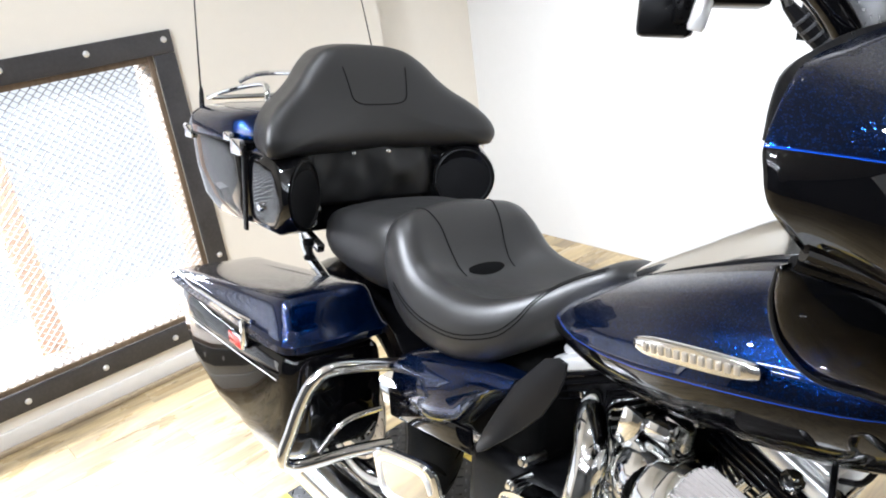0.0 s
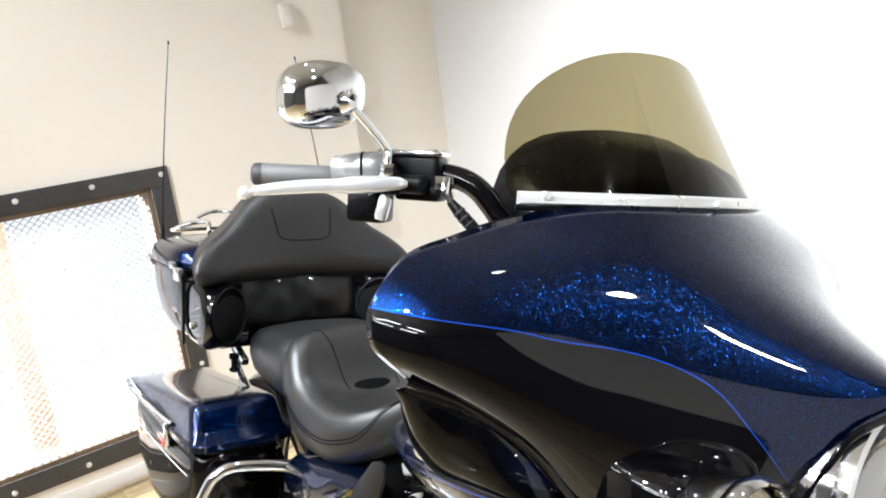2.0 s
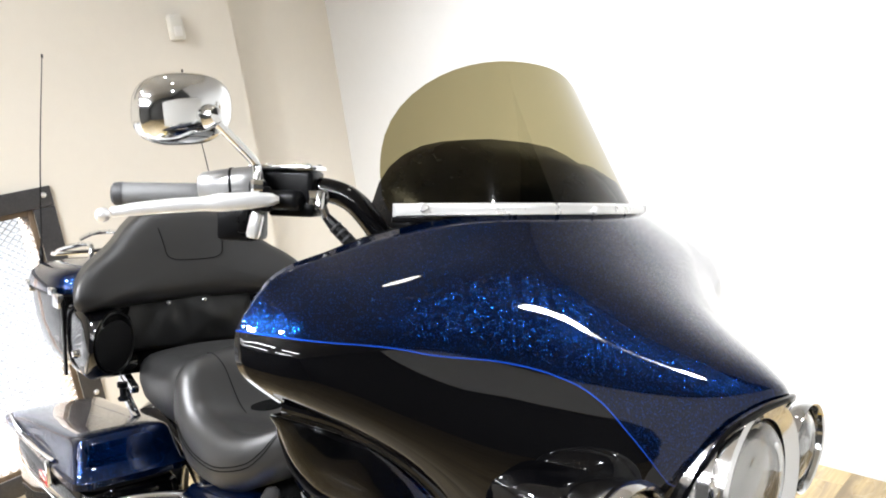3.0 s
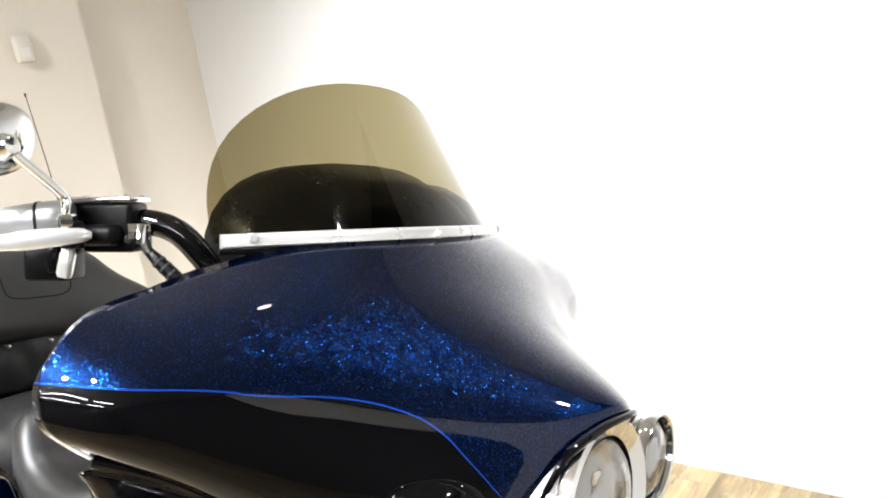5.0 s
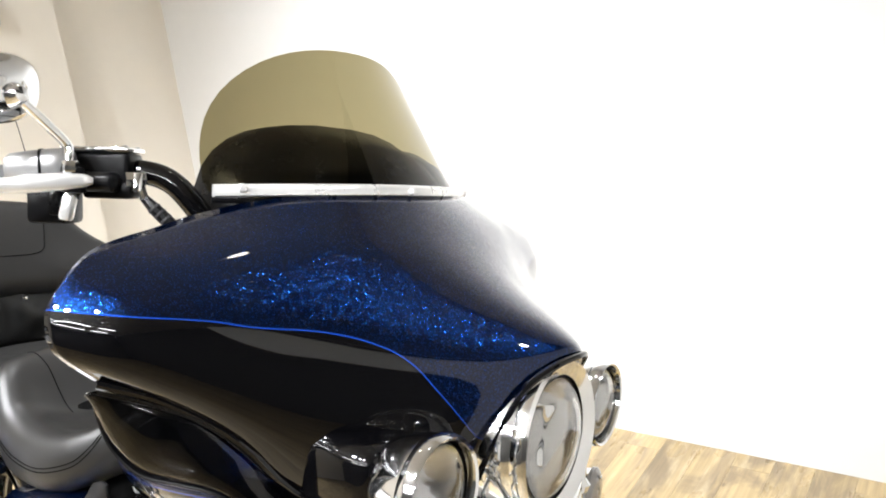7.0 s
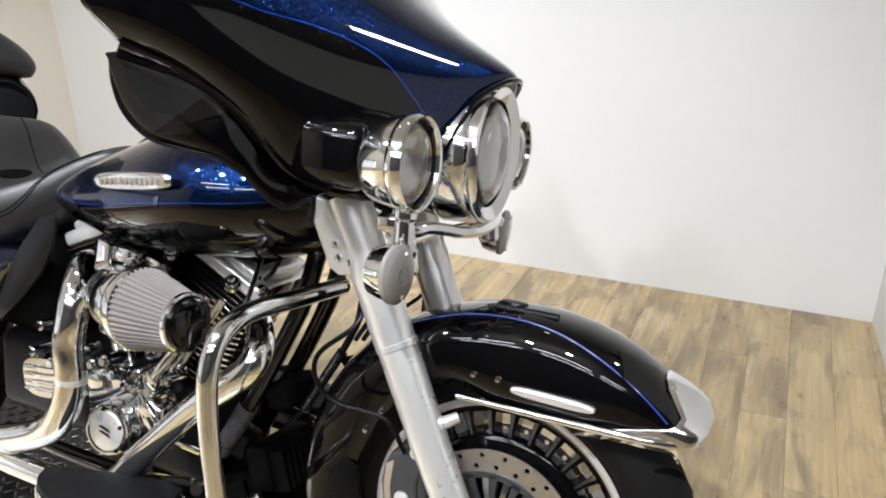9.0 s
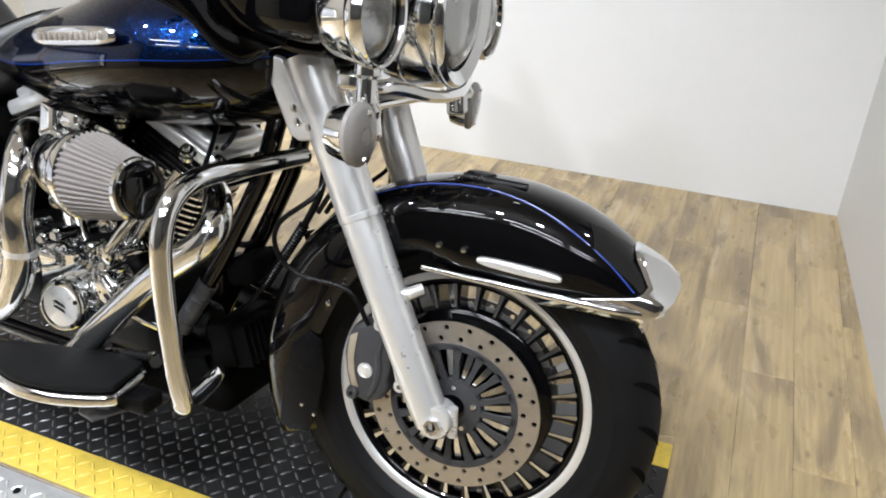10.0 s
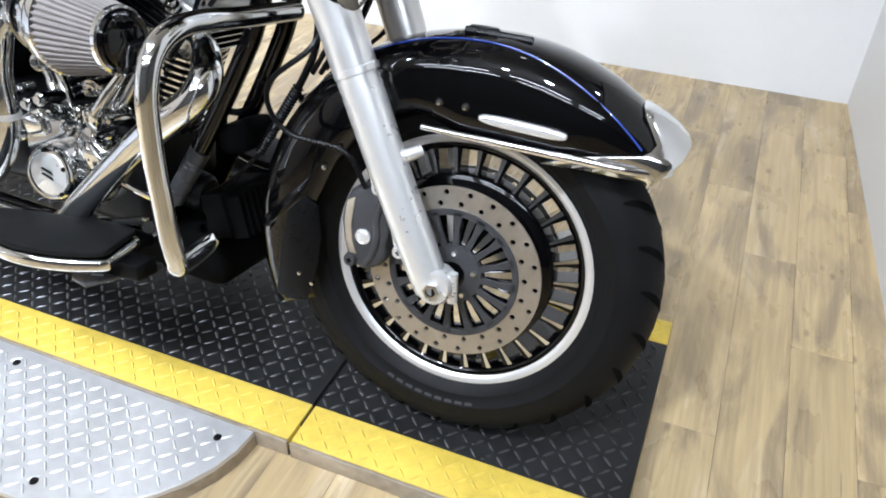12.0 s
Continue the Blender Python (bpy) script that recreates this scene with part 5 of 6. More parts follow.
for x, k in ((0.030, 0.04), (0.0295, 0.25), (0.028, 0.45), (0.024, 0.65), (0.018, 0.82), (0.010, 0.94), (0.003, 0.99), (-0.003, 1.0), (-0.006, 0.985), (-0.008, 1.0), (-0.016, 1.0), (-0.018, 0.96)):
    prof.append([Vector((mc.x + x - 0.25 * a * k, mc.y + a * k, mc.z + b * k + 0.10 * a * k)) for a, b in squircle(0.0635, 0.0405, 44, 2.6)])
bpart("mirror", rings(prof), M_CHROME, bar, "rounded chrome mirror shell", front=True, sharp=60)
bpart("mirror_stem", tube([(1.088, -0.394, 1.245), (1.086, -0.394, 1.262), (1.081, -0.394, 1.277), (1.083, -0.418, 1.298), (1.086, -0.452, 1.325)], 0.0056, 12, 5), M_CHROME, bar, "bent chrome mirror stem", front=True)
bpart("mirror_boss", lathe([(0.0, 0.018), (0.008, 0.016), (0.013, 0.008), (0.015, -0.004), (0.018, -0.010)], (1.078, -0.452, 1.327), (1, 0.1, 0.05), 20), M_CHROME, bar, "round mirror socket", front=True)
bpart("stem_nut", lathe([(0.008, -0.008), (0.011, -0.004), (0.011, 0.004), (0.008, 0.008)], (1.088, -0.394, 1.250), (0, 0, 1), 6), M_CHROME, bar, "stem nut", front=True)

# -- tank --
rows = []
for x, top, bot, w in ((0.698, 0.768, 0.752, 0.080), (0.706, 0.782, 0.736, 0.114), (0.726, 0.798, 0.722, 0.141), (0.76, 0.818, 0.708, 0.160), (0.80, 0.838, 0.697, 0.177), (0.85, 0.860, 0.688, 0.194), (0.91, 0.884, 0.683, 0.211), (0.98, 0.910, 0.684, 0.229), (1.06, 0.936, 0.690, 0.238), (1.14, 0.948, 0.698, 0.236), (1.21, 0.946, 0.708, 0.222), (1.27, 0.938, 0.725, 0.195), (1.315, 0.922, 0.752, 0.155), (1.335, 0.90, 0.775, 0.10)):
    zc = bot + (top - bot) * 0.50
    ring = []
    for a, b in squircle(1, 1, 36, 2.35):
        z = zc + (b * (top - zc) if b > 0 else b * (zc - bot))
        flat = 1 - 0.10 * max(0, b)
        ring.append(Vector((x, a * w * flat, z)))
    rows.append(ring)
dense = [spline([rows[i][k] for i in range(len(rows))], 3) for k in range(36)]
rows = [[dense[k][i] for k in range(36)] for i in range(len(dense[0]))]
tank = bpart("fuel_tank", rings(rows), M_TANK, bike, "blue and black teardrop fuel tank with silver badges", sharp=60)
con = []
for x, w, z in ((0.735, 0.026, 0.812), (0.79, 0.036, 0.848), (0.85, 0.045, 0.884), (0.91, 0.050, 0.918), (0.965, 0.053, 0.950), (1.02, 0.056, 0.980), (1.06, 0.057, 0.993), (1.09, 0.053, 0.985), (1.13, 0.042, 0.962)):
    con.append([Vector((x, y * w, z - 0.03 + h)) for y, h in ((-1, -0.03), (-1, 0.004), (-0.85, 0.018), (-0.5, 0.026), (0, 0.030), (0.5, 0.026), (0.85, 0.018), (1, 0.004), (1, -0.03))])
dense = [spline([con[i][k] for i in range(len(con))], 4) for k in range(9)]
bpart("tank_console", rings([[dense[k][i] for k in range(9)] for i in range(len(dense[0]))]), M_CHROME, tank, "long chrome tank console", sharp=50)
for s in (-1, 1):
    bpart("console_gasket", tube([(x, s * (w + 0.006), z - 0.043) for x, w, z in ((0.75, 0.028, 0.848), (0.82, 0.042, 0.882), (0.892, 0.049, 0.914), (0.95, 0.053, 0.937), (1.005, 0.056, 0.958), (1.06, 0.057, 0.976), (1.12, 0.050, 0.988))], 0.005, 8, 4), M_PLASTIC, tank, "black console edging")
    bd = bpart("badge", moved(rings([[Vector((a, d, b)) for a, b in squircle(0.091 * k, 0.0138 * k, 28, 3.4)] for d, k in ((0.0, 1.0), (-0.004, 1.0), (-0.0075, 0.93), (-0.0085, 0.86))]), pose(1.047, -0.2385, 0.836, 0, -7.5, -2.5)), M_TRIM, tank, "long silver tank badge with raised lettering bars") if s < 0 else bpart("badge", mirrored(moved(rings([[Vector((a, d, b)) for a, b in squircle(0.091 * k, 0.0138 * k, 28, 3.4)] for d, k in ((0.0, 1.0), (-0.004, 1.0), (-0.0075, 0.93), (-0.0085, 0.86))]), pose(1.047, -0.2385, 0.836, 0, -7.5, -2.5))), M_SATIN, tank, "long silver tank badge")
    if s < 0:
        for k in range(12):
            u = -0.066 + k * 0.012
            bpart("badge_bar", moved(block((0.0080, 0.004, 0.0125), (u, -0.0086, 0), bevel=0.0018), pose(1.047, -0.2385, 0.836, 0, -7.5, -2.5)), M_STEEL, bd)

# -- seat --
def seat_ring(x, w, zc, ze, zb, n=14):
    top = []
    for k in range(-n, n + 1):
        q = k / n
        z = zc + (ze - zc) * min(1, abs(q) / 0.8) ** 2
        e = max(0, (abs(q) - 0.72) / 0.28)
        top.append(Vector((x, w * (q if abs(q) < 0.72 else math.copysign(0.72 + 0.28 * math.sin(e * math.pi / 2), q)), z - (ze - zb) * 0.42 * (1 - math.cos(e * math.pi / 2)))))
    m = ze - (ze - zb) * 0.42
    low = [Vector((x, w * 1.01, m - (m - zb) * 0.35)), Vector((x, w * 0.97, m - (m - zb) * 0.75)), Vector((x, w * 0.86, zb)), Vector((x, 0, zb)), Vector((x, -w * 0.86, zb)), Vector((x, -w * 0.97, m - (m - zb) * 0.75)), Vector((x, -w * 1.01, m - (m - zb) * 0.35))]
    return top + low


def smooth_rings(keys, n=4):
    vals = spline([(k[0], k[1], k[2]) for k in keys], n)
    val2 = spline([(k[3], k[4], 0) for k in keys], n)
    return [seat_ring(a.x, max(a.y, 0.01), a.z, b.x, b.y) for a, b in zip(vals, val2)]


seat_shape = rings(smooth_rings([(0.785, 0.036, 0.842, 0.838, 0.818), (0.762, 0.062, 0.848, 0.841, 0.80), (0.72, 0.092, 0.830, 0.824, 0.755), (0.67, 0.130, 0.790, 0.796, 0.70), (0.61, 0.176, 0.748, 0.770, 0.657), (0.54, 0.200, 0.728, 0.757, 0.632), (0.46, 0.206, 0.728, 0.762, 0.630), (0.405, 0.205, 0.741, 0.780, 0.636), (0.375, 0.202, 0.775, 0.806, 0.645), (0.345, 0.196, 0.828, 0.836, 0.655), (0.31, 0.186, 0.858, 0.850, 0.68), (0.28, 0.170, 0.862, 0.842, 0.70)]))
seat = bpart("rider_seat", seat_shape, M_VINYL, bike, "deep bucket rider seat in black vinyl", sharp=70)
bpart("passenger_seat", rings(smooth_rings([(0.30, 0.165, 0.846, 0.838, 0.69), (0.26, 0.178, 0.848, 0.836, 0.69), (0.18, 0.178, 0.838, 0.828, 0.69), (0.08, 0.172, 0.828, 0.820, 0.70), (0.03, 0.160, 0.818, 0.808, 0.715)])), M_VINYL, bike, "smooth black passenger seat", sharp=70)
bpart("seam", tube(laid_on(seat_shape, [(0.755, -0.048, 0.832), (0.70, -0.090, 0.806), (0.67, -0.124, 0.776), (0.645, -0.158, 0.738), (0.61, -0.183, 0.706), (0.54, -0.207, 0.688), (0.46, -0.212, 0.690), (0.40, -0.209, 0.704), (0.35, -0.203, 0.73)], (0, 0.8, -0.6)), 0.0011, 6, 1), M_SEAM, seat, "stitched seam")
bpart("seam", tube(laid_on(seat_shape, [(0.755, -0.044, 0.838), (0.70, -0.085, 0.813), (0.67, -0.119, 0.783), (0.645, -0.154, 0.745), (0.61, -0.180, 0.713), (0.54, -0.206, 0.695), (0.46, -0.211, 0.697), (0.40, -0.208, 0.711), (0.35, -0.202, 0.737)], (0, 0.8, -0.6)), 0.0011, 6, 1), M_SEAM, seat, "stitched seam")
for s in (-1, 1):
    bpart("seam", tube(laid_on(seat_shape, [(0.415, s * 0.066, 0.7395), (0.388, s * 0.070, 0.762), (0.365, s * 0.075, 0.795), (0.345, s * 0.080, 0.8295), (0.315, s * 0.088, 0.8565), (0.29, s * 0.095, 0.8625)], (-0.5, 0, -0.85)), 0.0011, 6, 1), M_SEAM, seat, "stitched seam")
# near-black disc laid on the seat as the shade inside its tuck
bpart("tuck", moved(lathe([(0.0, 0.003), (0.02, 0.0028), (0.034, 0.001), (0.040, -0.003)], (0, 0, 0), (0, 0, 1), 28), pose(0.402, 0, 0.7435, 0, 34, 0) @ Matrix.Diagonal((0.55, 2.2, 1, 1))), M_SHADE, seat, "dark disc painted as the shaded tuck in the seat")

# -- top box --
def box_ring(x0, x1, w, z, p=4.0, n=44, nose=0.0):
    cx, hx = (x0 + x1) / 2, (x1 - x0) / 2
    return [Vector((cx + a * hx, b * w, z)) for a, b in squircle(1, 1, n, p)]


box = bpart("top_box", rings([box_ring(-0.38, -0.09, 0.235, 0.748), box_ring(-0.405, -0.075, 0.262, 0.757), box_ring(-0.428, -0.066, 0.285, 0.80), box_ring(-0.44, -0.062, 0.297, 0.87), box_ring(-0.445, -0.062, 0.303, 0.938), box_ring(-0.443, -0.062, 0.302, 0.944)]), M_BLACK, bike, "gloss black touring top box with backrest", sharp=40)
bpart("lid", rings([box_ring(-0.450, -0.062, 0.309, 0.950), box_ring(-0.450, -0.062, 0.309, 0.966), box_ring(-0.442, -0.075, 0.302, 0.988), box_ring(-0.420, -0.095, 0.282, 1.004), box_ring(-0.37, -0.13, 0.235, 1.013), box_ring(-0.31, -0.17, 0.17, 1.017)]), M_BLUE, box, "dark blue curved lid", sharp=50)
bpart("lid_seal", rings([box_ring(-0.447, -0.061, 0.306, 0.9435), box_ring(-0.447, -0.061, 0.306, 0.9505)]), M_PLASTIC, box, "black lid seal")
bpart("front_edge", block((0.016, 0.008, 0.19), (-0.078, -0.300, 0.852), (0, 4, 0), 0.003), M_PLASTIC, box, "black corner edging")
for s in (-1, 1):
    bpart("latch", join(block((0.05, 0.014, 0.035), (-0.09, s * 0.306, 0.940), (0, 0, 0), 0.004, 2), block((0.035, 0.012, 0.02), (-0.13, s * 0.308, 0.958), (0, 0, 0), 0.004, 2)), M_CHROME, box, "chrome lid latch")
    bpart("latch", block((0.04, 0.016, 0.03), (-0.36, s * 0.300, 0.945), (0, 0, 0), 0.004, 2), M_CHROME, box, "chrome lid latch")
    # speaker pods flank the pad, facing forward
    pc, pd = Vector((0.052, s * 0.222, 0.853)), Vector((0.80, -s * 0.60, 0.04)).normalized()
    _, pu, pv = axes_for(pd)
    rect = [(a, c) for a, c in squircle(1, 1, 40, 6)]
    loft = [[Vector((x + dx * a, s * (0.215 + 0.077 * a), 0.852 + 0.088 * c)) for a, c in rect] for x, dx in ((-0.07, 0.0), (-0.03, 0.012), (0.010, 0.030))]
    side, upw = Vector((0.60, s * 0.80, 0)), Vector((0, 0, 1))
    circle = [(math.cos(2 * math.pi * q / 40), math.sin(2 * math.pi * q / 40)) for q in range(40)]
    loft.append([pc - pd * 0.012 + side * 0.080 * a + upw * 0.080 * c for a, c in circle])
    loft.append([pc + side * 0.078 * a + upw * 0.078 * c for a, c in circle])
    loft.append([pc + side * 0.070 * a + upw * 0.070 * c for a, c in circle])
    pod = bpart("speaker_pod", rings(loft), M_BLACK, box, "gloss black speaker pod beside the backrest", sharp=50)
    bpart("speaker_ring", lathe([(0.071, -0.002), (0.0725, 0.004), (0.069, 0.005), (0.0665, 0.0)], pc, pd, 40), M_GREYPLASTIC, pod)
    bpart("speaker_grille", lathe([(0.0, 0.004), (0.03, 0.0035), (0.067, 0.001)], pc, pd, 32), M_ENGINE, pod, "black mesh speaker grille")
    ant = bpart("antenna", tube([(-0.355, s * 0.270, 0.985), (-0.39, s * 0.26, 1.09), (-0.45, s * 0.24, 1.30), (-0.533, s * 0.205, 1.575)], [0.0030, 0.0022, 0.0016, 0.0012], 8, 4), M_PLASTIC, box, "thin black whip antenna")
    bpart("antenna_base", lathe([(0.010, -0.03), (0.009, 0.0), (0.0065, 0.02), (0.0055, 0.06), (0.003, 0.075)], (-0.352, s * 0.272, 0.975), (-0.15, -s * 0.05, 1), 14), M_PLASTIC, ant, "black antenna ferrule")
    bpart("antenna_tip", lathe([(0, 0.004), (0.0028, 0.002), (0.0028, -0.008)], (-0.533, s * 0.205, 1.575), (-0.2, 0, 1), 8), M_PLASTIC, ant)
bpart("lock", lathe([(0.0, 0.010), (0.008, 0.009), (0.010, 0.0), (0.019, -0.001), (0.020, -0.006)], (-0.012, -0.291, 0.822), (0.0, -1, 0.0), 20), M_CHROME, box, "small chrome lock")
for y in (-0.11, 0.11):
    bpart("rack_rail", tube([(-0.06, y, 1.055), (-0.07, y, 1.083), (-0.10, y, 1.090), (-0.26, y, 1.088), (-0.33, y * 1.3, 1.080), (-0.37, y * 1.5, 1.062)], 0.0065, 10, 5), M_CHROME, box, "chrome luggage rack rail")
bpart("rack_rail", tube([(-0.13, -0.215, 1.030), (-0.135, -0.212, 1.058), (-0.17, -0.21, 1.066), (-0.30, -0.215, 1.048), (-0.40, -0.222, 1.026), (-0.435, -0.20, 1.018), (-0.44, 0, 1.022), (-0.435, 0.20, 1.018), (-0.40, 0.222, 1.026), (-0.30, 0.215, 1.048), (-0.17, 0.21, 1.066), (-0.135, 0.212, 1.058), (-0.13, 0.215, 1.030)], 0.0065, 10, 5), M_CHROME, box, "chrome luggage rack rail")

# backrest pad: bell outline, drawn forward in rounded steps
half = spline([(0, 1.160, 0), (0.065, 1.157, 0), (0.118, 1.145, 0), (0.160, 1.117, 0), (0.191, 1.086, 0), (0.224, 1.060, 0), (0.272, 1.030, 0), (0.308, 0.995, 0), (0.320, 0.964, 0), (0.315, 0.943, 0), (0.296, 0.931, 0), (0.20, 0.927, 0), (0.10, 0.927, 0), (0.0, 0.927, 0)], 4)
out = [(p.x, p.y) for p in half] + [(-p.x, p.y) for p in reversed(half[1:-1])]
rows = []
cz = 1.03
levels = [(-0.10, 0.82, 0.94, 0.25), (-0.085, 0.86, 0.98, 0.35), (-0.06, 0.89, 1.0, 0.5), (-0.03, 0.93, 1.0, 0.7), (-0.012, 0.96, 1.0, 0.85)]
levels += [(-0.006 + 0.044 * (1 - q ** 3) ** 0.45, 0.975 * q, q, 0.9 + 0.1 * min(1, (1 - q) * 8)) for q in (0.998, 0.985, 0.96, 0.92, 0.86, 0.77, 0.64, 0.48, 0.30, 0.14, 0.02)]
for x, ky, kz, w in levels:
    rows.append([Vector((x - 0.012 + 0.075 * w * (abs(y) * ky / 0.30) ** 2.2 - 0.30 * max(0, (cz + (z - cz) * kz) - 0.97), y * ky, cz + (z - cz) * kz)) for y, z in out])
pad_shape = rings(rows)
pad = bpart("backrest_pad", pad_shape, M_VINYL, bike, "bell-shaped black vinyl passenger backrest", sharp=70)
bpart("seam", tube(laid_on(pad_shape, [(0, y, z) for y, z in ((-0.085, 1.112), (-0.078, 1.07), (-0.072, 1.045), (-0.050, 1.034), (0.0, 1.032), (0.050, 1.034), (0.072, 1.045), (0.078, 1.07), (0.085, 1.112))], (-1, 0, 0)), 0.0011, 6, 1), M_SEAM, pad, "stitched seam")
# leather pouch under the pad, with soft folds
rows = []
for i in range(15):
    f = i / 14
    row = []
    for k in range(31):
        q = k / 30 * 2 - 1
        fold = 0.018 * noise.noise(Vector((q * 3.1, f * 2.0, 3.3))) + 0.007 * math.sin(q * 7 + f * 3 + 1) * f
        row.append(Vector((-0.004 + 0.016 * math.sin(math.pi * f) * (1 - q ** 4) + fold, q * (0.175 + 0.01 * f), 0.945 - 0.135 * f)))
    rows.append(row)
pouch = bpart("pouch", grid(rows), M_LEATHER, bike, "soft black leather pouch below the backrest", sharp=80, solid=0.006)
for y in (-0.075, 0.02):
    bpart("snap", lathe([(0, 0.004), (0.004, 0.003), (0.006, 0)], (0.012, y, 0.926), (1, 0, 0), 12), M_CHROME, pouch, "chrome snap")
bpart("back_panel", block((0.03, 0.46, 0.20), (-0.03, 0, 0.85), bevel=0.01), M_PLASTIC, box, "black panel behind the pouch")
for s in (-1, 1):
    bpart("support_bracket", join(tube([(-0.06, s * 0.17, 0.75), (-0.03, s * 0.175, 0.70), (0.06, s * 0.18, 0.66)], 0.012, 10, 4), block((0.09, 0.02, 0.02), (-0.02, s * 0.17, 0.735), (0, 20, 0), 0.004)), M_CHROME, bike, "chrome top box bracket")
    bpart("docking_post", lathe([(0.012, 0.0), (0.014, 0.006), (0.008, 0.012), (0.008, 0.03), (0.013, 0.034), (0.013, 0.045), (0.0, 0.046)], (0.02, s * 0.20, 0.70), (0, 0, 1), 14), M_ENGINE, bike, "dark docking post")

# -- saddlebags --
def bag_ring(x, y0, y1, z0, z1, n=44, p=6):
    return [Vector((x, (y0 + y1) / 2 + a * (y1 - y0) / 2, (z0 + z1) / 2 + b * (z1 - z0) / 2)) for a, b in squircle(1, 1, n, p)]


for s in (-1, 1):
    f = (lambda q: q) if s < 0 else mirrored
    bag = bpart("saddlebag", f(rings([bag_ring(0.235, -0.345, -0.17, 0.385, 0.568), bag_ring(0.225, -0.372, -0.15, 0.355, 0.576), bag_ring(0.19, -0.386, -0.145, 0.335, 0.580), bag_ring(0.05, -0.396, -0.145, 0.325, 0.582), bag_ring(-0.12, -0.398, -0.145, 0.345, 0.582), bag_ring(-0.25, -0.392, -0.15, 0.395, 0.580), bag_ring(-0.335, -0.375, -0.16, 0.440, 0.576), bag_ring(-0.355, -0.355, -0.18, 0.455, 0.565)])), M_BLACK, bike, "gloss black hard saddlebag with dark blue lid", sharp=50)
    lid = []
    for z, i, j in ((0.590, -0.006, -0.006), (0.604, -0.006, -0.006), (0.610, 0.004, 0.002), (0.640, 0.020, 0.009), (0.676, 0.034, 0.018), (0.688, 0.041, 0.025), (0.693, 0.052, 0.036), (0.696, 0.10, 0.07)):
        ring = [(-0.06 + a * (0.305 - i), -0.262 + b * (0.130 - j)) for a, b in squircle(1, 1, 64, 12)]
        lid.append([Vector((x, y, z - 0.085 * max(0.0, (z - 0.610) / 0.086) * (0.245 - x) / 0.61)) for x, y in ring])
    bpart("lid", f(rings(lid)), M_BLUE, bag, "dark blue moulded lid", sharp=40)
    bpart("lid_seal", f(rings([[Vector((-0.06 + a * 0.302, -0.265 + b * 0.127, z)) for a, b in squircle(1, 1, 40, 5)] for z in (0.578, 0.590)])), M_PLASTIC, bag, "dark lid seal")
    bpart("latch", f(join(block((0.018, 0.014, 0.055), (0.075, -0.400, 0.585), (0, 0, 0), 0.005, 2), block((0.05, 0.008, 0.03), (0.045, -0.400, 0.560), (0, 0, 0), 0.004, 2))), M_CHROME, bag, "chrome bag latch")
    bpart("reflector", f(block((0.060, 0.006, 0.026), (0.03, -0.402, 0.556), (0, 0, 0), 0.004)), M_RED, bag, "red side reflector")
    bpart("pinstripe", f(tube([(0.19, -0.3905, 0.52), (0.05, -0.400, 0.525), (-0.12, -0.4015, 0.525), (-0.26, -0.395, 0.52)], 0.0013, 6, 4)), M_DECAL, bag, "thin pale pinstripe")
    bpart("lid_rail", f(tube([(0.10, -0.392, 0.616), (0.02, -0.402, 0.618), (-0.15, -0.402, 0.616), (-0.32, -0.385, 0.614)], 0.005, 8, 5)), M_CHROME, bag, "chrome lid rail")
    bpart("bag_guard", f(tube([(0.36, -0.13, 0.555), (0.315, -0.24, 0.562), (0.295, -0.315, 0.563), (0.285, -0.352, 0.545), (0.276, -0.378, 0.505), (0.268, -0.405, 0.445), (0.262, -0.423, 0.392), (0.262, -0.412, 0.372), (0.272, -0.375, 0.367), (0.30, -0.28, 0.378), (0.34, -0.20, 0.390)], 0.0135, 16, 6)), M_CHROME, bike, "chrome tubular saddlebag guard")
    bpart("guard_strut", f(tube([(0.30, -0.36, 0.40), (0.31, -0.30, 0.455), (0.33, -0.22, 0.470)], 0.006, 10, 4)), M_CHROME, bike, "thin chrome strut")
    bpart("side_cover", f(rings([[Vector((x, y, z)) for z, y in ((z1, -0.14), (z1, -0.19 - d * 0.5), (z1 - (z1 - z0) * 0.12, -0.205 - d), (z0 + (z1 - z0) * 0.5, -0.214 - d), (z0 + 0.02, -0.20 - d * 0.6), (z0, -0.17), (z0, -0.14))] for x, z0, z1, d in ((0.36, 0.50, 0.585, 0.0), (0.40, 0.475, 0.610, 0.006), (0.48, 0.478, 0.628, 0.012), (0.55, 0.515, 0.640, 0.008), (0.62, 0.585, 0.648, -0.006), (0.68, 0.628, 0.652, -0.02))])), M_BLUE, bike, "dark blue painted side cover", sharp=60)
    bpart("side_cover_band", f(block((0.26, 0.012, 0.05), (0.46, -0.196, 0.488), (0, -6, 0), 0.005)), M_BLACK, bike, "black lower cover")
    bpart("heat_deflector", f(slab([(0.772, 0.729), (0.800, 0.740), (0.818, 0.737), (0.816, 0.715), (0.800, 0.678), (0.769, 0.631), (0.725, 0.588), (0.682, 0.550), (0.635, 0.510), (0.618, 0.500), (0.612, 0.510), (0.635, 0.552), (0.668, 0.605), (0.707, 0.662)], 0.006, pose(0, -0.205, 0, 90, 0, 0), 0.002)), M_GREYPLASTIC, bike, "flat dark grey plastic heat deflector", sharp=60)
    # passenger board, folded up
    pb = bpart("passenger_board", f(moved(rings([[Vector((a, d, b)) for a, b in squircle(0.085 * k, 0.055 * k, 32, 4.5)] for d, k in ((0.0, 0.97), (-0.004, 1.0), (-0.010, 1.0), (-0.014, 0.94))]), pose(0.555, -0.318, 0.452, 8, -8, 6))), M_CHROME, bike, "chrome folded passenger footboard")
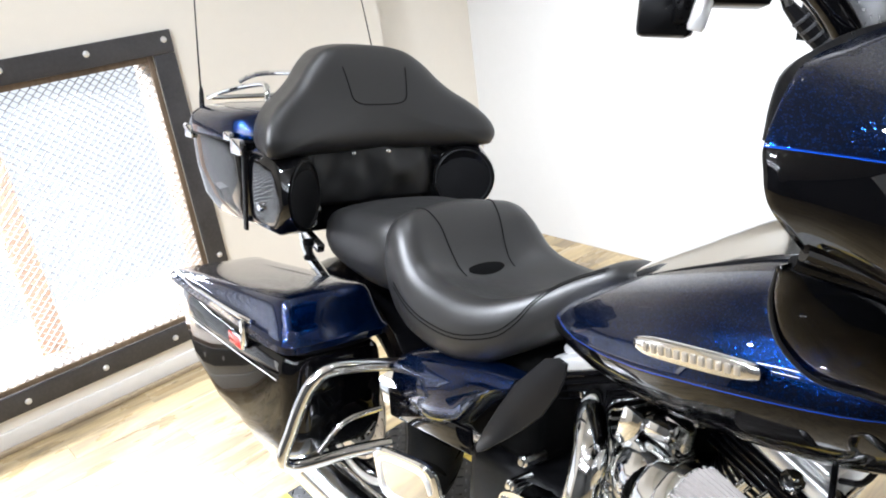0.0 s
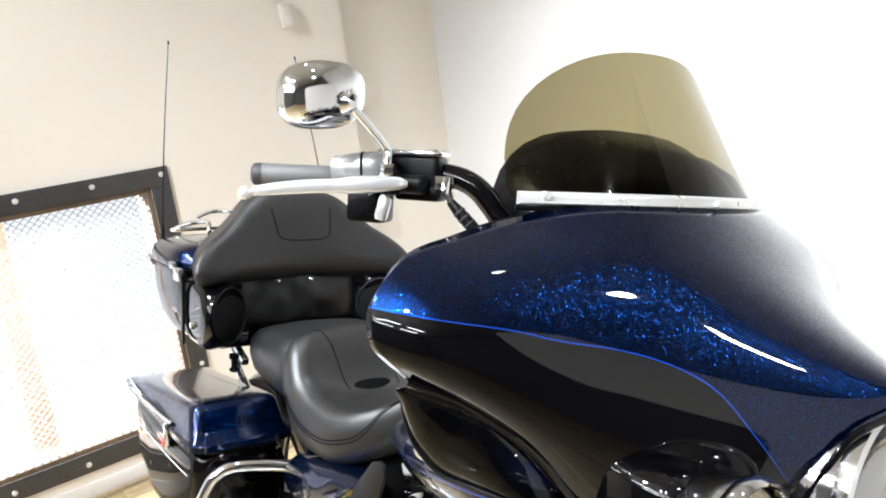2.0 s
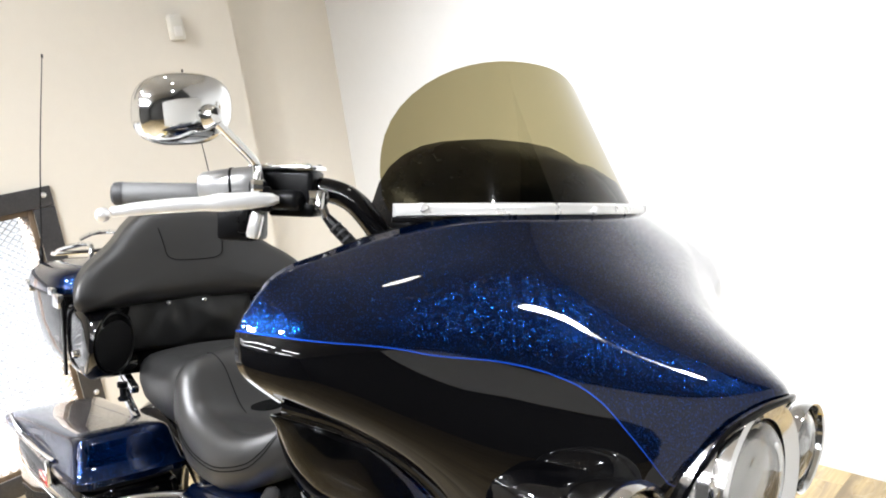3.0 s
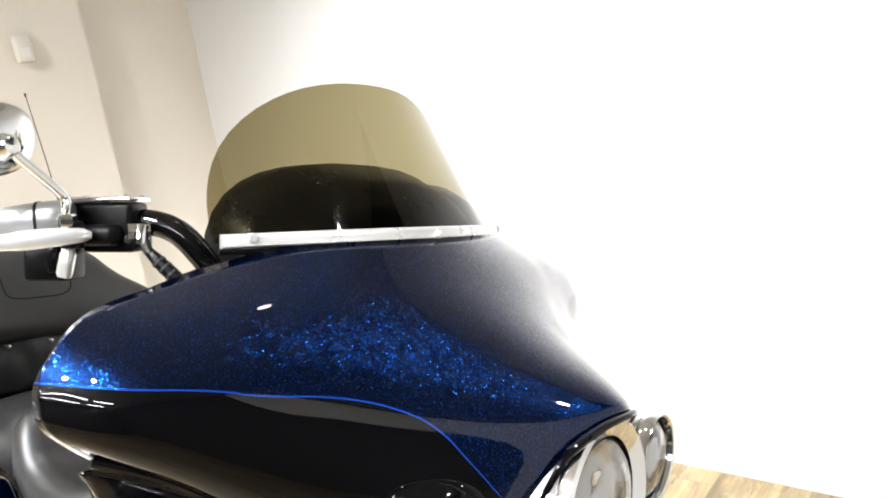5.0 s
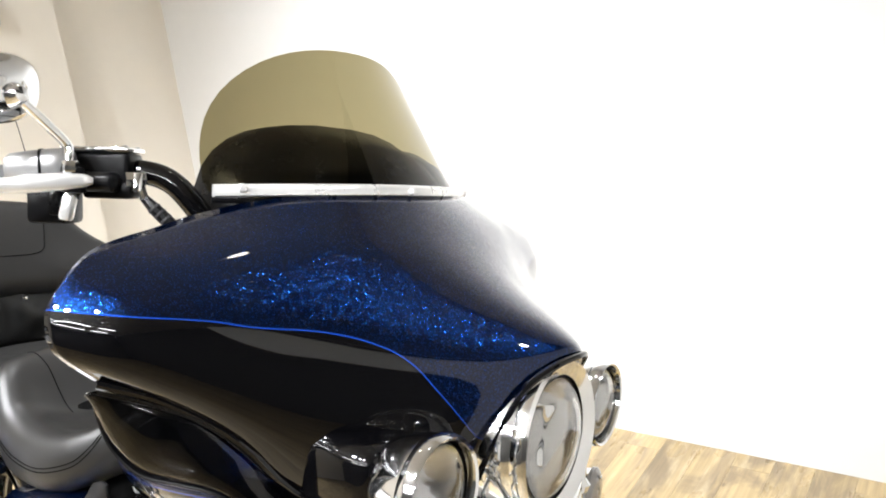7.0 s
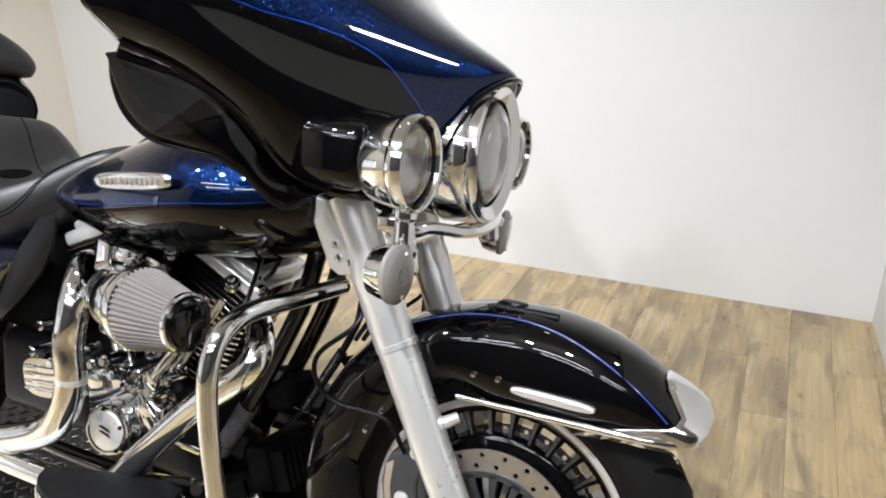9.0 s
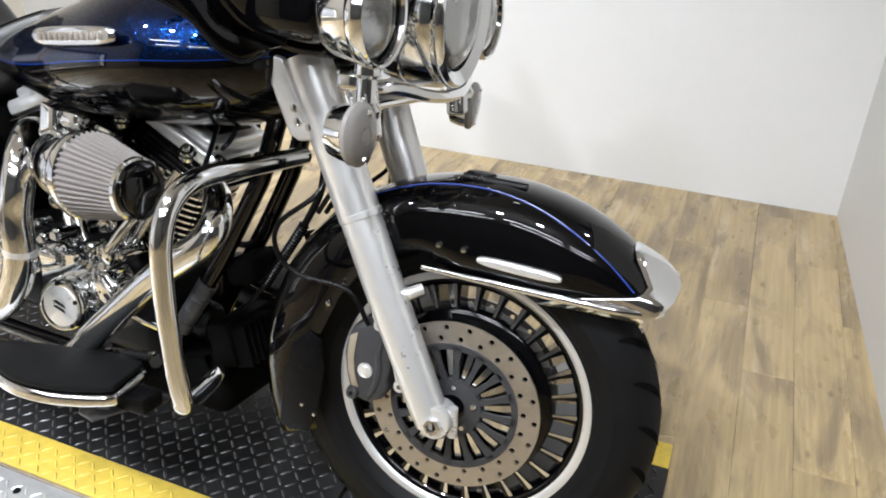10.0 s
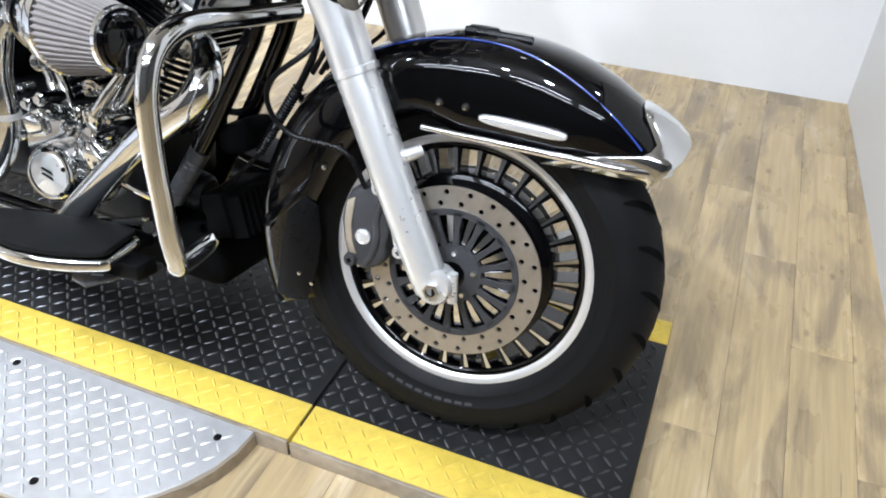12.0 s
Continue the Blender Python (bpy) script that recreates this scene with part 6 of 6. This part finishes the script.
    bpart("board_rim", f(moved(tube([Vector((a, -0.015, b)) for a, b in squircle(0.066, 0.040, 24, 4)], 0.004, 8, 2), pose(0.555, -0.318, 0.452, 8, -8, 6))), M_SATIN, pb, "raised rim")
    bpart("board_hinge", f(join(block((0.05, 0.05, 0.03), (0.55, -0.27, 0.395), (0, 0, 0), 0.006), tube([(0.50, -0.29, 0.39), (0.61, -0.29, 0.40)], 0.009, 10, 1))), M_CHROME, pb, "chrome hinge")
    # muffler and its heat shield
    bpart("muffler", f(tube([(0.56, -0.225, 0.235), (0.50, -0.235, 0.232), (0.42, -0.245, 0.226), (0.2, -0.235, 0.215), (-0.1, -0.215, 0.205), (-0.22, -0.21, 0.20)], [0.026, 0.030, 0.048, 0.051, 0.051, 0.046], 24, 5)), M_CHROME, bike, "long chrome muffler")
    bpart("muffler_clamp", f(lathe([(0.034, -0.012), (0.037, -0.010), (0.037, 0.010), (0.034, 0.012)], (0.505, -0.234, 0.232), (1, 0.1, 0), 24)), M_SATIN, bike, "band clamp")
bpart("rear_fender", rings([[polar(r, radians(d), y, Vector((0, 0, 0.315))) for r, y in ((0.30, -0.10), (0.335, -0.105), (0.355, -0.07), (0.36, 0), (0.355, 0.07), (0.335, 0.105), (0.30, 0.10))] for d in range(20, 171, 10)]), M_BLACK, bike, "gloss black rear fender", sharp=60)

# -- engine --
eng = bpart("engine", join(block((0.34, 0.21, 0.20), (0.90, -0.01, 0.345), (0, 0, 0), 0.035, 4), block((0.30, 0.24, 0.17), (0.64, 0.0, 0.36), (0, 0, 0), 0.03, 4), lathe([(0.0, -0.13), (0.085, -0.125), (0.10, -0.10), (0.10, 0.13), (0.0, 0.135)], (0.90, 0, 0.36), (0, 1, 0), 40)), M_ENGINE, bike, "black V-twin engine with polished covers", sharp=40)
for nm, base, topp in (("front_cylinder", Vector((0.985, 0, 0.43)), Vector((1.080, 0, 0.640))), ("rear_cylinder", Vector((0.865, 0, 0.43)), Vector((0.772, 0, 0.655)))):
    ax = (topp - base).normalized()
    ln = (topp - base).length
    prof = []
    for k in range(14):
        h = ln * (0.12 + 0.80 * k / 14)
        prof += [(0.056, h), (0.083, h + 0.0015), (0.083, h + 0.0050), (0.056, h + 0.0065)]
    cyl = bpart("cylinder", lathe(prof, base, ax, 32), M_ENGINE, eng, "black finned cylinder")
    for k in range(14):
        h = ln * (0.12 + 0.80 * k / 14) + 0.0032
        bpart("fin_edge", lathe([(0.0825, -0.0021), (0.0845, -0.0019), (0.0845, 0.0019), (0.0825, 0.0021)], base + ax * h, ax, 32, True), M_CHROME, cyl)
    side = Vector((0, 1, 0))
    m = Matrix.Translation(topp) @ ax.to_track_quat("Z", "Y").to_matrix().to_4x4()
    ch = bpart("cylinder_head", moved(block((0.165, 0.15, 0.05), (0, 0, 0.0), bevel=0.012, segs=2), m), M_ENGINE, eng, "black finned head")
    for k in range(4):
        bpart("head_fin", moved(block((0.182, 0.172, 0.0042), (0, 0, -0.022 + 0.0125 * k), bevel=0.0015, segs=1), m), M_BLACK, ch)
        bpart("fin_rim", moved(block((0.170, 0.0016, 0.0020), (0, -0.0863, -0.0205 + 0.0125 * k), bevel=0.0005, segs=1), m), M_TRIM, ch)
    bpart("rocker_cover", join(moved(block((0.176, 0.172, 0.030), (0, 0, 0.036), bevel=0.009, segs=3), m), moved(block((0.150, 0.132, 0.020), (0, 0, 0.058), bevel=0.009, segs=3), m)), M_SATIN, eng, "polished rocker cover")
    bpart("cover_panel", moved(block((0.10, 0.09, 0.006), (0, 0, 0.0675), bevel=0.002), m), M_PLASTIC, eng, "black inlaid panel")
    bpart("cover_panel", moved(block((0.064, 0.006, 0.022), (-0.022, -0.0845, 0.036), bevel=0.003), m), M_BLACK, eng, "black inlaid panel")
    bpart("cover_panel", moved(block((0.040, 0.006, 0.022), (0.040, -0.0845, 0.036), bevel=0.003), m), M_BLACK, eng, "black inlaid panel")
    for a in (-0.066, 0.066):
        for b in (-0.06, 0.06):
            bpart("cover_bolt", moved(lathe([(0, 0.008), (0.005, 0.008), (0.007, 0.004), (0.007, -0.01)], (a, b, 0.056), (0, 0, 1), 8), m), M_CHROME, eng)
    # pushrod tubes on the right side
    for off in (-0.018, 0.018):
        p0 = Vector((0.915 + (0.035 if topp.x > 0.9 else -0.035) + off * 0.7, -0.105, 0.42))
        p1 = topp + Vector((off, -0.085, -0.02))
        bpart("pushrod_tube", tube([p0, p0.lerp(p1, 0.3), p0.lerp(p1, 0.32), p1], [0.013, 0.012, 0.0095, 0.0095], 14, 1), M_CHROME, eng, "chrome pushrod tube")
bpart("cam_cover", join(moved(rings([[Vector((a, d, b)) for a, b in squircle(0.105 * k, 0.075 * k, 36, 3)] for d, k in ((0.0, 1.0), (-0.028, 0.98), (-0.042, 0.90))]), pose(0.915, -0.118, 0.372)), block((0.07, 0.05, 0.06), (0.985, -0.15, 0.40), (0, 20, 0), 0.012, 3), block((0.06, 0.04, 0.05), (0.85, -0.15, 0.425), (0, -20, 0), 0.012, 3)), M_CHROME, eng, "polished cam cover", sharp=50)
tc = bpart("timer_cover", lathe([(0.0, 0.014), (0.036, 0.0138), (0.040, 0.0155), (0.045, 0.0145), (0.049, 0.008), (0.050, 0.0), (0.050, -0.02), (0.053, -0.022), (0.054, -0.06)], (0.910, -0.188, 0.356), (0.16, -1, 0.10), 40), M_CHROME, eng, "round polished timer cover")
bpart("cover_face", lathe([(0.0, 0.0152), (0.0355, 0.015), (0.0375, 0.0135)], (0.910, -0.188, 0.356), (0.16, -1, 0.10), 40), M_SILVER, tc, "satin face disc")
for q in (-1, 1):
    bpart("cover_emblem", moved(slab([(-0.014, 0), (0.014, 0.0), (0.009, 0.005), (-0.009, 0.005)], 0.001, pose(0, 0, 0, 90, 0, 0), 0), pose(0.912, -0.2052, 0.357 + q * 0.005, 6, 20, 9)), M_PLASTIC, tc, "small dark emblem")
for c in range(5):
    a = 2 * math.pi * c / 5 + 0.4
    bpart("cover_bolt", lathe([(0, 0.004), (0.0035, 0.003), (0.0045, 0)], (0.911 + 0.042 * math.cos(a), -0.202, 0.3575 + 0.042 * math.sin(a)), (0.16, -1, 0.1), 8), M_ENGINE, tc)
rnd = random.Random(5)
for x, z, r in ((0.835, 0.455, 0.011), (0.985, 0.44, 0.012), (1.00, 0.345, 0.011), (0.80, 0.39, 0.010), (0.955, 0.465, 0.010), (0.87, 0.47, 0.012), (1.02, 0.47, 0.013), (0.79, 0.47, 0.011), (0.72, 0.43, 0.012), (0.69, 0.50, 0.010), (0.66, 0.44, 0.010)):
    bpart("engine_bolt", lathe([(0, 0.018), (r * 0.6, 0.018), (r * 0.62, 0.012), (r, 0.010), (r * 1.1, 0.0), (r * 1.1, -0.05)], (x, -0.155, z), (0.1, -1, 0.1), 10), M_CHROME, eng, "chrome fitting")
bpart("throttle_body", join(tube([(0.925, -0.06, 0.60), (0.925, -0.13, 0.605)], [0.034, 0.036], 24, 1), block((0.05, 0.03, 0.05), (0.95, -0.10, 0.648), (0, 12, 0), 0.010, 2)), M_TRIM, eng, "polished intake body")
for x, y, z, dx, dz in ((0.985, -0.10, 0.690, 0.35, 0.9), (1.125, -0.095, 0.655, 0.35, 0.9), (1.170, -0.07, 0.640, 0.35, 0.9), (1.10, -0.115, 0.565, 0.9, -0.3), (0.965, -0.13, 0.505, 0.2, -0.2), (0.845, -0.13, 0.525, 0.2, 0.1)):
    bpart("banjo_bolt", lathe([(0, 0.020), (0.006, 0.020), (0.007, 0.012), (0.012, 0.011), (0.012, 0.004), (0.016, 0.003), (0.016, -0.006)], (x, y, z), (dx, -0.6, dz), 12), M_CHROME, eng, "chrome fitting")
bpart("plug_wire", tube([(1.17, -0.06, 0.665), (1.205, -0.085, 0.690), (1.215, -0.07, 0.725), (1.19, -0.02, 0.745)], 0.0042, 8, 5), M_PLASTIC, eng, "black plug wire")
bpart("plug_wire", tube([(1.13, -0.12, 0.585), (1.165, -0.15, 0.60), (1.185, -0.13, 0.645), (1.16, -0.06, 0.70)], 0.0042, 8, 5), M_PLASTIC, eng, "black plug wire")
bpart("oil_line", tube([(0.97, -0.165, 0.43), (1.01, -0.18, 0.41), (1.04, -0.17, 0.37), (1.07, -0.12, 0.33)], 0.006, 10, 5), M_CHROME, eng, "chrome oil line")
for c in range(4):
    bpart("tappet_bolt", lathe([(0, 0.012), (0.005, 0.012), (0.0055, 0.008), (0.009, 0.007), (0.009, -0.01)], (0.86 + 0.034 * c, -0.165, 0.438 + 0.01 * (c % 2)), (0, -1, 0.35), 10), M_CHROME, eng)
bpart("oil_fitting", join(tube([(0.99, -0.16, 0.45), (1.01, -0.175, 0.475), (1.035, -0.17, 0.51), (1.06, -0.15, 0.55)], 0.009, 10, 4), block((0.035, 0.03, 0.035), (1.005, -0.17, 0.468), (20, 20, 0), 0.008)), M_CHROME, eng, "chrome breather pipe")
bpart("oil_filter", lathe([(0.0, 0.085), (0.030, 0.084), (0.037, 0.075), (0.038, 0.0)], (1.04, -0.02, 0.33), (1, 0, -0.15), 28), M_ENGINE, eng, "black oil filter")
bpart("transmission_cover", moved(rings([[Vector((a, d, b)) for a, b in squircle(0.075 * k, 0.045 * k, 32, 3.2)] for d, k in ((0.0, 1.0), (-0.03, 0.98), (-0.045, 0.88))]), pose(0.700, -0.120, 0.395, 0, -8, 0)), M_CHROME, eng, "ribbed chrome side cover", sharp=50)
for k in range(4):
    bpart("cover_rib", block((0.12, 0.008, 0.007), (0.700, -0.166, 0.372 + k * 0.015), (0, -8, 0), 0.003), M_CHROME, eng)

# filler blocks added to close the gaps, coloured as the deep shade there
bpart("engine_filler", join(block((0.55, 0.09, 0.22), (0.765, 0.135, 0.34), (0, 0, 0), 0.04, 4), block((0.30, 0.04, 0.24), (0.92, 0.095, 0.56), (0, 0, 0), 0.02, 2)), M_SHADE, eng, "added near-black filler behind the engine, standing for shade in the gaps")
bpart("recess_filler", join(block((0.34, 0.03, 0.20), (0.94, 0.125, 0.665), (0, 0, 0), 0.01, 2), block((0.20, 0.20, 0.22), (0.56, 0.0, 0.55), (0, 0, 0), 0.03, 3)), M_SHADE, eng, "added near-black filler panels under tank and seat, standing for shade")
# cone air filter on its polished elbow
fa, fd = Vector((1.070, -0.254, 0.636)), Vector((0.99, -0.09, -0.01)).normalized()
flt = bpart("air_filter", lathe([(0.050, -0.055), (0.056, -0.045), (0.056, -0.02), (0.066, -0.016), (0.070, -0.008), (0.070, 0.006), (0.066, 0.008)], fa, fd, 40), M_CHROME, bike, "cone air filter with grey pleats and chrome ends")
d_, s_, u_ = axes_for(fd)
rows = []
for h, r in ((0.006, 0.066), (0.03, 0.0610), (0.06, 0.0540), (0.102, 0.0445)):
    row = []
    for k in range(180):
        a = 2 * math.pi * k / 180
        rr = r + (0.0028 if k % 4 in (0, 1) else -0.0016)
        row.append(fa + d_ * h + (s_ * math.cos(a) + u_ * math.sin(a)) * rr)
    rows.append(row)
bpart("pleats", grid(rows, True), M_FILTER, flt, "grey pleated filter cloth", sharp=25)
bpart("filter_band", lathe([(0.042, 0.099), (0.0485, 0.100), (0.0485, 0.107), (0.043, 0.109)], fa, fd, 40), M_CHROME, flt, "thin chrome band")
bpart("filter_cap", lathe([(0.0450, 0.103), (0.0450, 0.110), (0.042, 0.114), (0.036, 0.112), (0.030, 0.115), (0.0, 0.117)], fa, fd, 40), M_BLACK, flt, "gloss black filter cap")
bpart("intake_elbow", tube([fa - fd * 0.05, fa - fd * 0.085 + Vector((0, 0.02, 0)), Vector((0.93, -0.15, 0.615)), Vector((0.93, -0.08, 0.61))], [0.052, 0.050, 0.046, 0.044], 24, 5), M_CHROME, flt, "polished intake elbow")
bpart("intake_bracket", join(block((0.035, 0.012, 0.06), (0.945, -0.215, 0.69), (0, 15, 0), 0.005), block((0.05, 0.03, 0.03), (0.985, -0.20, 0.70), (0, 0, 0), 0.01)), M_CHROME, flt, "polished bracket")

# exhaust
bpart("front_header", tube([(1.135, -0.075, 0.60), (1.20, -0.12, 0.61), (1.252, -0.185, 0.588), (1.245, -0.21, 0.555), (1.18, -0.22, 0.50), (1.10, -0.222, 0.425), (1.02, -0.222, 0.345), (0.96, -0.222, 0.285), (0.90, -0.225, 0.250), (0.75, -0.228, 0.238), (0.56, -0.226, 0.235)], 0.0235, 20, 6), M_CHROME, bike, "chrome front exhaust pipe")
bpart("rear_header", tube([(0.79, -0.085, 0.63), (0.840, -0.17, 0.648), (0.886, -0.225, 0.630), (0.896, -0.250, 0.585), (0.888, -0.256, 0.535), (0.890, -0.258, 0.48), (0.878, -0.258, 0.425), (0.845, -0.255, 0.375), (0.795, -0.250, 0.340), (0.73, -0.246, 0.312), (0.62, -0.242, 0.272), (0.52, -0.238, 0.24)], 0.0275, 20, 6), M_CHROME, bike, "chrome rear exhaust heat shield")
for c, d in (((0.889, -0.257, 0.47), (0.05, 0, 1)), ((0.70, -0.243, 0.298), (1, 0, 0.35))):
    bpart("pipe_clamp", lathe([(0.0265, -0.006), (0.029, -0.005), (0.029, 0.005), (0.0265, 0.006)], c, d, 24), M_SATIN, bike, "band clamp")
# frame
for s in (-1, 1):
    bpart("frame_tube", tube([(1.285, s * 0.042, 0.80), (1.247, s * 0.047, 0.65), (1.226, s * 0.050, 0.595), (1.180, s * 0.055, 0.50), (1.118, s * 0.062, 0.385), (1.080, s * 0.066, 0.315), (1.03, s * 0.08, 0.240), (0.9, s * 0.10, 0.215), (0.5, s * 0.11, 0.215)], 0.0165, 14, 6), M_BLACK, bike, "black frame downtube")
    g = (lambda q: q) if s < 0 else mirrored
    bpart("engine_guard", g(tube([(1.320, -0.045, 0.678), (1.306, -0.16, 0.677), (1.300, -0.25, 0.680), (1.303, -0.312, 0.674), (1.301, -0.345, 0.650), (1.299, -0.360, 0.612), (1.297, -0.362, 0.563), (1.298, -0.360, 0.484), (1.301, -0.352, 0.410), (1.304, -0.341, 0.360), (1.298, -0.325, 0.345), (1.27, -0.22, 0.335), (1.18, -0.11, 0.29)], 0.0150, 18, 6)), M_CHROME, bike, "chrome engine guard hoop")
    fbp = [(0.866, -0.298), (0.884, -0.332), (0.925, -0.358), (0.982, -0.371), (1.035, -0.365), (1.080, -0.349), (1.122, -0.324), (1.136, -0.309), (1.137, -0.297), (1.129, -0.258), (1.122, -0.223), (1.112, -0.212), (1.084, -0.211), (1.031, -0.223), (0.954, -0.253), (0.892, -0.280)]
    fbp = [(p.x, p.y) for p in spline([(x, y, 0) for x, y in fbp + fbp[:1]], 4)[:-1]]
    fb = bpart("floorboard", g(slab([(1.00 + (x - 1.00) * 1.035, -0.29 + (y + 0.29) * 1.05) for x, y in fbp], 0.022, pose(0, 0, 0.279), 0.008, 3)), M_CHROME, bike, "chrome-edged rider floorboard")
    bpart("board_pad", g(slab(fbp, 0.012, pose(0, 0, 0.3035), 0.005, 2)), M_BOARD, fb, "black rubber pad")
    bpart("board_mount", g(join(block((0.16, 0.08, 0.02), (1.03, -0.20, 0.275), (0, 0, 0), 0.006), block((0.14, 0.05, 0.03), (1.10, -0.25, 0.262), (0, -6, 0), 0.006))), M_ENGINE, fb, "black board bracket")
    brk = bpart("board_bracket", g(slab([(1.030, -0.270), (1.060, -0.215), (1.150, -0.192), (1.162, -0.205), (1.156, -0.226), (1.125, -0.275), (1.107, -0.325), (1.070, -0.318)], 0.006, pose(0, 0, 0.247), 0.002)), M_FRAME, fb, "grey tread-plate bracket")
    for u, v in ((1.072, -0.296), (1.098, -0.290), (1.085, -0.262), (1.112, -0.258), (1.098, -0.228), (1.127, -0.226)):
        bpart("tread_bar", g(block((0.020, 0.0036, 0.003), (u, v, 0.2545), (0, 0, 28 if (u * 1000) % 2 < 1 else -40), 0.001)), M_HOUSING, brk)
bpart("brake_pedal", tube([(1.02, -0.20, 0.30), (1.10, -0.215, 0.325), (1.16, -0.235, 0.345), (1.185, -0.26, 0.352)], [0.007, 0.007, 0.008, 0.010], 10, 4), M_CHROME, bike, "chrome brake pedal")
# shade between the downtubes is put into the near-black of these parts
reg = bpart("regulator", block((0.05, 0.15, 0.085), (1.175, 0.0, 0.305), (0, -18, 0), 0.008), M_SHADE, bike, "finned regulator in shade-black")
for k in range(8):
    bpart("cooling_fin", block((0.035, 0.004, 0.078), (1.212, -0.063 + k * 0.018, 0.310), (0, -18, 0), 0.001), M_SHADE, reg)
bpart("horn_cover", block((0.06, 0.11, 0.052), (1.196, 0.0, 0.446), (0, -18, 0), 0.016, 3), M_SHADE, bike, "housing between the downtubes in shade-black")
boot0, boot1 = Vector((1.240, -0.030, 0.428)), Vector((1.315, -0.030, 0.555))
boot = bpart("cable_boot", lathe([(0.0068 + (0.0030 if k % 2 else 0.0), 0.147 * k / 47) for k in range(48)], boot0, boot1 - boot0, 16), M_PLASTIC, bike, "ribbed black cable boot")
bpart("cable", tube([boot1, (1.330, -0.030, 0.585), (1.345, -0.030, 0.622), (1.352, -0.03, 0.69)], 0.0062, 10, 5), M_PLASTIC, boot, "black cable")
bpart("cable", tube([boot0, (1.205, -0.036, 0.385), (1.165, -0.040, 0.350), (1.129, -0.040, 0.324), (1.121, -0.040, 0.304), (1.152, -0.040, 0.262)], 0.0042, 8, 5), M_PLASTIC, boot, "thin black cable")
bpart("rubber_stub", tube([(1.310, -0.010, 0.530), (1.350, -0.012, 0.543), (1.378, -0.014, 0.552)], [0.0095, 0.0115, 0.0115], 14, 3), M_PLASTIC, bike, "black rubber sleeve")
bpart("fuel_line", tube([(1.12, 0.02, 0.470), (1.165, 0.022, 0.474), (1.195, 0.024, 0.498), (1.208, 0.026, 0.535)], 0.0065, 10, 5), M_PLASTIC, bike, "black hose")
sl0, sl1 = Vector((1.078, -0.0665, 0.312)), Vector((1.138, -0.0600, 0.418))
bpart("frame_sleeve", lathe([(0.0165, 0.0)] + [(r, 0.122 * u) for u, r in ((0.01, 0.0188), (0.20, 0.0188), (0.21, 0.0170), (0.25, 0.0170), (0.26, 0.0188), (0.46, 0.0188), (0.47, 0.0170), (0.51, 0.0170), (0.52, 0.0188), (0.68, 0.0188), (0.69, 0.0172), (0.71, 0.0172), (0.72, 0.0188), (0.77, 0.0188), (0.78, 0.0172), (0.80, 0.0172), (0.81, 0.0188), (0.99, 0.0188))] + [(0.0165, 0.122)], sl0, sl1 - sl0, 24), M_CALIPER, bike, "grooved grey sleeve on the downtube")
# the panel's near-black carries the shade under the engine
bpart("lower_cowl", block((0.30, 0.18, 0.10), (1.05, 0.0, 0.215), (0, 0, 0), 0.03, 3), M_SHADE, bike, "belly panel in shade-black")
bpart("jiffy_stand", tube([(0.93, 0.12, 0.20), (0.95, 0.20, 0.12), (0.97, 0.30, 0.075)], 0.012, 12, 4), M_CHROME, bike, "chrome side stand")

# ---- floor planks ----
plank_mesh = {}
rest = []
W_PL, L_PL = 0.1215, 0.92
col = 0
x = -1.19
while x < 5.05:
    y = YB - L_PL + (0.0 if col % 3 == 0 else -0.31 if col % 3 == 1 else -0.62) + 0.83
    while y > YN - L_PL:
        y0, y1 = max(y, YN), min(y + L_PL, YB - 0.002)
        wide = XF - 0.001 - x if x < XF < x + W_PL and y1 > 0.0 else W_PL
        walled = XF <= x < XF + 0.16 and y1 > 0.0
        if y1 - y0 > 0.03 and not walled:
            key = (round(y1 - y0, 3), round(wide, 4))
            if x < 2.4 and y1 > -2.2:
                if key not in plank_mesh:
                    plank_mesh[key] = mesh_of(block((key[1] - 0.0005, key[0] - 0.0005, 0.006), (0, 0, 0), bevel=0.0005, segs=1), M_WOOD, "plank")
                ob = new("plank", plank_mesh[key])
                ob.parent = subfloor
                ob.location = (x + wide / 2, (y0 + y1) / 2, FLOOR - 0.003)
            else:
                rest.append(block((wide - 0.0005, key[0] - 0.0005, 0.006), (x + wide / 2, (y0 + y1) / 2, FLOOR - 0.003), bevel=0))
        y -= L_PL
    x += W_PL
    col += 1
tagged(part("plank_field", join(*rest), M_WOOD, subfloor), kind="stuff")
